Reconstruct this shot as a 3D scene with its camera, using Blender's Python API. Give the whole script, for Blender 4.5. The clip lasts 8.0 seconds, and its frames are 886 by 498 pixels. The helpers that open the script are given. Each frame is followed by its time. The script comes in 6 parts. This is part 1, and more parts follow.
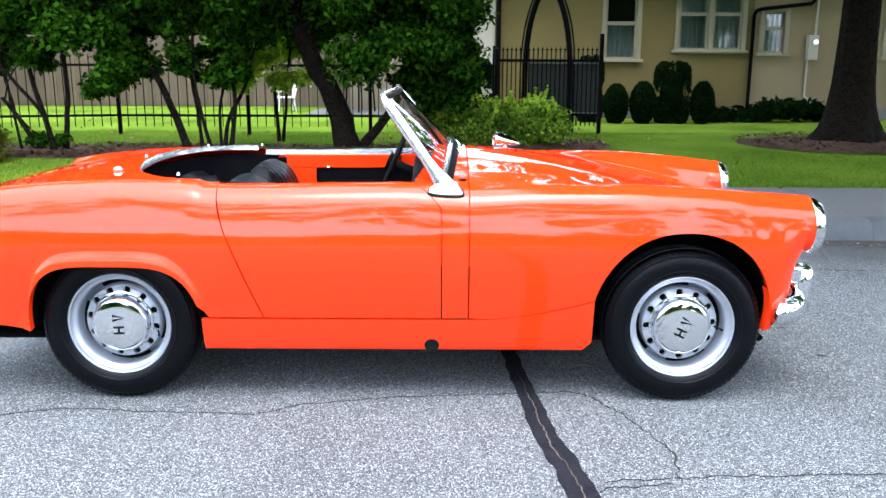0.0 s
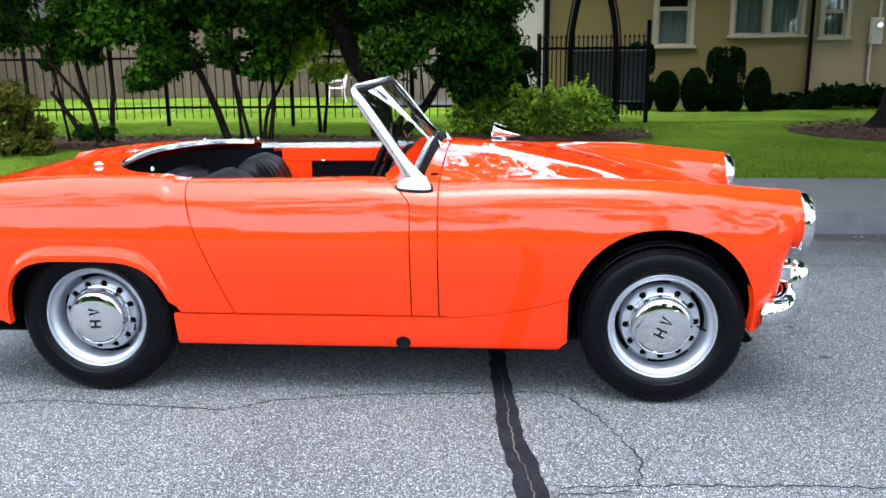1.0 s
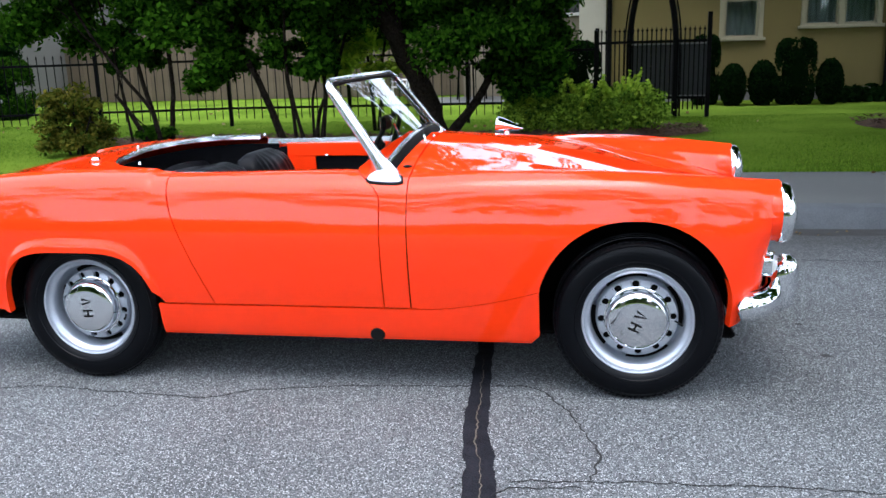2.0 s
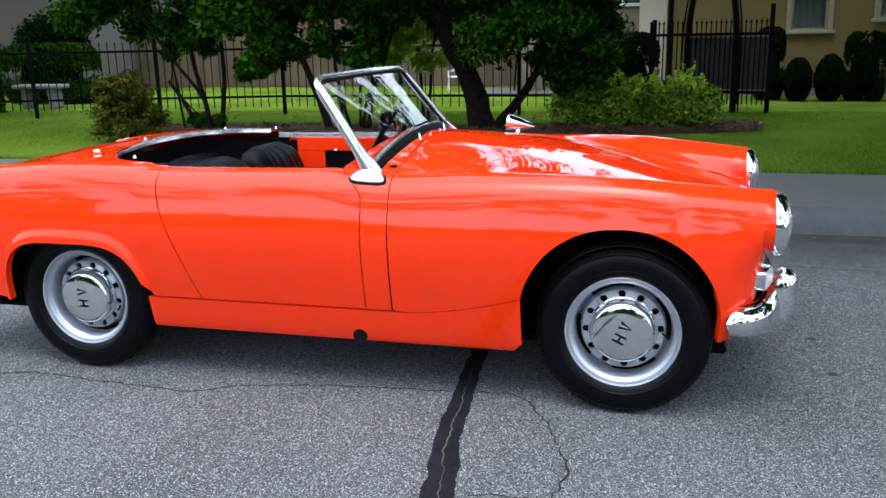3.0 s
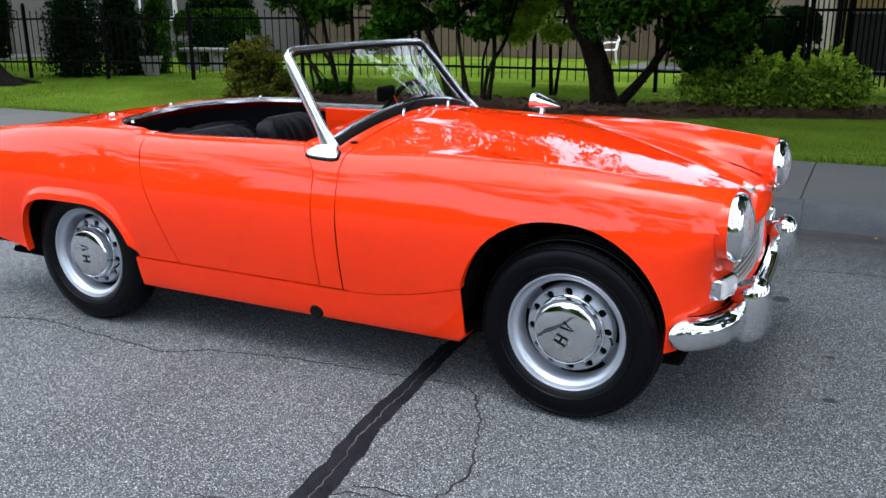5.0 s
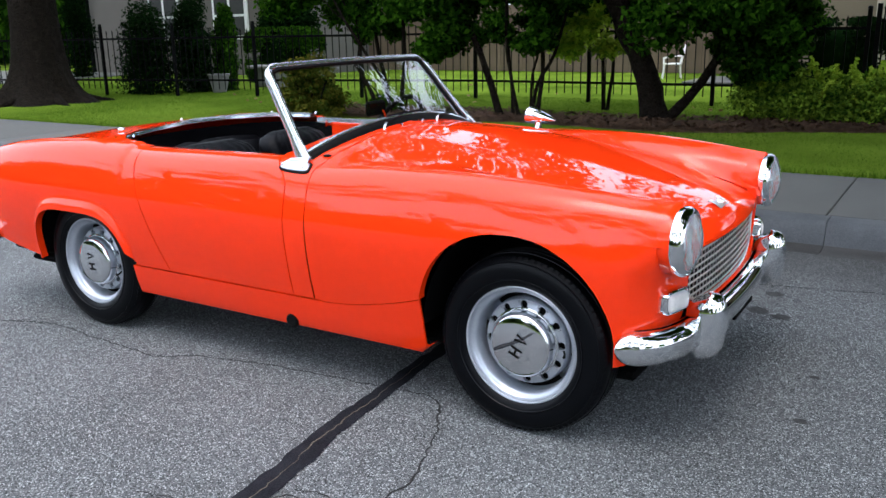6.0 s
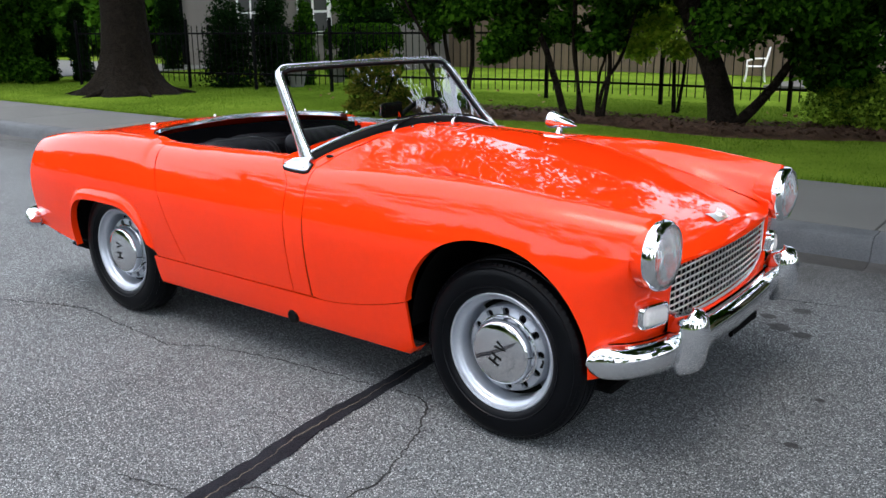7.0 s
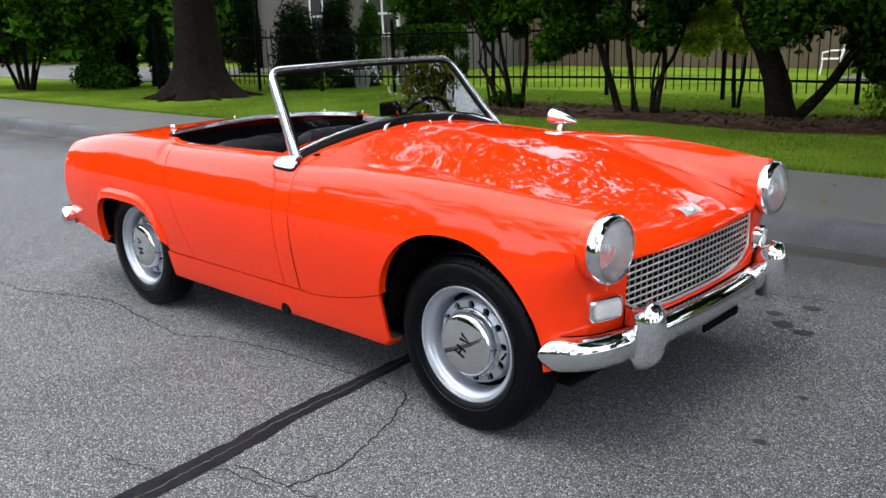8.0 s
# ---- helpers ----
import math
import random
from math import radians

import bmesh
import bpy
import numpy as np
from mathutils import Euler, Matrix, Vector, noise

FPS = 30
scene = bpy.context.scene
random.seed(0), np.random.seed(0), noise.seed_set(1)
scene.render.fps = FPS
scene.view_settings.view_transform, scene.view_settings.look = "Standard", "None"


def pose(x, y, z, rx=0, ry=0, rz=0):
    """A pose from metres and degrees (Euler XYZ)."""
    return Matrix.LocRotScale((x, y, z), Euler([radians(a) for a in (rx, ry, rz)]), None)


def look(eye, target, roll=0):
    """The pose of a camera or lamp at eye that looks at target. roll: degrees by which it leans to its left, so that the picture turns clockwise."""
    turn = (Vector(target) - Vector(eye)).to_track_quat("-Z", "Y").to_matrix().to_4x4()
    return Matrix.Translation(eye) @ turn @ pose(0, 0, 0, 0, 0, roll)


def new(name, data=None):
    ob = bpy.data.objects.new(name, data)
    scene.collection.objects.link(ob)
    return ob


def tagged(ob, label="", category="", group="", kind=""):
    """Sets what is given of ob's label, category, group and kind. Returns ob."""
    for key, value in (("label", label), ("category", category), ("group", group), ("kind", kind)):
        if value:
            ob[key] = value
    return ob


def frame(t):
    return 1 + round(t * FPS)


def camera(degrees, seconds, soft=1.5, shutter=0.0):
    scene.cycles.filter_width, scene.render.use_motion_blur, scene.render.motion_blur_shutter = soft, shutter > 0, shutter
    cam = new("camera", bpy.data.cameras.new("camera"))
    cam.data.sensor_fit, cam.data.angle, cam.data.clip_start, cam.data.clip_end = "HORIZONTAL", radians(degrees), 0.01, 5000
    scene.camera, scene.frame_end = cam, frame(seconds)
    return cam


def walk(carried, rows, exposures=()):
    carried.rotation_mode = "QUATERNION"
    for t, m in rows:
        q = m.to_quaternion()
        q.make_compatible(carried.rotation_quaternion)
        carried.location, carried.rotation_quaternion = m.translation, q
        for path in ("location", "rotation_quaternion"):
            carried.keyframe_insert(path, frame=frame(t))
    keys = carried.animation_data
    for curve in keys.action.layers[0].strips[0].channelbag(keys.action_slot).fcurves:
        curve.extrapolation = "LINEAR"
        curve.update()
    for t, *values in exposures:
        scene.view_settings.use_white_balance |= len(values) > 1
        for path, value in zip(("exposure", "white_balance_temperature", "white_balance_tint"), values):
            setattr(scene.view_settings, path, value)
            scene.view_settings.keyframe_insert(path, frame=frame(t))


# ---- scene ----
cam = camera(55.0, 8.0)
PATH = [
    (0, (0.164, -3.519, 1.23), (0.157, -1.568, 0.791), 0.2),
    (0.5, (0.333, -3.471, 1.227), (0.247, -1.522, 0.79), 0.4),
    (1, (0.49, -3.437, 1.237), (0.332, -1.498, 0.774), -0.6),
    (1.2, (0.558, -3.435, 1.234), (0.383, -1.497, 0.771), -0.9),
    (2.3, (0.947, -3.36, 1.201), (0.55, -1.456, 0.735), -1.6),
    (2.5, (0.985, -3.335, 1.217), (0.571, -1.436, 0.744), -1.3),
    (3, (1.128, -3.266, 1.232), (0.631, -1.389, 0.748), -1.2),
    (3.5, (1.303, -3.192, 1.229), (0.714, -1.344, 0.744), -0.8),
    (4, (1.472, -3.126, 1.223), (0.792, -1.309, 0.737), -1.3),
    (4.5, (1.612, -3.01, 1.214), (0.843, -1.233, 0.713), -0.2),
    (4.7, (1.67, -2.968, 1.22), (0.863, -1.215, 0.695), -0.2),
    (5.8, (2.052, -2.782, 1.253), (1.054, -1.131, 0.725), -1.1),
    (6, (2.111, -2.763, 1.229), (1.084, -1.123, 0.722), -1.1),
    (6.5, (2.237, -2.667, 1.233), (1.123, -1.085, 0.727), 0.3),
    (7, (2.363, -2.597, 1.25), (1.177, -1.071, 0.739), -0.4),
    (7.5, (2.535, -2.522, 1.251), (1.27, -1.06, 0.74), -1.3),
    (8, (2.678, -2.422, 1.246), (1.346, -1.02, 0.737), -1.8),
]
EXPOSURES = [(t, e, k, 9) for t, e, k in ((0.0, 2.25, 5600), (0.5, 2.12, 5650), (1.0, 1.93, 5650), (2.5, 1.32, 5650), (3.5, 1.09, 5700), (4.5, 1.09, 5750), (6.0, 1.11, 5800), (8.0, 1.12, 6200))]
walk(cam, [(t, look(eye, target, roll)) for t, eye, target, roll in PATH], EXPOSURES)

# ---- world and light ----
SUN_ELEV, SUN_ROT = 72.0, 180.0
world = bpy.data.worlds.new("sky")
scene.world = world
world.use_nodes = True
wn = world.node_tree.nodes
sky = wn.new("ShaderNodeTexSky")
sky.sky_type, sky.sun_disc = "NISHITA", False
sky.sun_elevation, sky.sun_rotation = radians(SUN_ELEV), radians(SUN_ROT)
sky.air_density, sky.dust_density, sky.ozone_density = 1.0, 6.5, 1.0
veil = wn.new("ShaderNodeMix")  # thin even cloud over the clear sky
veil.data_type = "RGBA"
veil.inputs["Factor"].default_value, veil.inputs["B"].default_value = 0.5, (14.2, 14.5, 15.0, 1)
world.node_tree.links.new(sky.outputs[0], veil.inputs["A"])
world.node_tree.links.new(veil.outputs["Result"], wn["Background"].inputs[0])
wn["Background"].inputs[1].default_value = 0.15
sun_data = bpy.data.lights.new("sun", "SUN")
sun_data.energy, sun_data.angle, sun_data.color = 0.2, radians(22), (1.0, 0.95, 0.88)
sun = new("sun", sun_data)
sun.matrix_world = look((20 * math.sin(radians(SUN_ROT)) * math.cos(radians(SUN_ELEV)), 20 * math.cos(radians(SUN_ROT)) * math.cos(radians(SUN_ELEV)), 20 * math.sin(radians(SUN_ELEV))), (0, 0, 0))

# ---- materials ----


def material(name, color, rough=0.6, metal=0.0, vary=0.12, scale=8.0, fine=120.0, bump=0.15, depth=0.004, coat=0.0, spec=0.5, second=None, patch=0.5, per_piece=0.0):
    """A surface whose colour drifts at a broad and at a fine scale, with fine relief. second: a colour that the broad drift mixes in."""
    m = bpy.data.materials.new(name)
    m.use_nodes = True
    n, l = m.node_tree.nodes, m.node_tree.links
    b = n["Principled BSDF"]
    b.inputs["Roughness"].default_value, b.inputs["Metallic"].default_value = rough, metal
    b.inputs["Coat Weight"].default_value, b.inputs["Coat Roughness"].default_value = coat, 0.012
    b.inputs["Specular IOR Level"].default_value, b.inputs["Coat IOR"].default_value = spec, 1.41
    co = n.new("ShaderNodeTexCoord")
    broad, small = n.new("ShaderNodeTexNoise"), n.new("ShaderNodeTexNoise")
    broad.inputs["Scale"].default_value, broad.inputs["Detail"].default_value = scale, 5.0
    small.inputs["Scale"].default_value, small.inputs["Detail"].default_value = fine, 3.0
    for t in (broad, small):
        l.new(co.outputs["Object"], t.inputs["Vector"])
    add = n.new("ShaderNodeMath")
    add.operation = "ADD"
    l.new(broad.outputs["Fac"], add.inputs[0])
    l.new(small.outputs["Fac"], add.inputs[1])
    last = add.outputs[0]
    if per_piece:
        info, mul, plus = n.new("ShaderNodeObjectInfo"), n.new("ShaderNodeMath"), n.new("ShaderNodeMath")
        mul.operation, plus.operation = "MULTIPLY_ADD", "ADD"
        mul.inputs[1].default_value, mul.inputs[2].default_value = per_piece, -per_piece / 2
        l.new(info.outputs["Random"], mul.inputs[0])
        l.new(last, plus.inputs[0])
        l.new(mul.outputs[0], plus.inputs[1])
        last = plus.outputs[0]
    span = n.new("ShaderNodeMapRange")
    span.inputs["From Min"].default_value, span.inputs["From Max"].default_value = 0.6, 1.4
    span.inputs["To Min"].default_value, span.inputs["To Max"].default_value = 0, 1
    l.new(last, span.inputs["Value"])
    mix = n.new("ShaderNodeMix")
    mix.data_type = "RGBA"
    low = [c * (1 - vary) for c in color]
    high = list(second) if second else [min(1, c * (1 + vary)) for c in color]
    mix.inputs["A"].default_value, mix.inputs["B"].default_value = (*low, 1), (*high, 1)
    l.new(span.outputs["Result"], mix.inputs["Factor"])
    l.new(mix.outputs["Result"], b.inputs["Base Color"])
    if bump:
        bp = n.new("ShaderNodeBump")
        bp.inputs["Strength"].default_value, bp.inputs["Distance"].default_value = bump, depth
        l.new(small.outputs["Fac"], bp.inputs["Height"])
        l.new(bp.outputs["Normal"], b.inputs["Normal"])
    return m


def leaf_material(name, color, second, rough=0.5):
    """Leaves: each one has its own green, and light comes through them."""
    m = bpy.data.materials.new(name)
    m.use_nodes = True
    n, l = m.node_tree.nodes, m.node_tree.links
    b = n["Principled BSDF"]
    b.inputs["Roughness"].default_value, b.inputs["Specular IOR Level"].default_value = rough, 0.0
    geo, mix, noise_t = n.new("ShaderNodeNewGeometry"), n.new("ShaderNodeMix"), n.new("ShaderNodeTexNoise")
    noise_t.inputs["Scale"].default_value = 2.0
    mix.data_type = "RGBA"
    mix.inputs["A"].default_value, mix.inputs["B"].default_value = (*color, 1), (*second, 1)
    avg = n.new("ShaderNodeMath")
    avg.operation = "MULTIPLY"
    l.new(geo.outputs["Random Per Island"], avg.inputs[0])
    l.new(noise_t.outputs["Fac"], avg.inputs[1])
    avg2 = n.new("ShaderNodeMath")
    avg2.operation = "MULTIPLY"
    avg2.inputs[1].default_value = 1.7
    l.new(avg.outputs[0], avg2.inputs[0])
    l.new(avg2.outputs[0], mix.inputs["Factor"])
    l.new(mix.outputs["Result"], b.inputs["Base Color"])
    thin, both = n.new("ShaderNodeBsdfTranslucent"), n.new("ShaderNodeMixShader")
    l.new(mix.outputs["Result"], thin.inputs["Color"])
    both.inputs[0].default_value = 0.35
    l.new(b.outputs[0], both.inputs[1])
    l.new(thin.outputs[0], both.inputs[2])
    l.new(both.outputs[0], n["Material Output"].inputs["Surface"])
    return m


def glass(name, tint=(0.9, 0.95, 0.93), rough=0.01, milk=0.0, ior=1.5):
    """Thin clear glass: mostly see-through, with a mirror-like gloss."""
    m = bpy.data.materials.new(name)
    m.use_nodes = True
    n, l = m.node_tree.nodes, m.node_tree.links
    clear, gloss, mix, fres = n.new("ShaderNodeBsdfTransparent"), n.new("ShaderNodeBsdfGlossy"), n.new("ShaderNodeMixShader"), n.new("ShaderNodeFresnel")
    clear.inputs[0].default_value = (*tint, 1)
    gloss.inputs["Roughness"].default_value = rough
    fres.inputs[0].default_value = ior
    l.new(fres.outputs[0], mix.inputs[0])
    l.new(clear.outputs[0], mix.inputs[1])
    l.new(gloss.outputs[0], mix.inputs[2])
    if milk:
        haze, soft_mix = n.new("ShaderNodeBsdfDiffuse"), n.new("ShaderNodeMixShader")
        haze.inputs[0].default_value, soft_mix.inputs[0].default_value = (0.85, 0.87, 0.88, 1), milk
        l.new(clear.outputs[0], soft_mix.inputs[1])
        l.new(haze.outputs[0], soft_mix.inputs[2])
        l.new(soft_mix.outputs[0], mix.inputs[1])
    l.new(mix.outputs[0], n["Material Output"].inputs["Surface"])
    return m


def asphalt_material():
    m = material("asphalt", (0.098, 0.104, 0.107), 0.9, spec=0.18, vary=0.42, scale=1.1, fine=260, bump=0.6, depth=0.004)
    n, l = m.node_tree.nodes, m.node_tree.links
    b = n["Principled BSDF"]
    co = next(x for x in n if x.type == "TEX_COORD")
    vor = n.new("ShaderNodeTexVoronoi")
    vor.inputs["Scale"].default_value = 290.0
    l.new(co.outputs["Object"], vor.inputs["Vector"])
    stones, sep = n.new("ShaderNodeMapRange"), n.new("ShaderNodeSeparateColor")
    l.new(vor.outputs["Color"], sep.inputs[0])
    stones.inputs["From Min"].default_value, stones.inputs["From Max"].default_value = 0.70, 1.0
    stones.inputs["To Max"].default_value = 0.86
    l.new(sep.outputs[0], stones.inputs["Value"])
    old = b.inputs["Base Color"].links[0].from_socket
    mix = n.new("ShaderNodeMix")
    mix.data_type = "RGBA"
    mix.inputs["B"].default_value = (0.50, 0.525, 0.53, 1)
    l.new(stones.outputs["Result"], mix.inputs["Factor"])
    l.new(old, mix.inputs["A"])
    pits, dark_mix = n.new("ShaderNodeMapRange"), n.new("ShaderNodeMix")
    pits.inputs["From Min"].default_value, pits.inputs["From Max"].default_value = 0.62, 0.9
    pits.inputs["To Max"].default_value = 0.92
    l.new(sep.outputs[1], pits.inputs["Value"])
    dark_mix.data_type = "RGBA"
    dark_mix.inputs["B"].default_value = (0.014, 0.0145, 0.015, 1)
    l.new(pits.outputs["Result"], dark_mix.inputs["Factor"])
    l.new(mix.outputs["Result"], dark_mix.inputs["A"])
    # darker towards the gutter, with a ragged edge
    axes, wander, edge, gutter_dark = n.new("ShaderNodeSeparateXYZ"), n.new("ShaderNodeTexNoise"), n.new("ShaderNodeMath"), n.new("ShaderNodeMapRange")
    wander.inputs["Scale"].default_value, wander.inputs["Detail"].default_value = 1.6, 6.0
    l.new(co.outputs["Object"], axes.inputs[0])
    l.new(co.outputs["Object"], wander.inputs["Vector"])
    edge.operation = "ADD"
    l.new(axes.outputs["Y"], edge.inputs[0])
    l.new(wander.outputs["Fac"], edge.inputs[1])
    gutter_dark.inputs["From Min"].default_value, gutter_dark.inputs["From Max"].default_value = 1.6, 2.4
    gutter_dark.inputs["To Max"].default_value = 0.62
    l.new(edge.outputs[0], gutter_dark.inputs["Value"])
    gutter_dark_mix = n.new("ShaderNodeMix")
    gutter_dark_mix.data_type = "RGBA"
    gutter_dark_mix.inputs["B"].default_value = (0.030, 0.028, 0.025, 1)
    l.new(gutter_dark.outputs["Result"], gutter_dark_mix.inputs["Factor"])
    l.new(dark_mix.outputs["Result"], gutter_dark_mix.inputs["A"])
    l.new(gutter_dark_mix.outputs["Result"], b.inputs["Base Color"])
    bump = next(x for x in n if x.type == "BUMP")
    l.new(vor.outputs["Distance"], bump.inputs["Height"])
    return m


PAINT = material("orange_red_paint", (0.88, 0.037, 0.002), 0.5, vary=0.03, scale=3, fine=40, bump=0.0, coat=1.0, spec=0.0)
CHROME = material("chrome", (0.80, 0.81, 0.83), 0.035, 1.0, vary=0.04, scale=6, fine=60, bump=0.02, depth=0.001)
ALU = material("brushed_aluminium", (0.72, 0.745, 0.775), 0.20, 0.92, vary=0.08, scale=10, fine=90, bump=0.05, depth=0.001)
SATIN = material("satin_cast_aluminium", (0.50, 0.54, 0.60), 0.36, 0.88, vary=0.10, scale=14, fine=90, bump=0.06, depth=0.001)
DULL_METAL = material("dull_grille_aluminium", (0.86, 0.85, 0.82), 0.30, 0.7, vary=0.12, scale=14, fine=90, bump=0.05, depth=0.001)
SILVER = material("silver_wheel_paint", (0.46, 0.49, 0.54), 0.30, 0.62, vary=0.06, scale=12, fine=90, bump=0.05, depth=0.001)
RUBBER = material("tyre_rubber", (0.0016, 0.0019, 0.0028), 0.36, spec=0.13, vary=0.25, scale=10, fine=150, bump=0.12, depth=0.001)
BLACK_RUBBER = material("black_gasket", (0.005, 0.005, 0.005), 0.6, spec=0.06, vary=0.2, bump=0.1)
VINYL = material("black_vinyl", (0.003, 0.003, 0.004), 0.4, spec=0.07, vary=0.2, scale=12, fine=160, bump=0.3, depth=0.002)
DARK = material("black_underseal_and_hole_shade", (0.003, 0.003, 0.003), 0.9, spec=0.05, vary=0.3, bump=0.2)
CARPET = material("black_carpet", (0.004, 0.004, 0.005), 0.95, spec=0.05, vary=0.3, fine=300, bump=0.4)
AMBER = material("clear_and_amber_lens", (0.62, 0.60, 0.58), 0.12, vary=0.1, scale=30, fine=160, bump=0.4, depth=0.003, coat=0.6)
RED_LENS = material("red_lens", (0.30, 0.01, 0.01), 0.15, vary=0.1, coat=0.5)
REFLECTOR = material("lamp_reflector", (0.93, 0.94, 0.95), 0.16, 1.0, vary=0.05, scale=30, fine=70, bump=0.25, depth=0.004)
GLASS = glass("windscreen_glass", (0.97, 0.99, 0.98), rough=0.0, ior=1.85)
LENS = glass("lamp_glass", (0.97, 0.98, 0.99), milk=0.17)
PANE = glass("window_glass", (0.8, 0.85, 0.85))
FLUTE = glass("fluted_glass", (0.93, 0.94, 0.95), milk=0.16)
ASPHALT = asphalt_material()
TAR = material("crack_sealant_tar", (0.007, 0.007, 0.010), 0.75, spec=0.06, vary=0.5, scale=14, fine=200, bump=0.6, second=(0.022, 0.023, 0.028))
OIL = material("oil_stained_asphalt", (0.020, 0.020, 0.021), 0.7, spec=0.2, vary=0.5, scale=40, fine=260, bump=0.4, second=(0.058, 0.058, 0.058))
CRACK = material("open_crack", (0.012, 0.012, 0.012), 0.95, vary=0.4, fine=200)
CONCRETE = material("weathered_concrete", (0.077, 0.077, 0.071), 0.85, vary=0.18, scale=1.6, fine=140, bump=0.3, per_piece=0.25)
KERB_C = material("stained_kerb_concrete", (0.140, 0.152, 0.160), 0.8, vary=0.35, scale=5, fine=140, bump=0.4, second=(0.034, 0.037, 0.042), patch=0.62)
GUTTER_C = material("damp_gutter_concrete", (0.062, 0.062, 0.060), 0.7, vary=0.35, scale=6, fine=140, bump=0.3, second=(0.030, 0.027, 0.024))
LAWN = material("lawn_soil_and_grass", (0.052, 0.098, 0.008), 0.95, spec=0.0, vary=0.35, scale=0.8, fine=60, bump=0.6, depth=0.02, second=(0.150, 0.222, 0.024))
MULCH = material("bark_mulch", (0.024, 0.014, 0.009), 0.95, spec=0.1, vary=0.4, scale=9, fine=70, bump=0.9, depth=0.03, second=(0.135, 0.080, 0.050))
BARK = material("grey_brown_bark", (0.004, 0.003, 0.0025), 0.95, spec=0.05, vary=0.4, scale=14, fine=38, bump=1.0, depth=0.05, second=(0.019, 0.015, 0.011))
IRON = material("black_iron", (0.0025, 0.0025, 0.003), 0.5, spec=0.05, vary=0.2, fine=200, bump=0.1)
STUCCO = material("ochre_stucco", (0.138, 0.107, 0.032), 0.9, vary=0.08, scale=1.5, fine=110, bump=0.5, depth=0.006)
BEIGE_STUCCO = material("beige_stucco", (0.225, 0.178, 0.095), 0.9, vary=0.08, scale=1.5, fine=110, bump=0.5, depth=0.006)
CREAM = material("cream_paint", (0.42, 0.385, 0.31), 0.6, vary=0.06, scale=5, fine=90, bump=0.1)
TRIM = material("beige_window_trim", (0.25, 0.225, 0.145), 0.55, vary=0.06, scale=5, fine=90, bump=0.1)
TAN = material("tan_stucco", (0.17, 0.145, 0.10), 0.9, vary=0.1, scale=1.5, fine=110, bump=0.4)
GREY_STUCCO = material("grey_stucco", (0.095, 0.088, 0.075), 0.9, vary=0.1, scale=1.5, fine=110, bump=0.4)
WHITE = material("white_paint", (0.75, 0.75, 0.74), 0.5, vary=0.05, bump=0.05)
BOARD = material("weathered_cedar_board", (0.105, 0.078, 0.050), 0.85, vary=0.25, scale=3, fine=60, bump=0.4, per_piece=0.5)
ROOF = material("dark_shingle", (0.06, 0.055, 0.05), 0.9, vary=0.3, scale=6, fine=60, bump=0.5)
GATE_PANEL = material("dark_weathered_sheet", (0.016, 0.017, 0.018), 0.7, vary=0.3, scale=6, fine=60, bump=0.2)
CURTAIN = material("pale_curtain", (0.36, 0.41, 0.38), 0.8, vary=0.15, scale=8, fine=60, bump=0.3)
# the dimness of unlit rooms is put into this colour, on sheets at the windows
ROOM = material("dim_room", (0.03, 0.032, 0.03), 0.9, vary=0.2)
STONE = material("pale_stone", (0.15, 0.146, 0.138), 0.8, vary=0.2, scale=6, fine=90, bump=0.4)
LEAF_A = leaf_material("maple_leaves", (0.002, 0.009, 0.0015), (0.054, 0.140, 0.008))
LITTER = leaf_material("dry_fallen_leaves", (0.10, 0.055, 0.025), (0.42, 0.33, 0.16), 0.7)
# yellow-green raised above real leaf values, with the backlight put into the colour
LEAF_YOUNG_LIT = leaf_material("yellow_green_lit_leaves", (0.13, 0.25, 0.014), (0.60, 0.74, 0.075))
LEAF_SPIREA = leaf_material("spirea_leaves", (0.018, 0.055, 0.004), (0.33, 0.50, 0.045))
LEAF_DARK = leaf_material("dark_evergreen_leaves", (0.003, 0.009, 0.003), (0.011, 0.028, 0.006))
LEAF_RUST = leaf_material("rusty_green_leaves", (0.020, 0.045, 0.005), (0.150, 0.125, 0.018))
# brightness put into the leaf colour, to soften these trees' reflection in the paint
LEAF_FAR = leaf_material("sunlit_far_leaves", (0.014, 0.030, 0.009), (0.075, 0.118, 0.032))
GRASS = leaf_material("grass_blades", (0.034, 0.084, 0.005), (0.166, 0.252, 0.024), 0.7)

# ---- mesh helpers ----


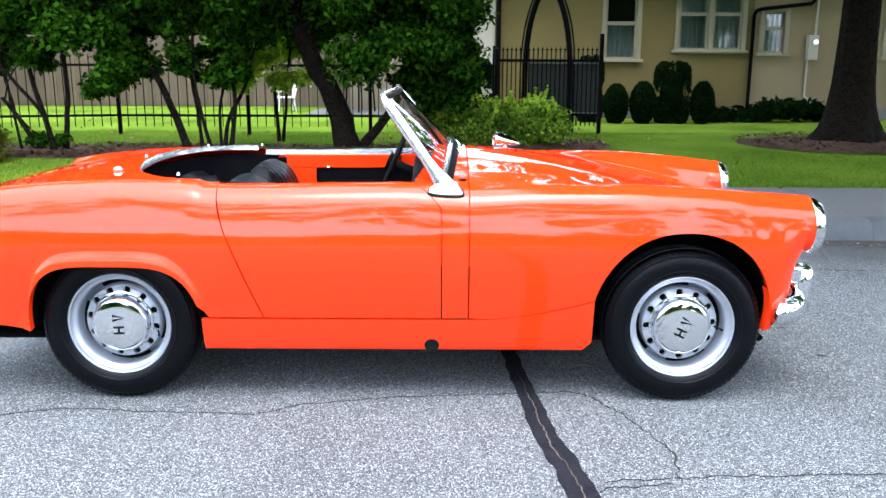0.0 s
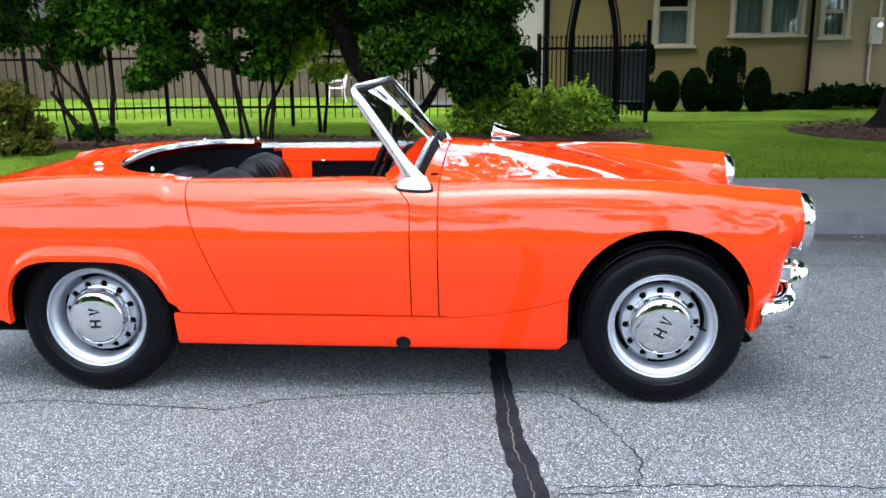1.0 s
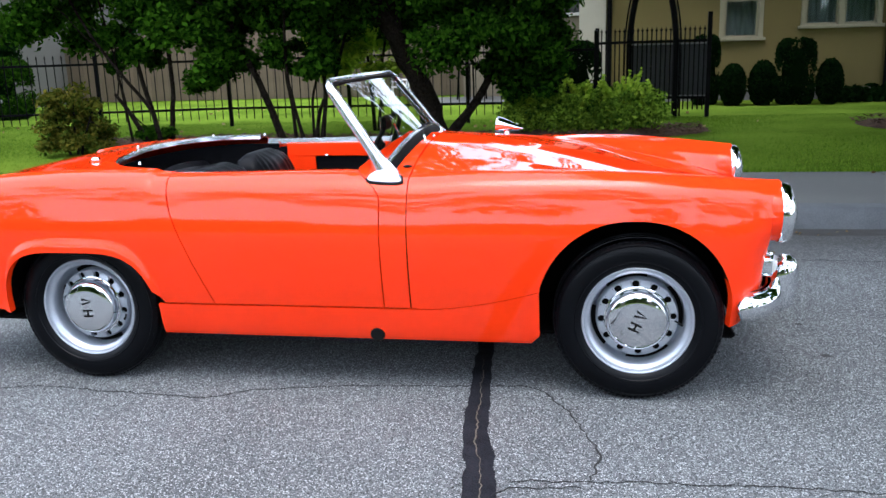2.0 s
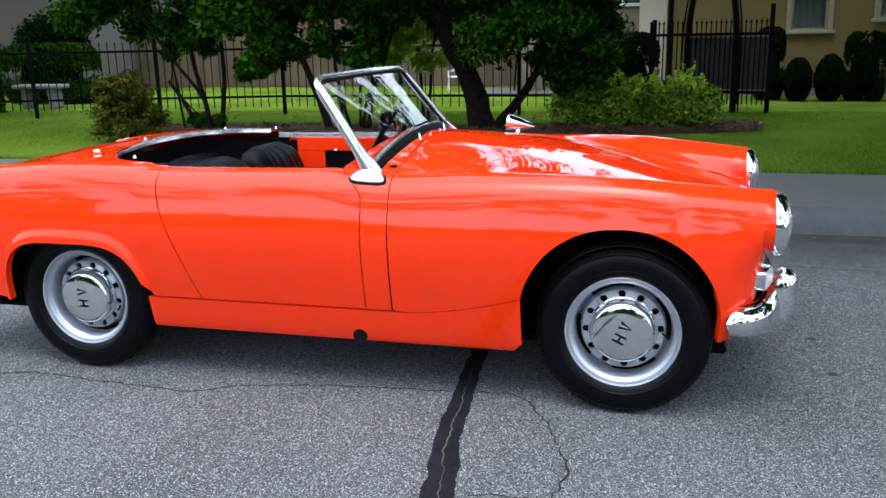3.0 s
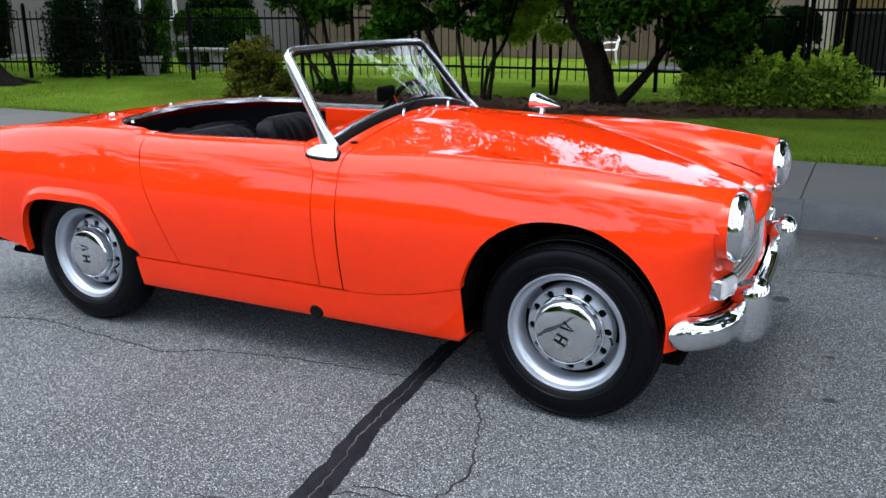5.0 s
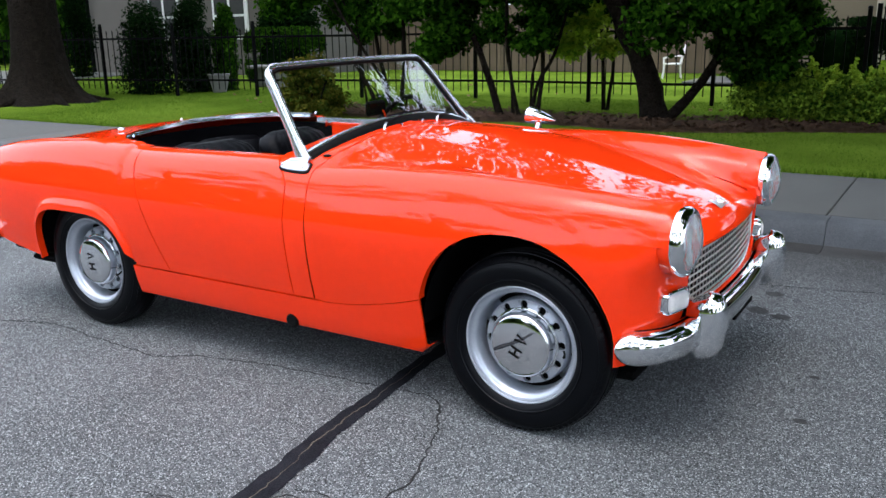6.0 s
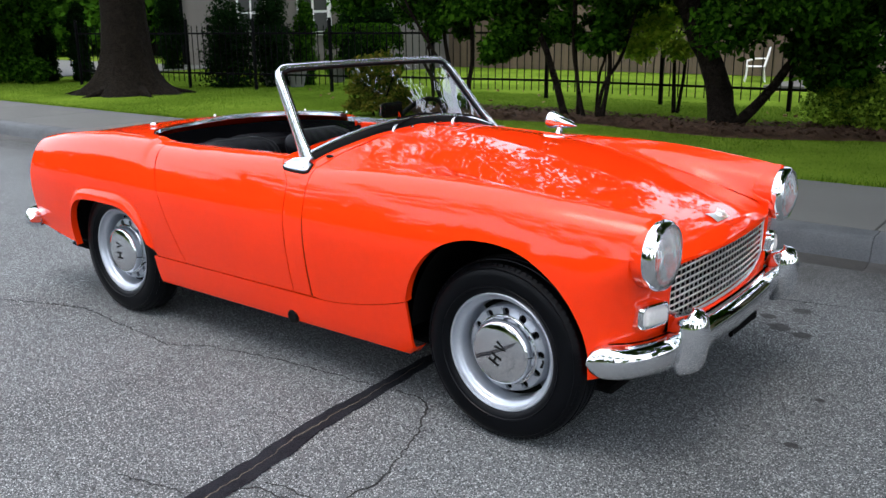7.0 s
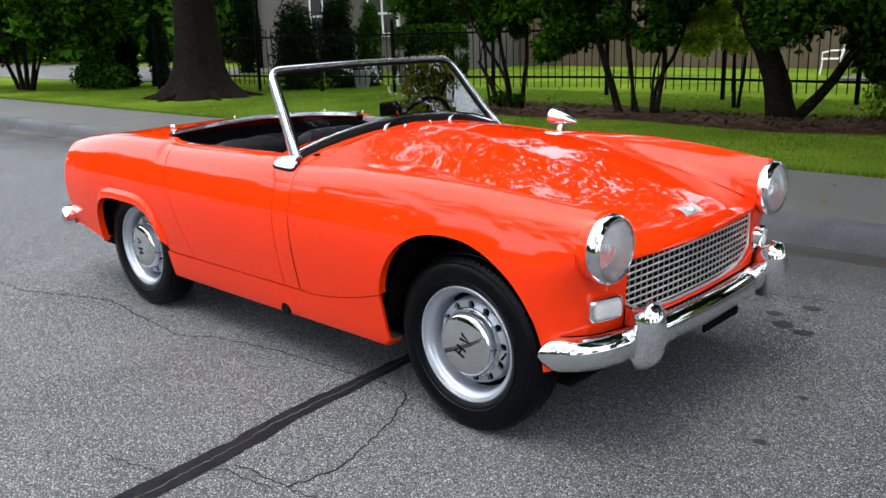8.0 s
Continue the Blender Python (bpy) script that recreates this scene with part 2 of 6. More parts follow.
class Shape:
    """Collects faces for one mesh."""

    def __init__(self):
        self.v, self.f = [], []

    def grid(self, rows, close=False, flip=False):
        """A sheet through rows of points."""
        n, m, base = len(rows), len(rows[0]), len(self.v)
        for r in rows:
            self.v.extend(tuple(float(c) for c in p) for p in r)
        for i in range(n - 1):
            for j in range(m if close else m - 1):
                k = (j + 1) % m
                q = (base + i * m + j, base + i * m + k, base + (i + 1) * m + k, base + (i + 1) * m + j)
                self.f.append(q[::-1] if flip else q)
        return self

    def fan(self, ring, flip=False):
        base = len(self.v)
        c = np.mean(np.array(ring, float), axis=0)
        self.v.extend(tuple(float(x) for x in p) for p in ring)
        self.v.append(tuple(c))
        n = len(ring)
        for j in range(n):
            q = (base + j, base + (j + 1) % n, base + n)
            self.f.append(q[::-1] if flip else q)
        return self

    def box(self, x0, x1, y0, y1, z0, z1, bevel=0.0):
        """A box with chamfered upright and lying edges."""
        b = min(bevel, (x1 - x0) / 2.5, (y1 - y0) / 2.5, (z1 - z0) / 2.5)

        def ring(z, e):
            return [(x0 + e + (b if e == 0 else 0), y0 + e, z), (x1 - e - (b if e == 0 else 0), y0 + e, z), (x1 - e, y0 + e + (b if e == 0 else 0), z), (x1 - e, y1 - e - (b if e == 0 else 0), z),
                    (x1 - e - (b if e == 0 else 0), y1 - e, z), (x0 + e + (b if e == 0 else 0), y1 - e, z), (x0 + e, y1 - e - (b if e == 0 else 0), z), (x0 + e, y0 + e + (b if e == 0 else 0), z)]
        if b <= 0:
            p = [(x, y, z) for z in (z0, z1) for x, y in ((x0, y0), (x1, y0), (x1, y1), (x0, y1))]
            k = len(self.v)
            self.v.extend(p)
            self.f.extend(tuple(k + i for i in q) for q in ((3, 2, 1, 0), (4, 5, 6, 7), (0, 1, 5, 4), (1, 2, 6, 5), (2, 3, 7, 6), (3, 0, 4, 7)))
            return self
        rings = [ring(z0, b), ring(z0 + b, 0), ring(z1 - b, 0), ring(z1, b)]
        self.grid(rings, close=True)
        self.fan(rings[0], flip=True)
        self.fan(rings[-1])
        return self

    def tube(self, path, radius, sides=8, caps=True, flat=1.0, up=(0, 0, 1)):
        """A round or flattened bar along a path; radius may be a list."""
        path = [Vector(p) for p in path]
        rad = radius if isinstance(radius, (list, tuple, np.ndarray)) else [radius] * len(path)
        rings, side = [], None
        for i, p in enumerate(path):
            way = (path[min(i + 1, len(path) - 1)] - path[max(i - 1, 0)]).normalized()
            ref = Vector(up) if side is None else side.cross(way)
            if abs(way.dot(ref.normalized())) > 0.98:
                ref = Vector((1, 0, 0)) if abs(way.x) < 0.9 else Vector((0, 1, 0))
            side = way.cross(ref).normalized()
            top = side.cross(way).normalized()
            rings.append([p + rad[i] * (math.cos(a) * side + flat * math.sin(a) * top) for a in (2 * math.pi * k / sides for k in range(sides))])
        self.grid(rings, close=True)
        if caps:
            self.fan(rings[0], flip=True)
            self.fan(rings[-1])
        return self

    def lathe(self, profile, sides=48, centre=(0, 0, 0)):
        """Turns (radius, y) pairs round the y axis."""
        cx, cy, cz = centre
        self.grid([[(cx + r * math.cos(a), cy + y, cz + r * math.sin(a)) for a in (2 * math.pi * k / sides for k in range(sides))] for r, y in profile], close=True)
        return self

    def blob(self, c, r, seg=16, rings=10, rough=0.0, seed=0):
        """A lumpy ellipsoid."""
        rr = r if isinstance(r, (tuple, list)) else (r, r, r)
        rows = []
        for i in range(rings + 1):
            t = math.pi * i / rings
            row = []
            for k in range(seg):
                a = 2 * math.pi * k / seg
                d = Vector((math.sin(t) * math.cos(a), math.sin(t) * math.sin(a), math.cos(t)))
                s = 1 + rough * noise.noise(d * 2.3 + Vector((seed * 7.1, 0, 0)))
                row.append((c[0] + rr[0] * d.x * s, c[1] + rr[1] * d.y * s, c[2] + rr[2] * d.z * s))
            rows.append(row)
        self.grid(rows[::-1], close=True)
        return self

    def mirrored(self):
        o = Shape()
        o.v = [(x, -y, z) for x, y, z in self.v]
        o.f = [f[::-1] for f in self.f]
        return o

    def moved(self, m):
        o = Shape()
        o.v, o.f = [tuple(m @ Vector(p)) for p in self.v], list(self.f)
        return o

    def plus(self, other):
        k = len(self.v)
        self.v.extend(other.v)
        self.f.extend(tuple(i + k for i in f) for f in other.f)
        return self


def mesh_of(name, shape, mat, smooth=True, weld=True, angle=35):
    me = bpy.data.meshes.new(name)
    me.from_pydata(shape.v, [], shape.f)
    if weld:
        bm = bmesh.new()
        bm.from_mesh(me)
        bmesh.ops.remove_doubles(bm, verts=bm.verts, dist=0.0002)
        bm.to_mesh(me)
        bm.free()
    me.materials.append(mat)
    if smooth:
        me.shade_smooth()
        me.set_sharp_from_angle(angle=radians(angle))
    return me


def part(name, shape, mat, parent=None, label="", smooth=True, weld=True, angle=35, at=None):
    """One mesh object under a thing or under a part."""
    ob = new(name, shape if isinstance(shape, bpy.types.Mesh) else mesh_of(name, shape, mat, smooth, weld, angle))
    if parent:
        ob.parent = parent
    if at is not None:
        ob.matrix_basis = at
    return tagged(ob, label)


def thing(name, label, category, at=None, group="", kind=""):
    ob = new(name)
    ob.empty_display_size = 0.2
    if at is not None:
        ob.matrix_basis = at
    return tagged(ob, label, category, group, kind)


def curve(*pts):
    """A smooth line that never overshoots, through (x, value) pairs."""
    xs, ys = np.array([p[0] for p in pts], float), np.array([p[1] for p in pts], float)
    h, d = np.diff(xs), np.diff(ys) / np.diff(xs)
    m = np.zeros(len(xs))
    m[0], m[-1] = d[0], d[-1]
    for i in range(1, len(xs) - 1):
        if d[i - 1] * d[i] > 0:
            w1, w2 = 2 * h[i] + h[i - 1], h[i] + 2 * h[i - 1]
            m[i] = (w1 + w2) / (w1 / d[i - 1] + w2 / d[i])

    def f(x):
        x = min(max(x, xs[0]), xs[-1])
        i = min(int(np.searchsorted(xs, x, "right")) - 1, len(xs) - 2)
        t = (x - xs[i]) / h[i]
        return float((1 + 2 * t) * (1 - t) ** 2 * ys[i] + t * (1 - t) ** 2 * h[i] * m[i] + t * t * (3 - 2 * t) * ys[i + 1] + t * t * (t - 1) * h[i] * m[i + 1])
    return f


def spaced(a, b, n):
    return [a + (b - a) * i / (n - 1) for i in range(n)]

# ---- the sports car: nose towards +x, its middle line on y = 0 ----
car = thing("sports_car", "orange-red open two-seat sports car with chrome bumpers parked on asphalt", "car", at=Matrix.Translation((0, 0.035, 0)) @ Matrix.Diagonal((1, 1.02, 1, 1)))

half_width = curve((-1.72, 0.640), (-1.6, 0.653), (-1.45, 0.664), (-1.2, 0.672), (-0.9, 0.677), (-0.4, 0.680), (0.2, 0.680), (0.6, 0.681), (0.95, 0.683), (1.15, 0.675), (1.30, 0.654), (1.38, 0.642), (1.47, 0.622))
shoulder_z = curve((-1.72, 0.640), (-1.6, 0.650), (-1.45, 0.656), (-1.2, 0.66), (1.2, 0.66), (1.30, 0.65), (1.44, 0.645))
crest_z = curve((-1.72, 0.728), (-1.6, 0.752), (-1.45, 0.774), (-1.2, 0.797), (-1.0, 0.805), (-0.85, 0.804), (-0.755, 0.802), (-0.722, 0.800), (-0.688, 0.790), (-0.60, 0.789), (-0.2, 0.794), (0.0, 0.797), (0.24, 0.784), (0.5, 0.793), (0.8, 0.795), (1.0, 0.790), (1.18, 0.777), (1.38, 0.758), (1.44, 0.752))
side_inset = curve((0.19, 0.067), (0.25, 0.050), (0.32, 0.036), (0.42, 0.016), (0.52, 0.003), (0.58, 0.0), (0.62, 0.003), (0.66, 0.012))
mid_z = curve((-1.72, 0.706), (-1.6, 0.738), (-1.45, 0.770), (-1.35, 0.790), (-1.2, 0.806), (-1.0, 0.815), (0.05, 0.878), (0.24, 0.868), (0.42, 0.855), (0.54, 0.840), (0.77, 0.800), (0.94, 0.765), (1.12, 0.726), (1.3, 0.687), (1.42, 0.655), (1.47, 0.632), (1.50, 0.600))
seam_z = curve((-1.72, 0.703), (-1.45, 0.766), (-1.2, 0.799), (-1.0, 0.808), (0.05, 0.828), (0.24, 0.822), (0.5, 0.814), (0.8, 0.776), (1.1, 0.716), (1.3, 0.664), (1.42, 0.624), (1.46, 0.598))
flank_z = curve((-1.72, 0.699), (-1.45, 0.766), (-1.2, 0.797), (-1.0, 0.806), (0.05, 0.808), (0.24, 0.803), (0.5, 0.801), (0.8, 0.790), (1.1, 0.760), (1.3, 0.728), (1.44, 0.692))
seam_y = curve((-1.72, 0.40), (0.24, 0.425), (1.46, 0.42))
flank_y = curve((-1.72, 0.45), (0.24, 0.505), (0.9, 0.495), (1.3, 0.462), (1.44, 0.444))


def crest_y(x):
    return half_width(x) - 0.115


def top_z(x, y):
    """The height of the upper skin."""
    f = curve((0, mid_z(x)), (0.21, 0.3 * seam_z(x) + 0.7 * mid_z(x)), (seam_y(x), seam_z(x)), (flank_y(x), flank_z(x)), (crest_y(x), crest_z(x)))
    return f(y)


def flank(x, z):
    """The half width of the side at a height below the shoulder."""
    zd = shoulder_z(x)
    return half_width(x) - side_inset(0.19 + (z - 0.19) * 0.47 / (zd - 0.19))


def shoulder(x, u):
    """The rounding from the shoulder (u = 0) to the crest (u = 1)."""
    zd, zf, w = shoulder_z(x), crest_z(x), half_width(x)
    y = curve((0, w - 0.012), (0.32, w - 0.028), (0.62, w - 0.054), (0.85, w - 0.086), (1, w - 0.115))
    z = curve((0, zd), (0.32, zd + 0.42 * (zf - zd)), (0.62, zd + 0.77 * (zf - zd)), (0.85, zd + 0.95 * (zf - zd)), (1, zf))
    return y(u), z(u)




def front_arch(x):
    """The lower edge of the front wing."""
    t = (x - 1.0) / 0.325
    if x < 0.69:
        return 0.322 + 0.075 * max(0, (x - 0.28) / 0.41) ** 1.7
    if abs(t) >= 0.985:
        return 0.36
    return 0.30 + 0.343 * (1 - abs(t) ** 2.25) ** 0.5


def rear_arch(x):
    t = (x + 1.008) / 0.312
    if t >= 0.995 or t <= -0.995:
        return 0.322 if t > 0 else 0.27
    return 0.27 + 0.25 * (1 - abs(t) ** 4.2) ** 0.5


LOW_ROWS, TOP_ROWS = 16, 9


def side_columns(xs, low, bulge=None, lean=None):
    """Rows of points, one per column: from the lower edge over the shoulder to the crest. lean: shifts x with the height."""
    rows = []
    for x in xs:
        col = []
        z0 = low(x)
        for i in range(LOW_ROWS):
            t = (i / (LOW_ROWS - 1)) ** 1.25
            z = z0 + (shoulder_z(x) - z0) * t
            xx = lean(x, z) if lean else x
            y = flank(xx, z)
            if bulge:
                y += bulge(xx, z)
            col.append((xx, -y, z))
        for i in range(1, TOP_ROWS):
            y, z = shoulder(x, i / (TOP_ROWS - 1))
            xx = lean(x, z) if lean else x
            y2, z2 = shoulder(xx, i / (TOP_ROWS - 1))
            col.append((xx, -y2, z2))
        rows.append(col)
    return rows


def edge_flange(shape, line, depth=(0, 0.02, -0.006)):
    """Folds the rim of a panel inwards, so that it has thickness and a shut gap."""
    d = Vector(depth)
    shape.grid([line, [tuple(Vector(p) + d) for p in line]], flip=False)


def both(name, shape, mat, parent, label="", angle=40):
    part(name, shape, mat, parent, label, angle=angle)
    part(name, shape.mirrored(), mat, parent, label, angle=angle)


def columns_through(a, b, breaks, n):
    out = sorted(set([round(v, 4) for v in spaced(a, b, n)] + [round(v, 4) for v in breaks]))
    return out


GAP = 0.0022

# door: its rear edge leans back towards the top, the front edge kicks back below the windscreen
rear_line = curve((0.19, -0.430), (0.323, -0.481), (0.45, -0.530), (0.58, -0.580), (0.68, -0.618), (0.74, -0.634), (0.81, -0.642))
front_line = curve((0.19, 0.149), (0.68, 0.149), (0.705, 0.147), (0.73, 0.125), (0.77, 0.075), (0.81, 0.045))


def door_x(s, z):
    a, b = rear_line(z) + GAP, front_line(z) - GAP
    return a + (b - a) * s


def door_rows(edge_in=0.525):
    rows = []
    for s in [v for v in spaced(0, 1, 40)]:
        col = []
        for i in range(LOW_ROWS):
            z = 0.326 + (0.66 - 0.326) * i / (LOW_ROWS - 1)
            x = door_x(s, z)
            col.append((x, -flank(x, z), z))
        for i in range(1, TOP_ROWS):
            x = door_x(s, 0.66 + 0.13 * i / (TOP_ROWS - 1))
            y, z = shoulder(max(x, -0.68), i / (TOP_ROWS - 1))
            col.append((x, -y, z))
        x, y, z = col[-1]
        col += [(x, -0.530, z + 0.001), (x, -0.522, z - 0.004), (x, -0.520, z - 0.03)]
        rows.append(col)
    return rows


d = Shape()
dr = door_rows()
d.grid(dr, flip=True)
edge_flange(d, dr[0])
edge_flange(d, [*reversed(dr[-1])])
edge_flange(d, [r[0] for r in reversed(dr)])
both("door", d, PAINT, car)

# rear wing: from the tail to the door's rear edge, with a rolled lip over the wheel
def rear_bulge(x, z):
    a = rear_arch(x) if abs(x + 1.008) < 0.312 else 0.27
    dx = max(0, abs(x + 1.008) - 0.300)
    dz = z - a
    dist = math.hypot(dx, max(dz, 0)) if dx > 0 else dz
    if z < 0.27 or dist > 0.050 or x > -0.66:
        return 0.0
    s = dist / 0.050
    return 0.020 * (1 - s ** 3) ** 1.5


def tail_lean(z):
    """How far the tail leans forward above the middle."""
    return 0.055 * (max(0.0, z - 0.5) / 0.23) ** 1.3


def rear_lean(x, z):
    """Near the door the columns follow its leaning rear edge."""
    if x < -1.45:
        return x + (-1.45 - x) / 0.23 * tail_lean(z)
    w = min(1, max(0, (x + 0.71) / 0.11))
    x1 = rear_line(z) - GAP
    return x * (1 - w) + (x1) * w if x > -0.71 else x


def rear_low(x):
    if x > -0.70:
        return 0.326
    if x < -1.318:
        return 0.27 + 0.06 * ((-1.318 - x) / 0.40)
    return rear_arch(x)


rx = columns_through(-1.68, -0.60, [-1.3205, -1.3195, -1.318, -1.314, -1.306, -1.295, -1.28, -0.735, -0.72, -0.71, -0.702, -0.699, -0.697, -0.6965], 64)
rr = side_columns(rx, rear_low, rear_bulge, rear_lean)
w = Shape()
w.grid(rr, flip=True)
edge_flange(w, [r[0] for r in reversed(rr)], (0, 0.03, 0.004))
edge_flange(w, [*reversed(rr[-1])])
# the deck beside and behind the cockpit


def cockpit_y(x):
    if x > -0.72:
        return 0.525
    t = (-0.72 - x) / 0.345
    return 0.525 * max(0.0, 1 - t ** 2.3) ** (1 / 2.1) if t < 1 else 0.0


deck = Shape()
TAIL_X = -1.68 + tail_lean(crest_z(-1.63))
dx_list = columns_through(TAIL_X, -0.645, [-1.067, -1.065, -1.062, -1.055, -1.045, -1.03], 40)
rows = []
for x in dx_list:
    y1 = cockpit_y(x)
    y0 = crest_y(x)
    row = []
    for i in range(15):
        y = y0 + (y1 - y0) * i / 14
        row.append((x, -y, top_z(min(x, -0.72) if x > -0.72 and y < 0.54 else x, max(y, 0)) if x < -0.72 else crest_z(x) + 0.003 * i / 14))
    rows.append(row)
deck.grid(rows, flip=True)
both("rear_wing", w, PAINT, car)
both("rear_deck", deck, PAINT, car)
# tail panel
tail = Shape()
ring = [p for p in rr[0]] + [(TAIL_X, -crest_y(TAIL_X) * (1 - i / 8), top_z(TAIL_X, crest_y(TAIL_X) * (1 - i / 8))) for i in range(1, 9)]
edge = [(p[0] - 0.007, p[1] * 0.996, 0.30 + (p[2] - 0.30) * 0.988) for p in ring]
low = [(p[0] - 0.014, p[1] * 0.980, 0.30 + (p[2] - 0.30) * 0.955) for p in ring]
floor_line = [(-1.712, p[1] * 0.88, 0.36 + (p[2] - 0.36) * 0.70) for p in ring]
tail.grid([ring, edge, low, floor_line, [(-1.722, p[1] * 0.4, 0.42) for p in ring]], flip=False)
both("tail_panel", tail, PAINT, car)

# sill under the door
sill = Shape()
rows = []
for x in spaced(-0.706, 0.688, 50):
    zt = (0.322 if x < 0.28 else front_arch(min(x, 0.6899))) - 0.003
    z0 = 0.196 + (0.03 * max(0, (x - 0.655) / 0.033) ** 2 if x > 0.655 else 0)
    rows.append([(x, -flank(x, z0) + 0.06, z0 - 0.004), (x, -flank(x, z0) + 0.012, z0 - 0.003), (x, -flank(x, z0), z0 + 0.004)] + [(x, -flank(x, z), z) for z in spaced(z0 + 0.015, zt, 7)] + [(x, -flank(x, zt) + 0.014, zt + 0.001)])
sill.grid(rows, flip=True)
edge_flange(sill, rows[0])
edge_flange(sill, [*reversed(rows[-1])], (-0.004, 0.014, 0))
both("sill", sill, PAINT, car)
plug = Shape()
plug.lathe([(0.0, -0.003), (0.014, -0.003), (0.019, -0.005), (0.024, -0.003), (0.027, 0.004), (0.027, 0.012)], 24, (0.114, -flank(0.114, 0.219) - 0.004, 0.219))
part("jacking_plug", plug, BLACK_RUBBER, car, "black rubber plug in the sill")

# scuttle strip between the door and the front wing, and the scuttle top under the windscreen
def scuttle_x(s, z):
    a, b = front_line(z) + GAP, 0.2425
    return a + (b - a) * s


sc = Shape()
rows = []
for s in spaced(0, 1, 8):
    col = []
    for i in range(LOW_ROWS):
        z = 0.326 + (0.66 - 0.326) * i / (LOW_ROWS - 1)
        x = scuttle_x(s, z)
        col.append((x, -flank(x, z), z))
    for i in range(1, TOP_ROWS):
        x = scuttle_x(s, 0.66 + 0.13 * i / (TOP_ROWS - 1))
        y, z = shoulder(x, i / (TOP_ROWS - 1))
        col.append((x, -y, z))
    x0, y0, z0 = col[-1]
    for y in spaced(-y0, 0, 16)[1:]:
        xa = 0.045 + 0.075 * (1 - (y / 0.55) ** 2)
        x = xa + (0.2425 - xa) * s
        col.append((x, -y, top_z(max(x, 0.05), y)))
    rows.append(col)
sc.grid(rows, flip=True)
edge_flange(sc, [*reversed(rows[-1])], (0, 0, -0.015))
edge_flange(sc, rows[0][:LOW_ROWS + 4])
both("scuttle", sc, PAINT, car)

# front wing with the nose below the headlamp
fx = columns_through(0.2465, 1.30, [0.6895, 0.690, 0.6905, 0.694, 0.70, 0.71, 0.725, 0.745, 1.27, 1.285], 60)


def wing_low(x):
    return (0.326 if x < 0.28 else front_arch(x)) if x < 0.69 else front_arch(max(x, 0.6902))


fr = side_columns(fx, wing_low)
for row in fr:
    x = row[0][0]
    for y in spaced(crest_y(x), seam_y(x) + 0.002, 10)[1:]:
        row.append((x, -y, top_z(x, y)))
fw = Shape()
fw.grid(fr, flip=True)
edge_flange(fw, [r[0] for r in reversed(fr)], (0, 0.03, 0.003))
edge_flange(fw, fr[0])
edge_flange(fw, [r[-1] for r in fr], (0, 0.004, -0.015))
# upper nose, to the lamp
nose = []
for x in (1.30, 1.33, 1.36, 1.39, 1.415, 1.44, 1.462):
    col = [(x, -flank(x, shoulder_z(x)), shoulder_z(x))]
    for i in range(1, TOP_ROWS):
        y, z = shoulder(x, i / (TOP_ROWS - 1))
        col.append((x, -y, z))
    for y in spaced(crest_y(x), seam_y(x) + 0.002, 10)[1:]:
        col.append((x + 0.012 * ((crest_y(x) - y) / 0.12) * (x > 1.40), -y, top_z(x, y)))
    nose.append(col)
nose.append([(1.472, -0.522 + (y + 0.522) * 0.90, 0.648 + (z - 0.648) * 0.90) for _, y, z in nose[-1]])
fw.grid(nose, flip=True)
# lower nose, round the corner to the grille
plan_x = curve((0, 1.30), (0.2, 1.345), (0.4, 1.388), (0.6, 1.422), (0.8, 1.446), (1, 1.462))
plan_y = curve((0, 0.654), (0.2, 0.642), (0.4, 0.612), (0.6, 0.562), (0.8, 0.490), (1, 0.412))
corner = []
for s in [0, 0.02, 0.04, 0.06, 0.075, 0.085, 0.093, 0.098, 0.102] + spaced(0.125, 1, 20):
    t = min(1.0, (plan_x(s) - 1.0) / 0.325)
    z0 = 0.30 + 0.343 * (1 - t ** 2.25) ** 0.5 if s < 0.1 else 0.272 + 0.028 * max(0, s - 0.1) / 0.9
    zt = shoulder_z(plan_x(s)) - 0.035 * max(0, s - 0.63)
    col = []
    for i in range(LOW_ROWS):
        t = (i / (LOW_ROWS - 1)) ** 1.25
        z = z0 + (zt - z0) * t
        k = side_inset(0.19 + (z - 0.19) * 0.47 / (0.65 - 0.19))
        tuck = 0.05 * max(0, (0.40 - z) / 0.10) ** 1.5 * s
        x, y = plan_x(s) - k * 0.8 * s - tuck, plan_y(s) - k * (1 - 0.6 * s)
        # swells out to the lamp housing above
        u = min(1, max(0, (z - 0.47) / (zt - 0.47)))
        u = u * u * (3 - 2 * u) * min(1, max(0, (0.88 - s) / 0.25))
        x += u * (plan_x(s) - x)
        col.append((x, -(y + u * (flank(min(x, 1.46), z) - y)), z))
    corner.append(col)
fw.grid(corner, flip=True)
edge_flange(fw, [c[0] for c in reversed(corner)], (-0.01, 0.03, 0.003))
edge_flange(fw, [*reversed(corner[-1])], (-0.03, 0.0, 0.0))
fw.plus(Shape().lathe([(0.093, 0.016), (0.0945, 0.008), (0.0945, -0.010), (0.093, -0.035), (0.087, -0.065), (0.076, -0.10), (0.05, -0.13)], 40).moved(Matrix.Translation((1.446, -0.522, 0.645)) @ Matrix.Rotation(radians(-90), 4, "Z")))
both("front_wing", fw, PAINT, car)

